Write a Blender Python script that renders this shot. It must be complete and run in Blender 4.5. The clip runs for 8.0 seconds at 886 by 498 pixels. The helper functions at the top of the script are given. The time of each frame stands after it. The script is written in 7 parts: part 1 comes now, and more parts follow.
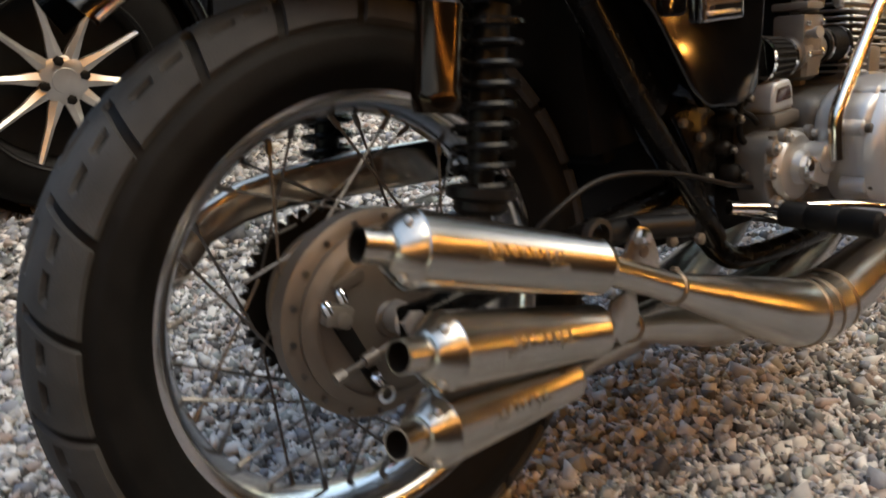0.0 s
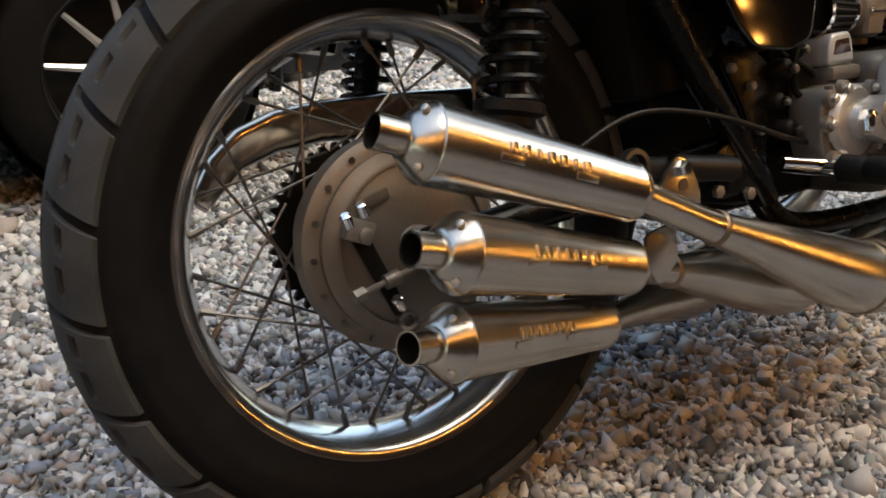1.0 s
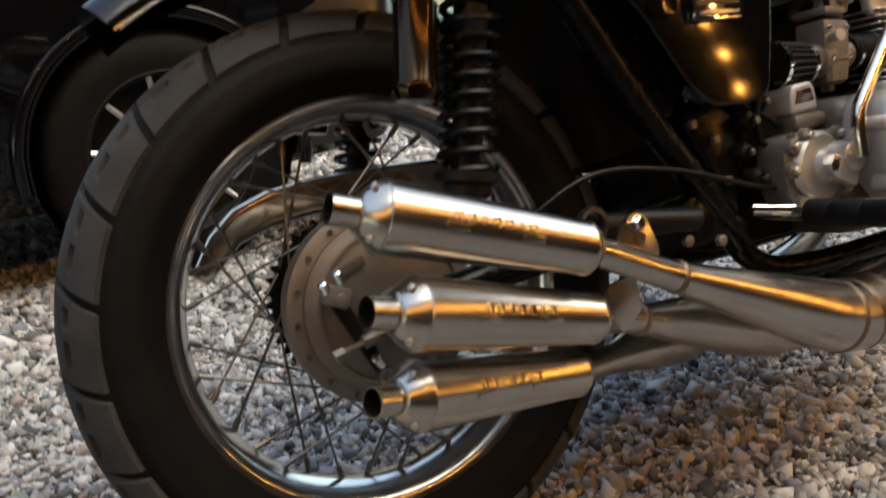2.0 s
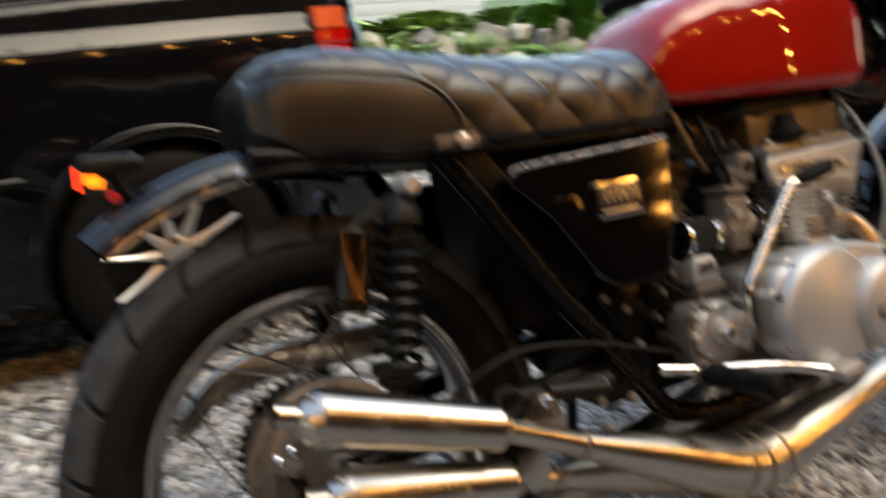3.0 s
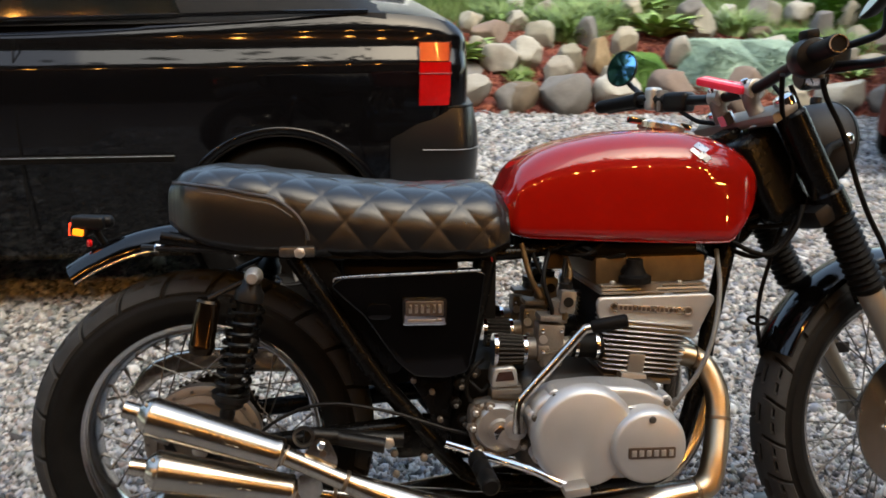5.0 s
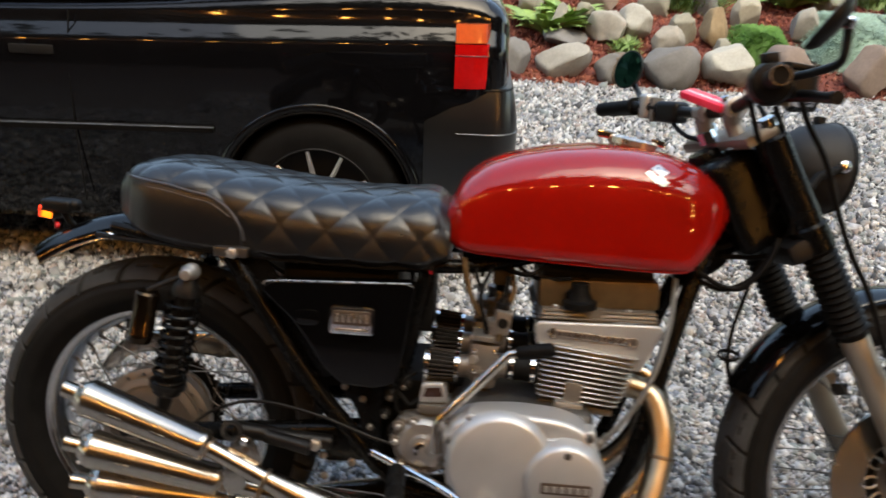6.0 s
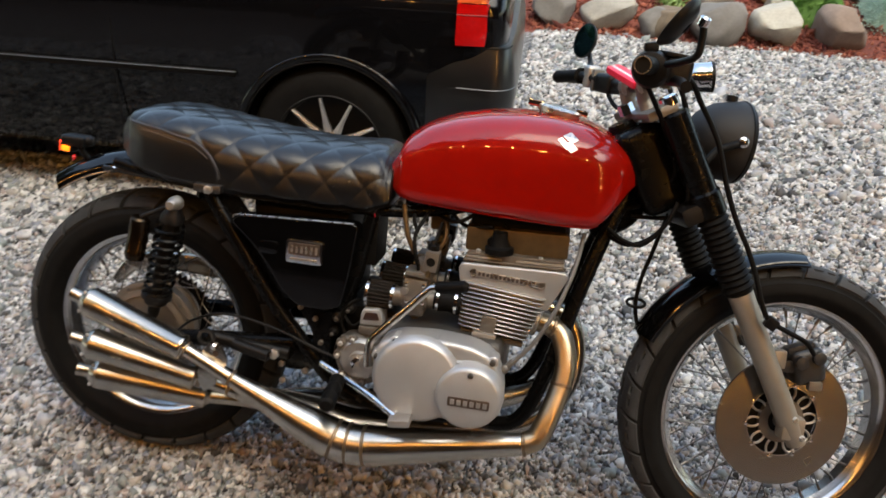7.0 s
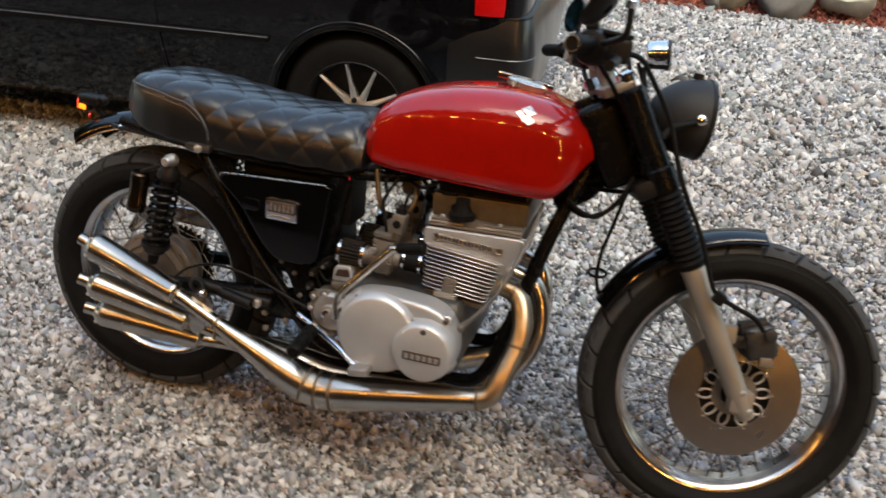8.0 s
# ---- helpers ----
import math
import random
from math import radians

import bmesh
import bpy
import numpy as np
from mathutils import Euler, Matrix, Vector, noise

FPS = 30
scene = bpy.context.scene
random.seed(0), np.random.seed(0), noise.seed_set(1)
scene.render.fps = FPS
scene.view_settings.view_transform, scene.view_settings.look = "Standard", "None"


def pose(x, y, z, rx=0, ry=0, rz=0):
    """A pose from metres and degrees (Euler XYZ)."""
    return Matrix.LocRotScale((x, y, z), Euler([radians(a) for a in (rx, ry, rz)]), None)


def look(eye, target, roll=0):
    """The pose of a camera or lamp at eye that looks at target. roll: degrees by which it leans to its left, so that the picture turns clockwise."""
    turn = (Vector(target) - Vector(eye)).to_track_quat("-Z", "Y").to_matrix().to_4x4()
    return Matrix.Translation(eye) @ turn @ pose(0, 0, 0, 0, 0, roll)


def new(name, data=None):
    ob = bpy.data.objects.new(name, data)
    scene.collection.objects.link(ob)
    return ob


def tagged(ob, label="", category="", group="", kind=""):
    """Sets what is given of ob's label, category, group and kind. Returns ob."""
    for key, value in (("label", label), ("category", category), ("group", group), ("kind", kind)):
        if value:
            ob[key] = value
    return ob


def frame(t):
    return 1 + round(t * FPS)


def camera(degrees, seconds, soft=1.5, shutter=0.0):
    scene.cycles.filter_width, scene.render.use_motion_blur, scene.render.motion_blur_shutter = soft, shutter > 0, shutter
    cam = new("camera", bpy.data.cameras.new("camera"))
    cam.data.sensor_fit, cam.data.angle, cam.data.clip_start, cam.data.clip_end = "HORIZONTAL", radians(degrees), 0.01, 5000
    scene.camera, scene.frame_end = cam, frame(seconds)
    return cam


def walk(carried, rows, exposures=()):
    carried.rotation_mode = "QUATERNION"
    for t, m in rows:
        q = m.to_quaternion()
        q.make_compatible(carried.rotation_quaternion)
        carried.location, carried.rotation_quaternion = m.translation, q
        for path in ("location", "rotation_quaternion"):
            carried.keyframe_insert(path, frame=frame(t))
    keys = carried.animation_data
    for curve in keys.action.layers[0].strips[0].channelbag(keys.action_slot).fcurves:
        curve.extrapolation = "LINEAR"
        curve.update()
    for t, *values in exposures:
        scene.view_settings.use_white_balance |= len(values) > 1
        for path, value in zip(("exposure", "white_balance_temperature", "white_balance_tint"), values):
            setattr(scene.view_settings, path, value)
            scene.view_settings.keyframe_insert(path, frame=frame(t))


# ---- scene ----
# Motorcycle frame: x forward from the rear axle, y to the machine's left, z up along its leaning mid-plane.
LEAN = 12.3
BIKE = pose(0, 0, 0, -LEAN)

cam = camera(58.27, 8.0, soft=1.6, shutter=0.7)
# t, x, y, z, rx, ry, rz in the motorcycle frame
PATH_ROWS = [
    (0, -0.3992, -0.7354, 0.6033, 74.911, 6.210, -37.284),
    (0.2, -0.3866, -0.7611, 0.5675, 75.653, 5.732, -36.120),
    (0.5, -0.3791, -0.7591, 0.5141, 77.240, 5.460, -34.727),
    (1, -0.3788, -0.7567, 0.4745, 78.913, 5.546, -32.026),
    (1.2, -0.3826, -0.7663, 0.4761, 79.234, 5.641, -31.427),
    (2.3, -0.3147, -0.8860, 0.5128, 84.055, 9.678, -27.426),
    (2.5, -0.3093, -0.8960, 0.5520, 82.395, 8.671, -29.284),
    (2.8, -0.2635, -0.9868, 0.5905, 84.213, 9.138, -28.070),
    (2.9, -0.2598, -1.0285, 0.6038, 85.792, 9.660, -27.376),
    (3, -0.2745, -1.0468, 0.6635, 85.544, 9.462, -26.470),
    (3.1, -0.2488, -1.1272, 0.6770, 87.959, 9.870, -21.230),
    (3.2, -0.2198, -1.1643, 0.7666, 85.797, 8.750, -19.581),
    (3.3, -0.2105, -1.2195, 0.8097, 85.537, 8.133, -19.048),
    (3.5, -0.1616, -1.2964, 0.8635, 84.829, 6.341, -17.987),
    (4, 0.0132, -1.4289, 0.8951, 82.982, 3.321, -14.899),
    (4.2, 0.0716, -1.4696, 0.9070, 82.443, 2.628, -13.645),
    (5.3, 0.4039, -1.5697, 0.9236, 81.649, -1.155, -1.827),
    (5.5, 0.4661, -1.5286, 0.9486, 80.840, -1.491, 0.632),
    (6, 0.6477, -1.5179, 1.0159, 78.721, -3.021, 3.903),
    (6.5, 0.8582, -1.6199, 1.0641, 75.844, -4.074, 7.243),
    (7, 0.9122, -1.7204, 1.0945, 74.154, -5.196, 9.065),
    (7.5, 0.9967, -1.7548, 1.1146, 72.453, -5.659, 12.509),
    (8, 1.1670, -1.7629, 1.1397, 71.179, -5.945, 15.234),
]
walk(cam, [(t, BIKE @ pose(x, y, z, a, b, c)) for t, x, y, z, a, b, c in PATH_ROWS],
     [(0, 2.30, 8200, 4), (2.5, 2.20, 8200, 4), (4, 2.22, 7800, 3), (8, 2.22, 7800, 3)])

# ---- light ----
world = bpy.data.worlds.new("world")
scene.world = world
world.use_nodes = True
wn = world.node_tree
sky = wn.nodes.new("ShaderNodeTexSky")
sky.sky_type = "NISHITA"
sky.sun_disc = False
sky.sun_elevation, sky.sun_rotation = radians(58), radians(150)
sky.air_density, sky.dust_density, sky.ozone_density = 1.0, 2.0, 1.8
wn.links.new(sky.outputs[0], wn.nodes["Background"].inputs[0])
wn.nodes["Background"].inputs[1].default_value = 0.15
sun = new("sun", bpy.data.lights.new("sun", "SUN"))
sun.data.energy, sun.data.angle, sun.data.color = 0.5, radians(60), (1.0, 0.97, 0.92)
sun.matrix_world = look((1.06, -1.84, 3.39), (0, 0, 0))

# ---- materials ----
def mat(name, col, rough=0.5, metal=0.0, vary=0.15, scale=30.0, bump=0.0, bump_scale=200.0, col2=None, coat=0.0, rough_var=0.1, island=0.0, obj_rand=0.0, emit=None, emit_strength=0.0, trans=0.0, coat_rough=0.05, spec=0.5, coat_ior=1.5):
    """A surface with colour and gloss varied at two scales, and fine relief."""
    m = bpy.data.materials.new(name)
    m.use_nodes = True
    nt = m.node_tree
    b = nt.nodes["Principled BSDF"]
    tc = nt.nodes.new("ShaderNodeTexCoord")
    n1 = nt.nodes.new("ShaderNodeTexNoise")
    n1.inputs["Scale"].default_value, n1.inputs["Detail"].default_value = scale, 6
    n2 = nt.nodes.new("ShaderNodeTexNoise")
    n2.inputs["Scale"].default_value, n2.inputs["Detail"].default_value = scale * 0.13, 4
    for n in (n1, n2):
        nt.links.new(tc.outputs["Object"], n.inputs["Vector"])
    add = nt.nodes.new("ShaderNodeMath")
    add.operation = "ADD"
    nt.links.new(n1.outputs["Fac"], add.inputs[0])
    nt.links.new(n2.outputs["Fac"], add.inputs[1])
    rng = nt.nodes.new("ShaderNodeMapRange")
    rng.inputs["From Min"].default_value, rng.inputs["From Max"].default_value = 0.6, 1.4
    nt.links.new(add.outputs[0], rng.inputs["Value"])
    mix = nt.nodes.new("ShaderNodeMix")
    mix.data_type = "RGBA"
    lo = tuple(c * (1 - vary) for c in col)
    hi = col2 if col2 else tuple(min(1, c * (1 + vary)) for c in col)
    mix.inputs["A"].default_value, mix.inputs["B"].default_value = (*lo, 1), (*hi, 1)
    nt.links.new(rng.outputs[0], mix.inputs["Factor"])
    out = mix.outputs["Result"]
    if island or obj_rand:
        hsv = nt.nodes.new("ShaderNodeHueSaturation")
        src = nt.nodes.new("ShaderNodeNewGeometry" if island else "ShaderNodeObjectInfo")
        r2 = nt.nodes.new("ShaderNodeMapRange")
        k = island or obj_rand
        r2.inputs["To Min"].default_value, r2.inputs["To Max"].default_value = 1 - k, 1 + k
        nt.links.new(src.outputs["Random Per Island" if island else "Random"], r2.inputs["Value"])
        nt.links.new(r2.outputs[0], hsv.inputs["Value"])
        nt.links.new(out, hsv.inputs["Color"])
        out = hsv.outputs[0]
    nt.links.new(out, b.inputs["Base Color"])
    rr = nt.nodes.new("ShaderNodeMapRange")
    rr.inputs["To Min"].default_value, rr.inputs["To Max"].default_value = max(0.02, rough - rough_var), min(1, rough + rough_var)
    nt.links.new(n1.outputs["Fac"], rr.inputs["Value"])
    nt.links.new(rr.outputs[0], b.inputs["Roughness"])
    b.inputs["Metallic"].default_value = metal
    b.inputs["Specular IOR Level"].default_value = spec
    b.inputs["Coat Weight"].default_value, b.inputs["Coat Roughness"].default_value, b.inputs["Coat IOR"].default_value = coat, coat_rough, coat_ior
    if trans:
        b.inputs["Transmission Weight"].default_value = trans
    if emit:
        b.inputs["Emission Color"].default_value, b.inputs["Emission Strength"].default_value = (*emit, 1), emit_strength
    if bump:
        n3 = nt.nodes.new("ShaderNodeTexNoise")
        n3.inputs["Scale"].default_value, n3.inputs["Detail"].default_value = bump_scale, 5
        nt.links.new(tc.outputs["Object"], n3.inputs["Vector"])
        bp = nt.nodes.new("ShaderNodeBump")
        bp.inputs["Strength"].default_value, bp.inputs["Distance"].default_value = bump, 0.002
        nt.links.new(n3.outputs["Fac"], bp.inputs["Height"])
        nt.links.new(bp.outputs[0], b.inputs["Normal"])
    return m


def stone_mat(name, stops, rough=0.85, bump=0.5, bump_scale=60.0, by_object=False):
    """Stones whose colour is drawn from a ramp, one by one, and speckled."""
    m = mat(name, (0.5, 0.5, 0.5), rough, vary=0.35, scale=45, bump=bump, bump_scale=bump_scale)
    nt = m.node_tree
    b = nt.nodes["Principled BSDF"]
    link = b.inputs["Base Color"].links[0]
    speck = link.from_socket
    src = nt.nodes.new("ShaderNodeObjectInfo" if by_object else "ShaderNodeNewGeometry")
    ramp = nt.nodes.new("ShaderNodeValToRGB")
    ramp.color_ramp.interpolation = "CONSTANT"
    els = ramp.color_ramp.elements
    for i, c in enumerate(stops):
        e = els[0] if i == 0 else els.new(i / len(stops))
        e.color = (*c, 1)
    if len(els) > len(stops):
        els.remove(els[-1])
    nt.links.new(src.outputs["Random" if by_object else "Random Per Island"], ramp.inputs[0])
    mul = nt.nodes.new("ShaderNodeMix")
    mul.data_type, mul.blend_type = "RGBA", "MULTIPLY"
    mul.inputs["Factor"].default_value = 1
    sc = nt.nodes.new("ShaderNodeMix")
    sc.data_type, sc.blend_type = "RGBA", "ADD"
    sc.inputs["Factor"].default_value = 1
    sc.inputs["B"].default_value = (0.5, 0.5, 0.5, 1)
    nt.links.new(speck, sc.inputs["A"])
    nt.links.new(ramp.outputs[0], mul.inputs["A"])
    nt.links.new(sc.outputs["Result"], mul.inputs["B"])
    nt.links.new(mul.outputs["Result"], b.inputs["Base Color"])
    return m


TYRE = mat("tyre_rubber", (0.005, 0.005, 0.005), 0.6, vary=0.35, scale=40, bump=0.2, bump_scale=500, col2=(0.009, 0.009, 0.009), spec=0.08)
TREAD = mat("dusty_tread_rubber", (0.021, 0.0222, 0.0235), 0.8, vary=0.4, scale=16, bump=0.3, bump_scale=500, col2=(0.050, 0.053, 0.056), spec=0.2)
CHROME = mat("chrome", (0.72, 0.72, 0.74), 0.08, 1.0, vary=0.04, scale=12, rough_var=0.03)
RIM = mat("polished_rim", (0.58, 0.565, 0.55), 0.19, 1.0, vary=0.12, scale=40, rough_var=0.07)
SPOKE = mat("spoke_steel", (0.13, 0.125, 0.12), 0.42, 1.0, vary=0.3, scale=80)
STEEL = mat("brushed_stainless", (0.44, 0.405, 0.355), 0.235, 1.0, vary=0.12, scale=14, col2=(0.52, 0.485, 0.435), rough_var=0.08)
WELD = mat("heat_stained_weld", (0.228, 0.1748, 0.1254), 0.38, 1.0, vary=0.35, scale=90, bump=0.4, bump_scale=400)
HEADER = mat("heat_bronzed_steel", (0.34, 0.2635, 0.17), 0.34, 1.0, vary=0.15, scale=14, col2=(0.442, 0.3825, 0.2975), rough_var=0.06, bump=0.05, bump_scale=300)
ALU = mat("cast_aluminium", (0.43, 0.424, 0.405), 0.42, 0.85, vary=0.14, scale=35, bump=0.25, bump_scale=450, rough_var=0.1)
ALU_PAINT = mat("silver_painted_case", (0.385, 0.401, 0.410), 0.42, 0.55, vary=0.10, scale=18, bump=0.08, bump_scale=600, coat=0.15)
ALU_DULL = mat("weathered_aluminium", (0.18, 0.1665, 0.1485), 0.48, 0.7, vary=0.22, scale=40, bump=0.3, bump_scale=300)
DRUM = mat("brake_drum_aluminium", (0.1444, 0.1277, 0.1102), 0.5, 0.7, vary=0.15, scale=25, bump=0.15, bump_scale=350)
FORK = mat("dull_fork_alloy", (0.29, 0.268, 0.232), 0.5, 0.75, vary=0.14, scale=20, bump=0.1, bump_scale=300)
DISC = mat("brake_disc_steel", (0.30, 0.284, 0.258), 0.26, 1.0, vary=0.05, scale=30, rough_var=0.04)
BLACK = mat("black_paint", (0.0015, 0.0015, 0.0017), 0.09, vary=0.3, scale=30, rough_var=0.03, spec=0.4)
FRAME_BLACK = mat("frame_black_enamel", (0.003, 0.003, 0.003), 0.26, vary=0.4, scale=50, col2=(0.004, 0.004, 0.004), spec=0.12)
SATIN = mat("satin_black", (0.005, 0.005, 0.0052), 0.40, vary=0.3, scale=40, bump=0.1, bump_scale=400, spec=0.18)
BOWL = mat("matt_black_bowl", (0.012, 0.0122, 0.013), 0.6, vary=0.25, scale=40, bump=0.08, bump_scale=400, spec=0.3)
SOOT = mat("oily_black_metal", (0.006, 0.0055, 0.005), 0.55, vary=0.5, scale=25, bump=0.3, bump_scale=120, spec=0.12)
RUBBER = mat("black_rubber", (0.0045, 0.0045, 0.0045), 0.55, vary=0.3, scale=60, bump=0.2, bump_scale=300, spec=0.08)
SEAT = mat("black_vinyl", (0.0045, 0.0048, 0.0055), 0.30, vary=0.3, scale=90, bump=0.22, bump_scale=900, rough_var=0.06, spec=0.36, coat=0.5, coat_rough=0.22, coat_ior=1.4)
RED = mat("red_tank_paint", (0.245, 0.0026, 0.0013), 0.5, 0.0, vary=0.06, scale=14, col2=(0.275, 0.0040, 0.0018), coat=1.0, coat_rough=0.012, spec=0.05, coat_ior=1.52)
RED_LENS = mat("red_lens", (0.50, 0.004, 0.006), 0.2, vary=0.15, scale=60, coat=0.5, spec=0.2)
DARK_LENS = mat("dark_red_rib", (0.10, 0.002, 0.002), 0.4)
ORANGE_LENS = mat("amber_lens", (0.55, 0.085, 0.025), 0.18, vary=0.15, scale=60, coat=1.0)
LAMP_RED = mat("lit_red_lens", (0.6, 0.02, 0.02), 0.2, emit=(1.0, 0.05, 0.02), emit_strength=0.85)
LAMP_AMBER = mat("lit_amber_bulb", (0.7, 0.16, 0.02), 0.2, emit=(1.0, 0.20, 0.015), emit_strength=0.6)
BADGE = mat("badge_plate", (0.55, 0.50, 0.44), 0.28, 0.9, vary=0.15, scale=60)
BADGE_DARK = mat("badge_recess", (0.10, 0.075, 0.06), 0.4, 0.6)
DECAL = mat("silver_emblem", (0.50, 0.49, 0.47), 0.3, 0.8, vary=0.25, scale=90)
BRASS = mat("tarnished_brass", (0.12, 0.082, 0.042), 0.45, 0.7, vary=0.35, scale=50)
HOSE = mat("grey_hose", (0.10, 0.10, 0.095), 0.5, vary=0.15)
WHITE_PLASTIC = mat("white_plastic", (0.7, 0.6, 0.6), 0.4, vary=0.05)
PUMP_GLASS = mat("dark_sight_glass", (0.035, 0.018, 0.015), 0.12, vary=0.2)
RED_PLASTIC = mat("bright_red_plastic", (0.80, 0.02, 0.06), 0.3, vary=0.06)
# blue of the reflected sky is put into the mirror's own colour
MIRROR = mat("sky_tinted_mirror", (0.22, 0.52, 0.78), 0.03, 1.0, vary=0.02, rough_var=0.01)
GLASS = mat("lamp_glass", (0.9, 0.92, 0.92), 0.06, 0.0, vary=0.03, trans=0.85, rough_var=0.02)
CAR_BLACK = mat("black_car_paint", (0.0028, 0.0028, 0.0034), 0.3, vary=0.25, scale=6, col2=(0.0038, 0.0038, 0.0046), coat=1.0, coat_rough=0.05, spec=0.02, coat_ior=1.36)
BUMPER = mat("dusty_bumper_paint", (0.005, 0.0053, 0.0057), 0.32, vary=0.25, scale=5, col2=(0.008, 0.0083, 0.0087), spec=0.5, coat=0.3, coat_rough=0.12)
CAR_TRIM = mat("black_trim_plastic", (0.010, 0.010, 0.010), 0.55, vary=0.3, scale=40, spec=0.15)
CAR_TOP = mat("black_canvas_roof", (0.006, 0.0065, 0.0075), 0.75, vary=0.25, scale=120, bump=0.4, bump_scale=900, spec=0.3)
CAR_GLASS = mat("tinted_car_glass", (0.012, 0.016, 0.016), 0.05, vary=0.1, coat=1.0, rough_var=0.02)
BELT = mat("dull_grey_moulding", (0.16, 0.165, 0.17), 0.4, 0.6, vary=0.1, scale=30)
HEADLIGHT = mat("clear_headlight", (0.38, 0.40, 0.43), 0.25, 0.3, vary=0.3, scale=40, coat=1.0)
ALLOY = mat("silver_alloy", (0.55, 0.53, 0.50), 0.35, 0.85, vary=0.12, scale=30)
CAR_RED = mat("maroon_car_paint", (0.068, 0.0064, 0.004), 0.55, 0.0, vary=0.12, scale=8, spec=0.08)
RESERVOIR = mat("bronze_gloss", (0.034, 0.023, 0.014), 0.16, 0.9, vary=0.2, scale=20)
GUARD = mat("satin_chrome", (0.60, 0.53, 0.45), 0.17, 1.0, vary=0.12, scale=25, rough_var=0.08)
KICK = mat("worn_chrome", (0.62, 0.57, 0.50), 0.14, 1.0, vary=0.12, scale=30, rough_var=0.08)
DIRTY = mat("oil_stained_alloy", (0.050, 0.047, 0.043), 0.5, 0.5, vary=0.45, scale=28, bump=0.3, bump_scale=160, col2=(0.10, 0.094, 0.085))
CALIPER = mat("dark_cast_caliper", (0.014, 0.014, 0.0145), 0.42, vary=0.4, scale=60, bump=0.3, bump_scale=200, spec=0.4)
PIPING = mat("seat_piping", (0.03, 0.03, 0.032), 0.3)


# ---- shaping tools ----
def part(name, bm, material, parent, label="", smooth=True, angle=38, m=None):
    """Links a bmesh as one mesh object under a thing or a part."""
    if m is not None:
        bm.transform(m)
    bmesh.ops.recalc_face_normals(bm, faces=bm.faces)
    me = bpy.data.meshes.new(name)
    bm.to_mesh(me)
    bm.free()
    me.materials.append(material)
    if smooth and len(me.polygons):
        me.polygons.foreach_set("use_smooth", [len(p.vertices) < 9 for p in me.polygons])
        me.set_sharp_from_angle(angle=radians(angle))
    ob = new(name, me)
    ob.parent = parent
    if label:
        ob["label"] = label
    return ob


def thing(name, m, label, category, group="", kind=""):
    e = new(name)
    e.matrix_basis = m
    e.empty_display_size = 0.1
    return tagged(e, label, category, group, kind)


def curve_points(pts, n=8):
    """Catmull-Rom through pts; entries may carry radii as a fourth number."""
    P = [np.array(p, float) for p in pts]
    P = [2 * P[0] - P[1]] + P + [2 * P[-1] - P[-2]]
    out = []
    for i in range(1, len(P) - 2):
        for k in range(n):
            t = k / n
            a, b, c, d = P[i - 1], P[i], P[i + 1], P[i + 2]
            out.append(0.5 * (2 * b + (c - a) * t + (2 * a - 5 * b + 4 * c - d) * t * t + (3 * b - a - 3 * c + d) * t ** 3))
    out.append(P[-2])
    return out


def tube(pts, r=None, seg=14, cap=True, bm=None, smooth_n=0):
    """A round bar along pts; r one radius, or a list, or fourth numbers of pts."""
    if smooth_n:
        pts = curve_points(pts, smooth_n)
    bm = bm or bmesh.new()
    P = [Vector([float(v) for v in p[:3]]) for p in pts]
    rad = [float(p[3]) for p in pts] if r is None else (list(r) if hasattr(r, "__len__") else [r] * len(P))
    ref = None
    rings = []
    for i, p in enumerate(P):
        d = (P[min(i + 1, len(P) - 1)] - P[max(i - 1, 0)]).normalized()
        if ref is None:
            ref = d.orthogonal().normalized()
        ref = (ref - d * ref.dot(d)).normalized()
        s = d.cross(ref)
        rings.append([bm.verts.new(p + (ref * math.cos(a) + s * math.sin(a)) * rad[i]) for a in (2 * math.pi * k / seg for k in range(seg))])
    for a, b in zip(rings, rings[1:]):
        for k in range(seg):
            bm.faces.new((a[k], a[(k + 1) % seg], b[(k + 1) % seg], b[k]))
    if cap:
        bm.faces.new(rings[0][::-1])
        bm.faces.new(rings[-1])
    return bm


def lathe(profile, a, b, seg=32, bm=None, closed=False, caps=True):
    """Turns a profile of (along, radius) round the axis from a towards b."""
    bm = bm or bmesh.new()
    a, b = Vector(a), Vector(b)
    d = (b - a).normalized()
    u = d.orthogonal().normalized()
    v = d.cross(u)
    rings = []
    for s, r in profile:
        c = a + d * s
        rings.append([bm.verts.new(c + (u * math.cos(t) + v * math.sin(t)) * max(r, 1e-5)) for t in (2 * math.pi * k / seg for k in range(seg))])
    pairs = list(zip(rings, rings[1:])) + ([(rings[-1], rings[0])] if closed else [])
    for p, q in pairs:
        for k in range(seg):
            bm.faces.new((p[k], p[(k + 1) % seg], q[(k + 1) % seg], q[k]))
    if caps and not closed:
        for ring, flip, (s, r) in ((rings[0], True, profile[0]), (rings[-1], False, profile[-1])):
            if r > 1e-4:
                bm.faces.new(ring[::-1] if flip else ring)
    return bm


def block(sx, sy, sz, m=None, bevel=0.0, bm=None, seg=2):
    """A box with softened edges."""
    own = bmesh.new()
    bmesh.ops.create_cube(own, size=1.0, matrix=Matrix.Diagonal((sx, sy, sz, 1)))
    if bevel:
        bmesh.ops.bevel(own, geom=own.edges[:] + own.verts[:], offset=bevel, segments=seg, affect="EDGES", profile=0.6)
    if m is not None:
        own.transform(m)
    if bm is None:
        return own
    merge(bm, own)
    return bm


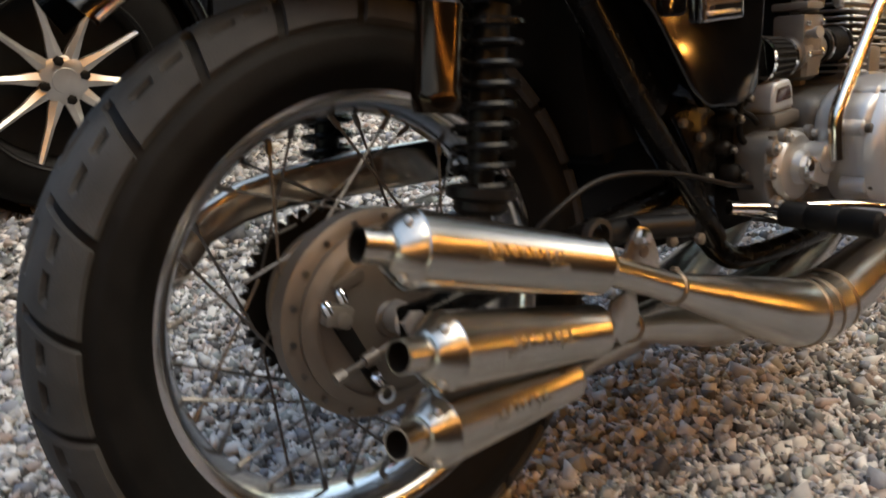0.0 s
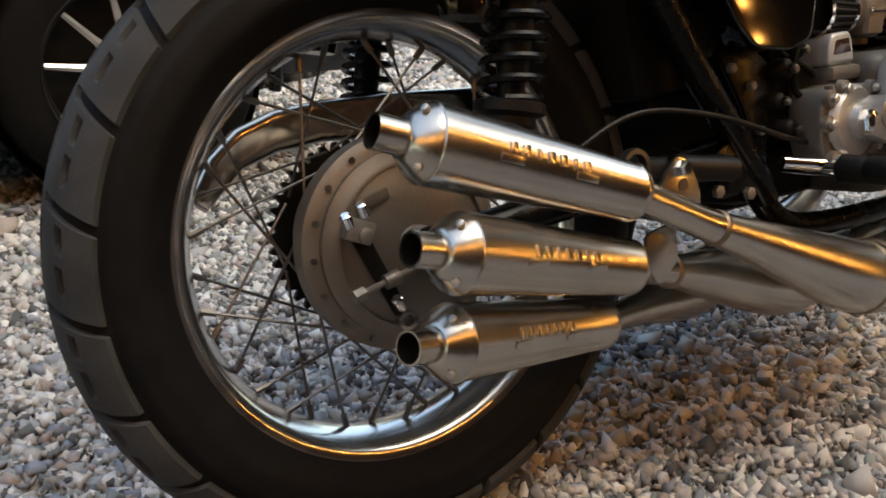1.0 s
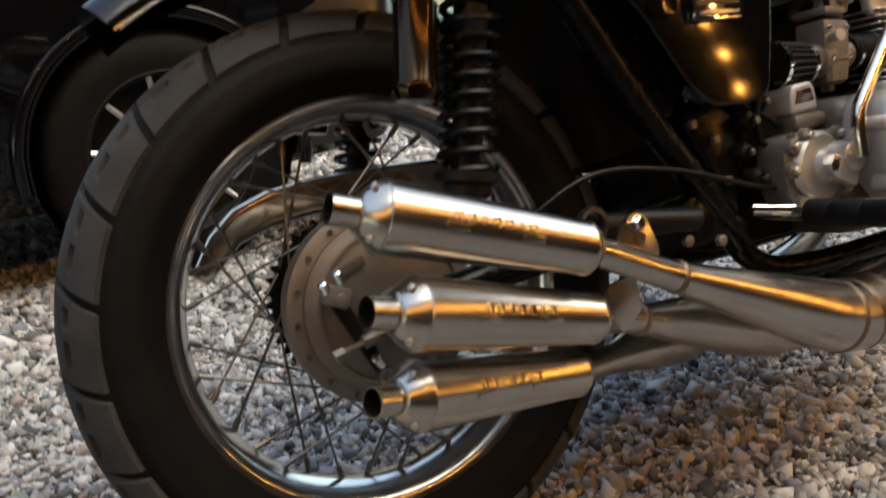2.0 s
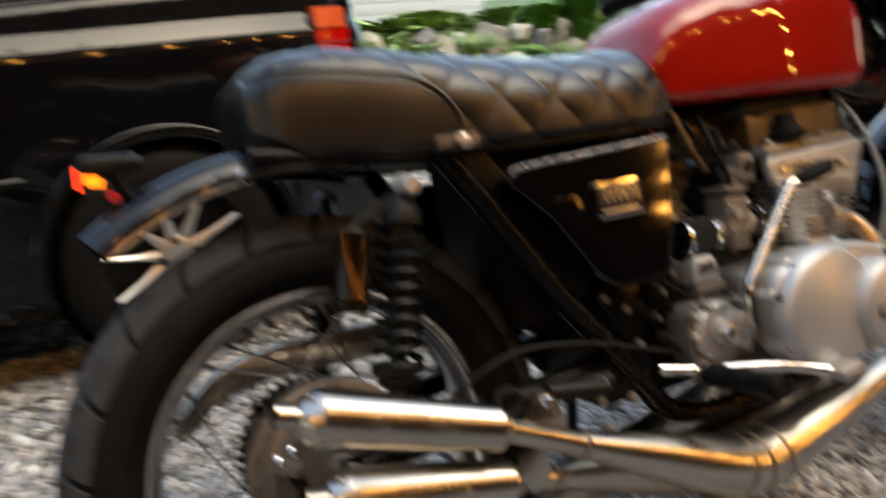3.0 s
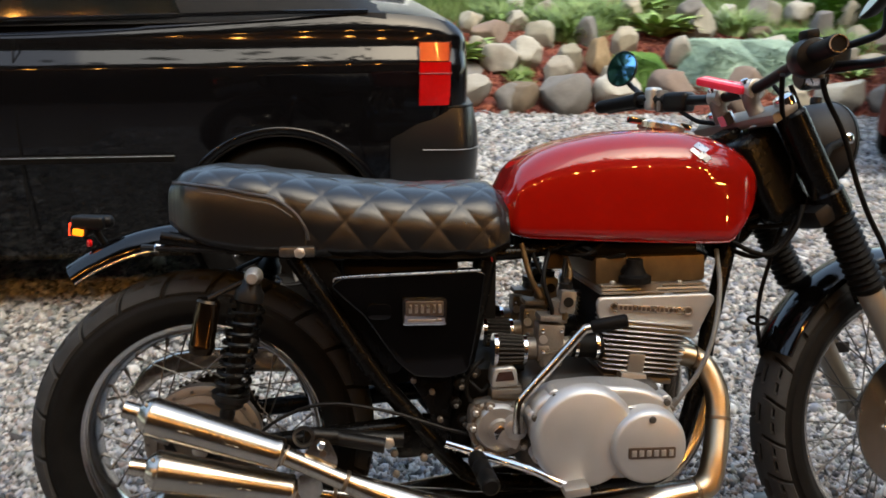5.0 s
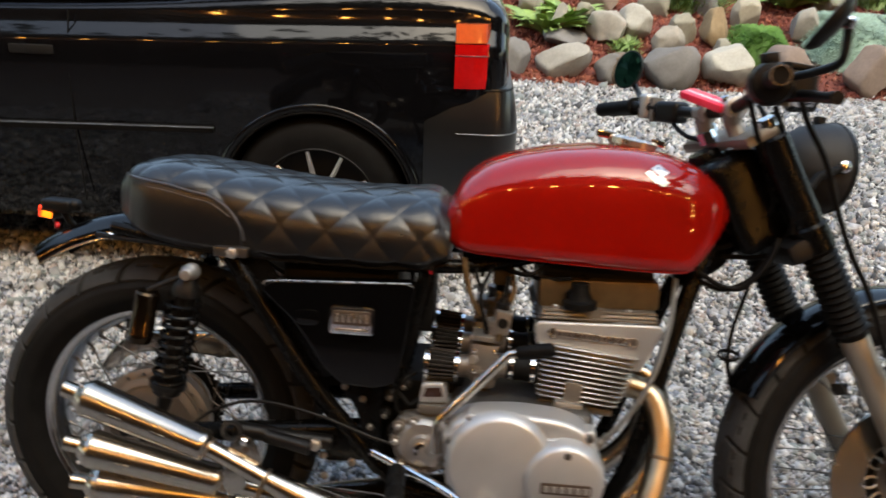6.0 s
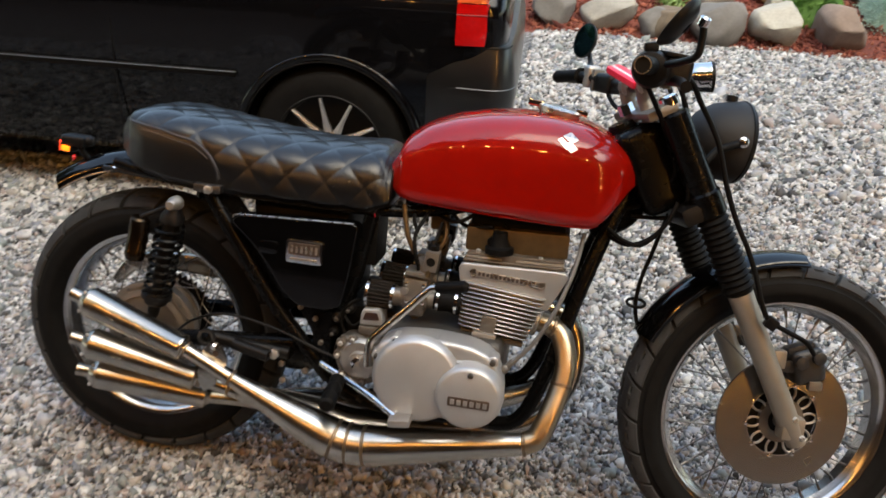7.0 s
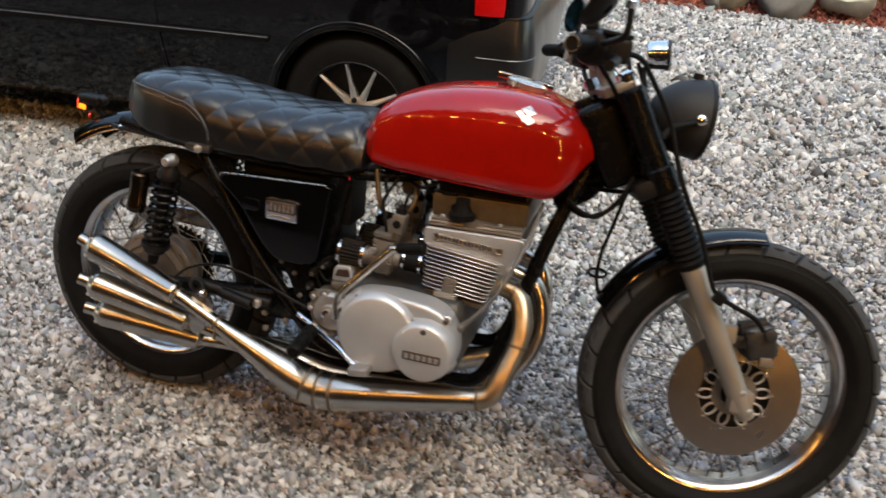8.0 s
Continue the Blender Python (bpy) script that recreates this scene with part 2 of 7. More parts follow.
def merge(bm, other):
    me = bpy.data.meshes.new("t")
    other.to_mesh(me)
    other.free()
    bm.from_mesh(me)
    bpy.data.meshes.remove(me)


def slab(outline, y0, y1, bevel=0.004, seg=2, plane="xz"):
    """A plate of that outline, from y0 to y1 thick, with rounded edges."""
    bm = bmesh.new()
    lo = [bm.verts.new((x, y0, z)) for x, z in outline]
    hi = [bm.verts.new((x, y1, z)) for x, z in outline]
    n = len(lo)
    bm.faces.new(lo)
    bm.faces.new(hi[::-1])
    for k in range(n):
        bm.faces.new((lo[k], hi[k], hi[(k + 1) % n], lo[(k + 1) % n]))
    bmesh.ops.recalc_face_normals(bm, faces=bm.faces)
    if bevel:
        es = [e for e in bm.edges if abs(e.verts[0].co.y - e.verts[1].co.y) < 1e-6]
        bmesh.ops.bevel(bm, geom=es, offset=bevel, segments=seg, affect="EDGES", profile=0.6)
    return bm


def rounded(outline, r, n=4):
    """The outline with its corners rounded."""
    out = []
    k = len(outline)
    for i in range(k):
        p, a, b = (Vector(outline[j % k]) for j in (i, i - 1, i + 1))
        da, db = (a - p), (b - p)
        ra = min(r, da.length * 0.45, db.length * 0.45)
        s, e = p + da.normalized() * ra, p + db.normalized() * ra
        for j in range(n + 1):
            t = j / n
            q = s * (1 - t) ** 2 + p * 2 * t * (1 - t) + e * t * t
            out.append((q.x, q.y))
    return out


def loft(rings, cap=True, closed=True):
    """Skins rings of points, all with the same count."""
    bm = bmesh.new()
    R = [[bm.verts.new(p) for p in ring] for ring in rings]
    n = len(R[0])
    for a, b in zip(R, R[1:]):
        for k in range(n if closed else n - 1):
            bm.faces.new((a[k], a[(k + 1) % n], b[(k + 1) % n], b[k]))
    if cap and closed:
        bm.faces.new(R[0][::-1])
        bm.faces.new(R[-1])
    return bm


def interp(x, table):
    """Linear reading of rows (x, value)."""
    if x <= table[0][0]:
        return table[0][1]
    for (a, u), (b, v) in zip(table, table[1:]):
        if x <= b:
            return u + (v - u) * (x - a) / (b - a)
    return table[-1][1]


def smooth_interp(x, table):
    """Reading of rows (x, value) with soft corners."""
    h = (table[-1][0] - table[0][0]) * 0.025
    return sum(interp(x + k * h, table) for k in (-1, -0.5, 0, 0.5, 1)) / 5


# ---- motorcycle ----
bike = thing("motorcycle", BIKE, "red and black cafe-style motorcycle leaning on gravel, quilted seat, three silencers", "motorcycle")


def bolt_head(c, direction, r=0.008, h=0.007, bm=None):
    c, d = Vector(c), Vector(direction).normalized()
    return lathe([(0, r), (h * 0.8, r), (h, r * 0.7), (h, 1e-5)], c, c + d, 6, bm)


def tyre_profile(R, half, rim_r, n=64):
    """Half-section of a tyre: (u, y, radius, normal y, normal r)."""
    pts = []
    for i in range(n + 1):
        u = -1 + 2 * i / n
        w = half * math.sin(u * math.pi / 2 * 1.12) / math.sin(math.pi / 2 * 1.12) if abs(u) < 0.9 else half * (1.0 - 0.30 * (abs(u) - 0.9) / 0.1) * (1 if u > 0 else -1)
        pts.append((u, w, R - (R - rim_r) * (abs(u) ** 2.7)))
    out = []
    for i, (u, w, r) in enumerate(pts):
        dy, dr = pts[min(i + 1, n)][1] - pts[max(i - 1, 0)][1], pts[min(i + 1, n)][2] - pts[max(i - 1, 0)][2]
        L = math.hypot(dy, dr)
        out.append((u, w, r, -dr / L, dy / L))
    return out


def turn_section(sections, phase):
    """Joins sections, one a step round the y axis."""
    bm = bmesh.new()
    seg = len(sections)
    rings = []
    for k, sec in enumerate(sections):
        a = 2 * math.pi * k / seg + phase
        rings.append([bm.verts.new((r * math.cos(a), y, r * math.sin(a))) for y, r in sec])
    for k in range(seg):
        a, b = rings[k], rings[(k + 1) % seg]
        for i in range(len(a) - 1):
            bm.faces.new((a[i], a[i + 1], b[i + 1], b[i]))
    return bm


def tyre(R, half, rim_r, blocks, phase, parent, m, edge=0.70):
    """Dark casing with a proud dusty tread: slanting shoulder grooves open to the edge, short slots between them."""
    prof = tyre_profile(R, half, rim_r)
    case = [(y - ny * 0.0048, r - nr * 0.0048) if abs(u) < edge + 0.04 else (y, r) for u, y, r, ny, nr in prof]
    t = part("tyre", turn_section([case] * 96, phase), TYRE, parent, "black tyre sidewall with dusty tread", m=m, angle=50)
    steps = [0.0, 0.045, 0.075, 0.13, 0.20, 0.27, 0.34, 0.40, 0.455, 0.50, 0.545, 0.575, 0.64, 0.72, 0.80, 0.88, 0.945, 0.97]
    per = len(steps)
    tread = [p for p in prof if abs(p[0]) <= edge]
    bm = bmesh.new()
    rings = []
    for k in range(blocks * per):
        s = steps[k % per]
        ring = []
        for i, (u, y, r, ny, nr) in enumerate(tread):
            au, d = abs(u), 0.0
            v = s if u < 0 else (s + 0.5) % 1.0
            # grooves sink below the darker casing, whose colour stands in for groove shade
            if au > 0.12 and (v < 0.05 or v > 0.96):
                d = 0.0072
            if 0.36 < au < 0.41 and (0.18 < v < 0.36 or 0.52 < v < 0.75):
                d = 0.0065
            if au < 0.05 and 0.2 < s < 0.7:
                d = 0.0065
            if i in (0, len(tread) - 1):
                d = max(d, 0.0055)
            a = 2 * math.pi * (k // per + s + 0.55 * max(0.0, au - 0.10) ** 1.3) / blocks + phase
            q = r - nr * d
            ring.append(bm.verts.new((q * math.cos(a), y - ny * d, q * math.sin(a))))
        rings.append(ring)
    for k in range(len(rings)):
        p, q = rings[k], rings[(k + 1) % len(rings)]
        for i in range(len(p) - 1):
            bm.faces.new((p[i], p[i + 1], q[i + 1], q[i]))
    part("tread", bm, TREAD, t, "dusty grey tread with slanting grooves", m=m, angle=30)
    return t


def rim_mesh(R, half):
    """A drop-centre spoked rim round the y axis."""
    pr = [(-half, R), (-half, R - 0.010), (-half + 0.004, R - 0.016), (-half + 0.012, R - 0.021), (-0.014, R - 0.030), (0.014, R - 0.030),
          (half - 0.012, R - 0.021), (half - 0.004, R - 0.016), (half, R - 0.010), (half, R), (half - 0.006, R + 0.001), (half - 0.008, R - 0.012), (-half + 0.008, R - 0.012), (-half + 0.006, R + 0.001)]
    return lathe(pr, (0, 0, 0), (0, 1, 0), 96, closed=True)


def spoke_set(parent, hub_r, hub_y, rim_r, count, m):
    """Crossed spokes from two hub flanges to the rim, each an object with its nipple."""
    base = None
    for i in range(count):
        side = -1 if i % 2 else 1
        lean = 1 if (i // 2) % 2 else -1
        a1 = 2 * math.pi * i / count
        a0 = a1 + lean * radians(48)
        p0 = Vector((hub_r * math.cos(a0), side * hub_y, hub_r * math.sin(a0)))
        p1 = Vector((rim_r * math.cos(a1), side * 0.006, rim_r * math.sin(a1)))
        d = (p1 - p0).normalized()
        bm = tube([p0, p1 - d * 0.016], 0.0016, 6)
        tube([p1 - d * 0.016, p1], 0.0034, 6, bm=bm)
        part("spoke", bm, SPOKE, parent, m=m)


# rear wheel
RW = pose(0, 0, 0.33)
rear_wheel = part("rear_wheel", rim_mesh(0.237, 0.045), RIM, bike, "polished spoked rear rim", m=RW)
tyre(0.329, 0.066, 0.232, 22, 0.0, rear_wheel, RW)
hub = part("hub", lathe([(-0.058, 0.03), (-0.058, 0.100), (-0.050, 0.112), (-0.028, 0.112), (-0.024, 0.098), (0.03, 0.075), (0.034, 0.085), (0.042, 0.085), (0.046, 0.06), (0.07, 0.05)], (0, 0, 0), (0, 1, 0), 64), DRUM, rear_wheel, "dull aluminium brake drum hub", m=RW)
for k in range(18):
    a = 2 * math.pi * k / 18
    part("rivet", lathe([(0, 0.0034), (0.002, 0.0034), (0.002, 1e-5)], (0.104 * math.cos(a), -0.0575, 0.104 * math.sin(a)), (0.104 * math.cos(a), -1, 0.104 * math.sin(a)), 8), SPOKE, hub, m=RW)
spoke_set(rear_wheel, 0.103, 0.030, 0.207, 36, RW)
plate = part("brake_plate", lathe([(0, 0.03), (0, 0.097), (0.006, 0.097), (0.010, 0.088), (0.014, 0.083), (0.017, 0.02), (0.020, 0.018)], (0, -0.058, 0), (0, -1, 0), 56), DRUM, bike, "brown-tinged aluminium brake plate", m=RW)
part("cast_badge", slab(rounded([(-0.062, 0.052), (-0.026, 0.062), (-0.024, 0.050), (-0.060, 0.040)], 0.004), -0.076, -0.071, 0.001), DRUM, plate, m=RW)
bm = lathe([(0, 0.017), (0.03, 0.017), (0.034, 0.012)], (0.004, -0.07, 0.002), (0.004, -1, 0.002), 20)
bolt_head((0.004, -0.104, 0.002), (0, -1, 0), 0.014, 0.012, bm)
part("axle_nut", bm, ALU, bike, "rear axle nut", m=RW)
strap = slab(rounded([(-0.076, 0.024), (-0.060, 0.030), (-0.022, -0.060), (-0.034, -0.068)], 0.005), -0.084, -0.079, 0.001)
part("brake_arm", strap, SATIN, plate, "dark flat brake arm", m=RW)
cl = part("arm_clamp", block(0.028, 0.016, 0.022, pose(-0.067, -0.086, 0.026, 0, 24, 0), 0.003), ALU_DULL, plate, "dull brake arm clamp", m=RW)
for dx, dz in ((-0.076, 0.034), (-0.059, 0.042)):
    part("clamp_bolt", lathe([(0, 0.0062), (0.012, 0.0062), (0.014, 0.004)], (dx, -0.088, dz - 0.002), (dx - 0.2, -0.2, dz + 0.5), 12), CHROME, cl, m=RW)
part("cam_shaft", lathe([(0, 0.0075), (0.004, 0.0075), (0.005, 0.005)], (-0.064, -0.093, 0.022), (-0.064, -1, 0.022), 14), ALU_DULL, cl, m=RW)
bm = tube([(-0.080, -0.092, -0.034), (-0.045, -0.092, -0.026), (-0.015, -0.092, -0.019)], 0.0034, 8)
lathe([(0, 0.0070), (0.012, 0.0070), (0.013, 0.0045)], (-0.082, -0.092, -0.0345), (0, -0.092, -0.016), 6, bm)
lathe([(0, 0.0075), (0.016, 0.0075)], (-0.048, -0.092, -0.027), (0.05, -0.092, -0.004), 12, bm)
part("brake_rod", bm, ALU_DULL, plate, m=RW)
bm = lathe([(0, 0.0105), (0.010, 0.0105), (0.010, 0.006), (0, 0.006)], (-0.026, -0.080, -0.070), (-0.026, -1, -0.070), 18, closed=True)
lathe([(0, 0.006), (0.016, 0.006), (0.018, 0.004)], (-0.030, -0.086, -0.056), (-0.045, -0.1, -0.036), 10, bm)
part("adjuster", bm, CHROME, plate, "bright cable eyelet", m=RW)
part("plate_rim", lathe([(0.0135, 0.0835), (0.0165, 0.0850), (0.0170, 0.0825), (0.0140, 0.0815)], (0, -0.058, 0), (0, -1, 0), 56, closed=True), DRUM, plate, m=RW)
bm = bmesh.new()
ring = []
for k in range(42 * 4):
    a = 2 * math.pi * k / (42 * 4)
    r = 0.104 if (k % 4) in (1, 2) else 0.096
    ring.append((r * math.cos(a), r * math.sin(a)))
part("sprocket", slab(ring, 0.062, 0.069, 0), SATIN, rear_wheel, "dark rear sprocket", m=RW)
# chain guard of bright steel on the far side
gp = [(-0.178, 0.060), (-0.150, 0.102), (-0.118, 0.128), (-0.075, 0.143), (-0.02, 0.150), (0.07, 0.152), (0.2, 0.148), (0.34, 0.14)]
g2 = [(0.34, 0.085), (0.2, 0.094), (0.06, 0.100), (-0.02, 0.104), (-0.075, 0.098), (-0.115, 0.085), (-0.140, 0.062), (-0.160, 0.045)]
part("chain_guard", slab(gp + g2, 0.075, 0.10, 0.011, 5), GUARD, bike, "satin chrome chain guard", m=RW)
for y in (-0.103, 0.112):
    bm = tube([(0.46, y, 0.375, 0.022), (0.3, y, 0.36, 0.020), (0.06, y, 0.337, 0.018), (0.02, y, 0.333, 0.016)], seg=16)
    block(0.055, 0.012, 0.040, pose(0.018, y, 0.331), 0.006, bm)
    part("swingarm", bm, FRAME_BLACK, bike)

# shock absorbers
def shock(y):
    out = -1 if y < 0 else 1
    top, low = Vector((0.113, y, 0.662)), Vector((0.062, y, 0.415))
    d = (low - top).normalized()
    body = part("shock_absorber", lathe([(-0.012, 0.012), (0.010, 0.019), (0.018, 0.025), (0.034, 0.026), (0.038, 0.018), (0.17, 0.016), (0.2, 0.012), (0.235, 0.012), (0.245, 0.014), (0.262, 0.012)], top, low, 20), SATIN, bike, "black coil-over shock absorber")
    pts = []
    for k in range(9 * 14 + 1):
        t = k / (9 * 14)
        a = 2 * math.pi * 9 * t
        c = top + d * (0.038 + 0.168 * t)
        u = d.orthogonal().normalized()
        pts.append(c + (u * math.cos(a) + d.cross(u) * math.sin(a)) * 0.029)
    part("coil_spring", tube(pts, 0.0043, 7), FRAME_BLACK, body, "dark coil spring")
    part("spring_collar", lathe([(0.205, 0.03), (0.207, 0.034), (0.216, 0.034), (0.220, 0.026), (0.228, 0.026), (0.232, 0.022)], top, low, 24), SATIN, body)
    bm = lathe([(-0.004, 0.016), (0.010, 0.016), (0.014, 0.013), (0.016, 0.012), (0.026, 0.012), (0.030, 0.009), (0.030, 1e-5)], top + Vector((0.004, 0.0, 0.010)), top + Vector((0.004, out, 0.010)), 20)
    part("shock_bolt", bm, ALU, body, "dull alloy acorn nut")
    rt, rb = Vector((0.039, y + 0.008 * out, 0.633)), Vector((0.022, y + 0.008 * out, 0.536))
    part("reservoir", lathe([(0, 0.018), (0.004, 0.0215), (0.078, 0.0215), (0.080, 0.023), (0.088, 0.023), (0.098, 0.020)], rt, rb, 24), RESERVOIR, body, "bronze gloss remote reservoir")
    part("reservoir_bracket", tube([rt, (0.07, y, 0.648), (0.105, y, 0.664)], 0.005, 8), SATIN, body)


shock(-0.152)
shock(0.152)

# frame
def frame_tube(pts, r=0.015, n=5, name="frame_tube", material=None, label=""):
    return part(name, tube(pts, r, 14, smooth_n=n), material or FRAME_BLACK, bike, label)


for s in (-1, 1):
    frame_tube([(-0.05, 0.10 * s, 0.735), (0.1, 0.115 * s, 0.715), (0.3, 0.115 * s, 0.705), (0.56, 0.10 * s, 0.70), (0.72, 0.07 * s, 0.72), (0.98, 0.03 * s, 0.80)], 0.013)
    frame_tube([(0.185, 0.135 * s, 0.705), (0.235, 0.14 * s, 0.63), (0.33, 0.14 * s, 0.485), (0.43, 0.135 * s, 0.36), (0.47, 0.13 * s, 0.31)], 0.017)
    frame_tube([(1.075, 0.015 * s, 0.80), (1.04, 0.045 * s, 0.72), (0.99, 0.085 * s, 0.56), (0.955, 0.11 * s, 0.42), (0.90, 0.12 * s, 0.275), (0.80, 0.12 * s, 0.255), (0.6, 0.12 * s, 0.255), (0.50, 0.12 * s, 0.28), (0.455, 0.12 * s, 0.36), (0.485 - 0.015 * s, 0.115 * s, 0.50), (0.515 - 0.025 * s, 0.11 * s, 0.69)], 0.0165)
    frame_tube([(1.06, 0.02 * s, 0.90), (1.03, 0.03 * s, 0.80), (0.9, 0.04 * s, 0.735), (0.6, 0.05 * s, 0.72)], 0.014)
part("steering_head", lathe([(0, 0.03), (0.01, 0.034), (0.15, 0.034), (0.16, 0.03)], (1.035, 0, 0.93), (1.115, 0, 0.79), 24), FRAME_BLACK, bike)
part("side_gusset", slab(rounded([(0.20, 0.70), (0.25, 0.70), (0.385, 0.515), (0.375, 0.485), (0.34, 0.48), (0.30, 0.50)], 0.012), -0.135, -0.128, 0.002), FRAME_BLACK, bike)
bm = block(0.062, 0.018, 0.018, pose(0.194, -0.162, 0.716), 0.004)
part("seat_bracket", bm, SPOKE, bike, "worn metal seat bracket")
part("bracket_bolt", bolt_head((0.199, -0.171, 0.716), (0, -1, 0), 0.010, 0.010), ALU, bike)
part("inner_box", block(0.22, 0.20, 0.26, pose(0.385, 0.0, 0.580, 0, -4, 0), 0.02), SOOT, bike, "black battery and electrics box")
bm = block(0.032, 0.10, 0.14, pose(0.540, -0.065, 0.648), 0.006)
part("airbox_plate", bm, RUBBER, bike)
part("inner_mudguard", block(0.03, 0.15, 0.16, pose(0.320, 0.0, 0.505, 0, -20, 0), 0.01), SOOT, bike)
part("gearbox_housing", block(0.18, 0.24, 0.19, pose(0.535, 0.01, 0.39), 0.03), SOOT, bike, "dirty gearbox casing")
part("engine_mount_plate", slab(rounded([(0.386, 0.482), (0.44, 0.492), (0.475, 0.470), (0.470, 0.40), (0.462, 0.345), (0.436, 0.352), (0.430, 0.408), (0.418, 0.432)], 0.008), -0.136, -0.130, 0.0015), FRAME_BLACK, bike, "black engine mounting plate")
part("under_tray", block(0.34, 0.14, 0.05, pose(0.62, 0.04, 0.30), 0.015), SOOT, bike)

# side covers
cover_o = rounded([(0.250, 0.655), (0.268, 0.671), (0.512, 0.682), (0.526, 0.676), (0.513, 0.57), (0.498, 0.495), (0.46, 0.484), (0.400, 0.488), (0.368, 0.515), (0.31, 0.60)], 0.012)
cov = part("side_cover", slab(cover_o, -0.176, -0.135, 0.004, 3), BLACK, bike, "gloss black side cover")
part("side_cover", slab([(x - 0.04, z) for x, z in cover_o], 0.135, 0.176, 0.010, 4), BLACK, bike, "gloss black side cover")
tr = tube([(0.256, -0.177, 0.664), (0.272, -0.179, 0.6725), (0.40, -0.180, 0.6785), (0.517, -0.179, 0.683)], 0.0013, 8, smooth_n=4)
part("trim_strip", tr, BADGE, cov, "thin chrome trim strip")
bz = part("badge", slab(rounded([(0.377, 0.585), (0.377, 0.634), (0.456, 0.634), (0.456, 0.585)], 0.006), -0.186, -0.174, 0.003), CHROME, cov, "chrome rectangular badge with worn letters")
part("badge_face", slab(rounded([(0.383, 0.603), (0.383, 0.629), (0.450, 0.629), (0.450, 0.603)], 0.003), -0.1875, -0.184, 0.001), BADGE_DARK, bz)
bm = bmesh.new()
for k in range(6):
    block(0.0055, 0.002, 0.016, pose(0.391 + k * 0.0105, -0.188, 0.616), 0.0008, bm)
part("lettering", bm, BADGE, bz, "worn raised lettering")
part("badge_line", block(0.060, 0.003, 0.004, pose(0.4165, -0.187, 0.594), 0.001), BADGE, bz)
part("keyhole_cover", slab(rounded([(0.315, 0.595), (0.315, 0.624), (0.358, 0.624), (0.358, 0.595)], 0.012), -0.181, -0.174, 0.003), BLACK, cov)
for x, z in ((0.400, 0.4705), (0.4345, 0.448), (0.450, 0.394)):
    part("frame_bolt", bolt_head((x, -0.136, z), (0, -1, 0), 0.0062, 0.008), ALU_DULL, bike)

# rear mudguard and tail lamp
def guard(R, half, a0, a1, n=40, drop=0.022, thick=0.004, power=2.6):
    """A mudguard blade round the y axis, rounded across with turned-down edges."""
    rings = []
    for k in range(n + 1):
        a = radians(a0 + (a1 - a0) * k / n)
        row = []
        for face in (0, 1):
            for i in range(13):
                u = -1 + 2 * i / 12
                if face:
                    u = -u
                r = R - drop * abs(u) ** power - (thick if face else 0)
                row.append((r * math.cos(a), half * u * (0.985 if face else 1), r * math.sin(a)))
        rings.append(row)
    return loft(rings)


rg = part("rear_mudguard", guard(0.424, 0.058, 125.5, 72, drop=0.040, power=4.0), BLACK, bike, "gloss black rear mudguard", m=RW)
part("mudguard_edge", tube([(0.3835 * math.cos(radians(a)), -0.0582, 0.33 + 0.3835 * math.sin(radians(a))) for a in range(125, 79, -3)], 0.0022, 8), GUARD, rg)
part("mudguard_stay", tube([(-0.09, -0.085, 0.715), (0.0, -0.11, 0.715), (0.12, -0.125, 0.712), (0.19, -0.14, 0.715)], 0.006, 8), SATIN, bike)
part("mudguard_bolt", bolt_head((-0.06, -0.088, 0.715), (0, -1, 0), 0.008, 0.01), CHROME, bike)
bm = block(0.060, 0.044, 0.026, pose(-0.203, -0.010, 0.754, 0, 2, 0), 0.009, seg=3)
block(0.034, 0.040, 0.022, pose(-0.219, -0.010, 0.739, 0, 2, 0), 0.006, bm, seg=3)
lathe([(0, 0.013), (0.010, 0.011), (0.014, 0.006)], (-0.174, -0.010, 0.755), (-0.10, -0.010, 0.757), 14, bm)
tl = part("tail_lamp", bm, SATIN, bike, "small black lamp with glowing red and amber lens")
part("red_lens", block(0.006, 0.036, 0.024, pose(-0.2340, -0.010, 0.742, 0, 4, 0), 0.002, seg=3), LAMP_RED, tl, "glowing red lens")
part("amber_lens", block(0.020, 0.006, 0.013, pose(-0.219, -0.0315, 0.737, 0, 10, 0), 0.003), LAMP_AMBER, tl, "lit amber lens")
part("lamp_stalk", tube([(-0.196, -0.01, 0.746), (-0.190, -0.008, 0.728), (-0.182, 0.0, 0.712)], 0.007, 10), SATIN, tl)
part("reflector", lathe([(0, 0.007), (0.005, 0.007), (0.006, 0.004)], (-0.199, -0.026, 0.716), (-0.26, -0.08, 0.722), 14), RED_LENS, bike)

# seat
SEAT_TOP = [(-0.040, 0.822), (-0.030, 0.846), (-0.005, 0.859), (0.045, 0.864), (0.10, 0.860), (0.215, 0.847), (0.31, 0.836), (0.41, 0.828), (0.50, 0.832), (0.545, 0.834), (0.568, 0.824), (0.578, 0.79)]
SEAT_LOW = [(-0.040, 0.772), (-0.022, 0.752), (0.02, 0.736), (0.10, 0.723), (0.23, 0.717), (0.37, 0.714), (0.54, 0.713), (0.578, 0.730)]
SEAT_W = [(-0.040, 0.082), (-0.022, 0.112), (0.02, 0.133), (0.1, 0.148), (0.25, 0.156), (0.45, 0.155), (0.55, 0.146), (0.578, 0.128)]
SEAT_EDGE = [(-0.05, 0.832), (0.0, 0.832), (0.07, 0.824), (0.15, 0.808), (0.185, 0.787), (0.207, 0.758), (0.216, 0.60), (0.6, 0.60)]


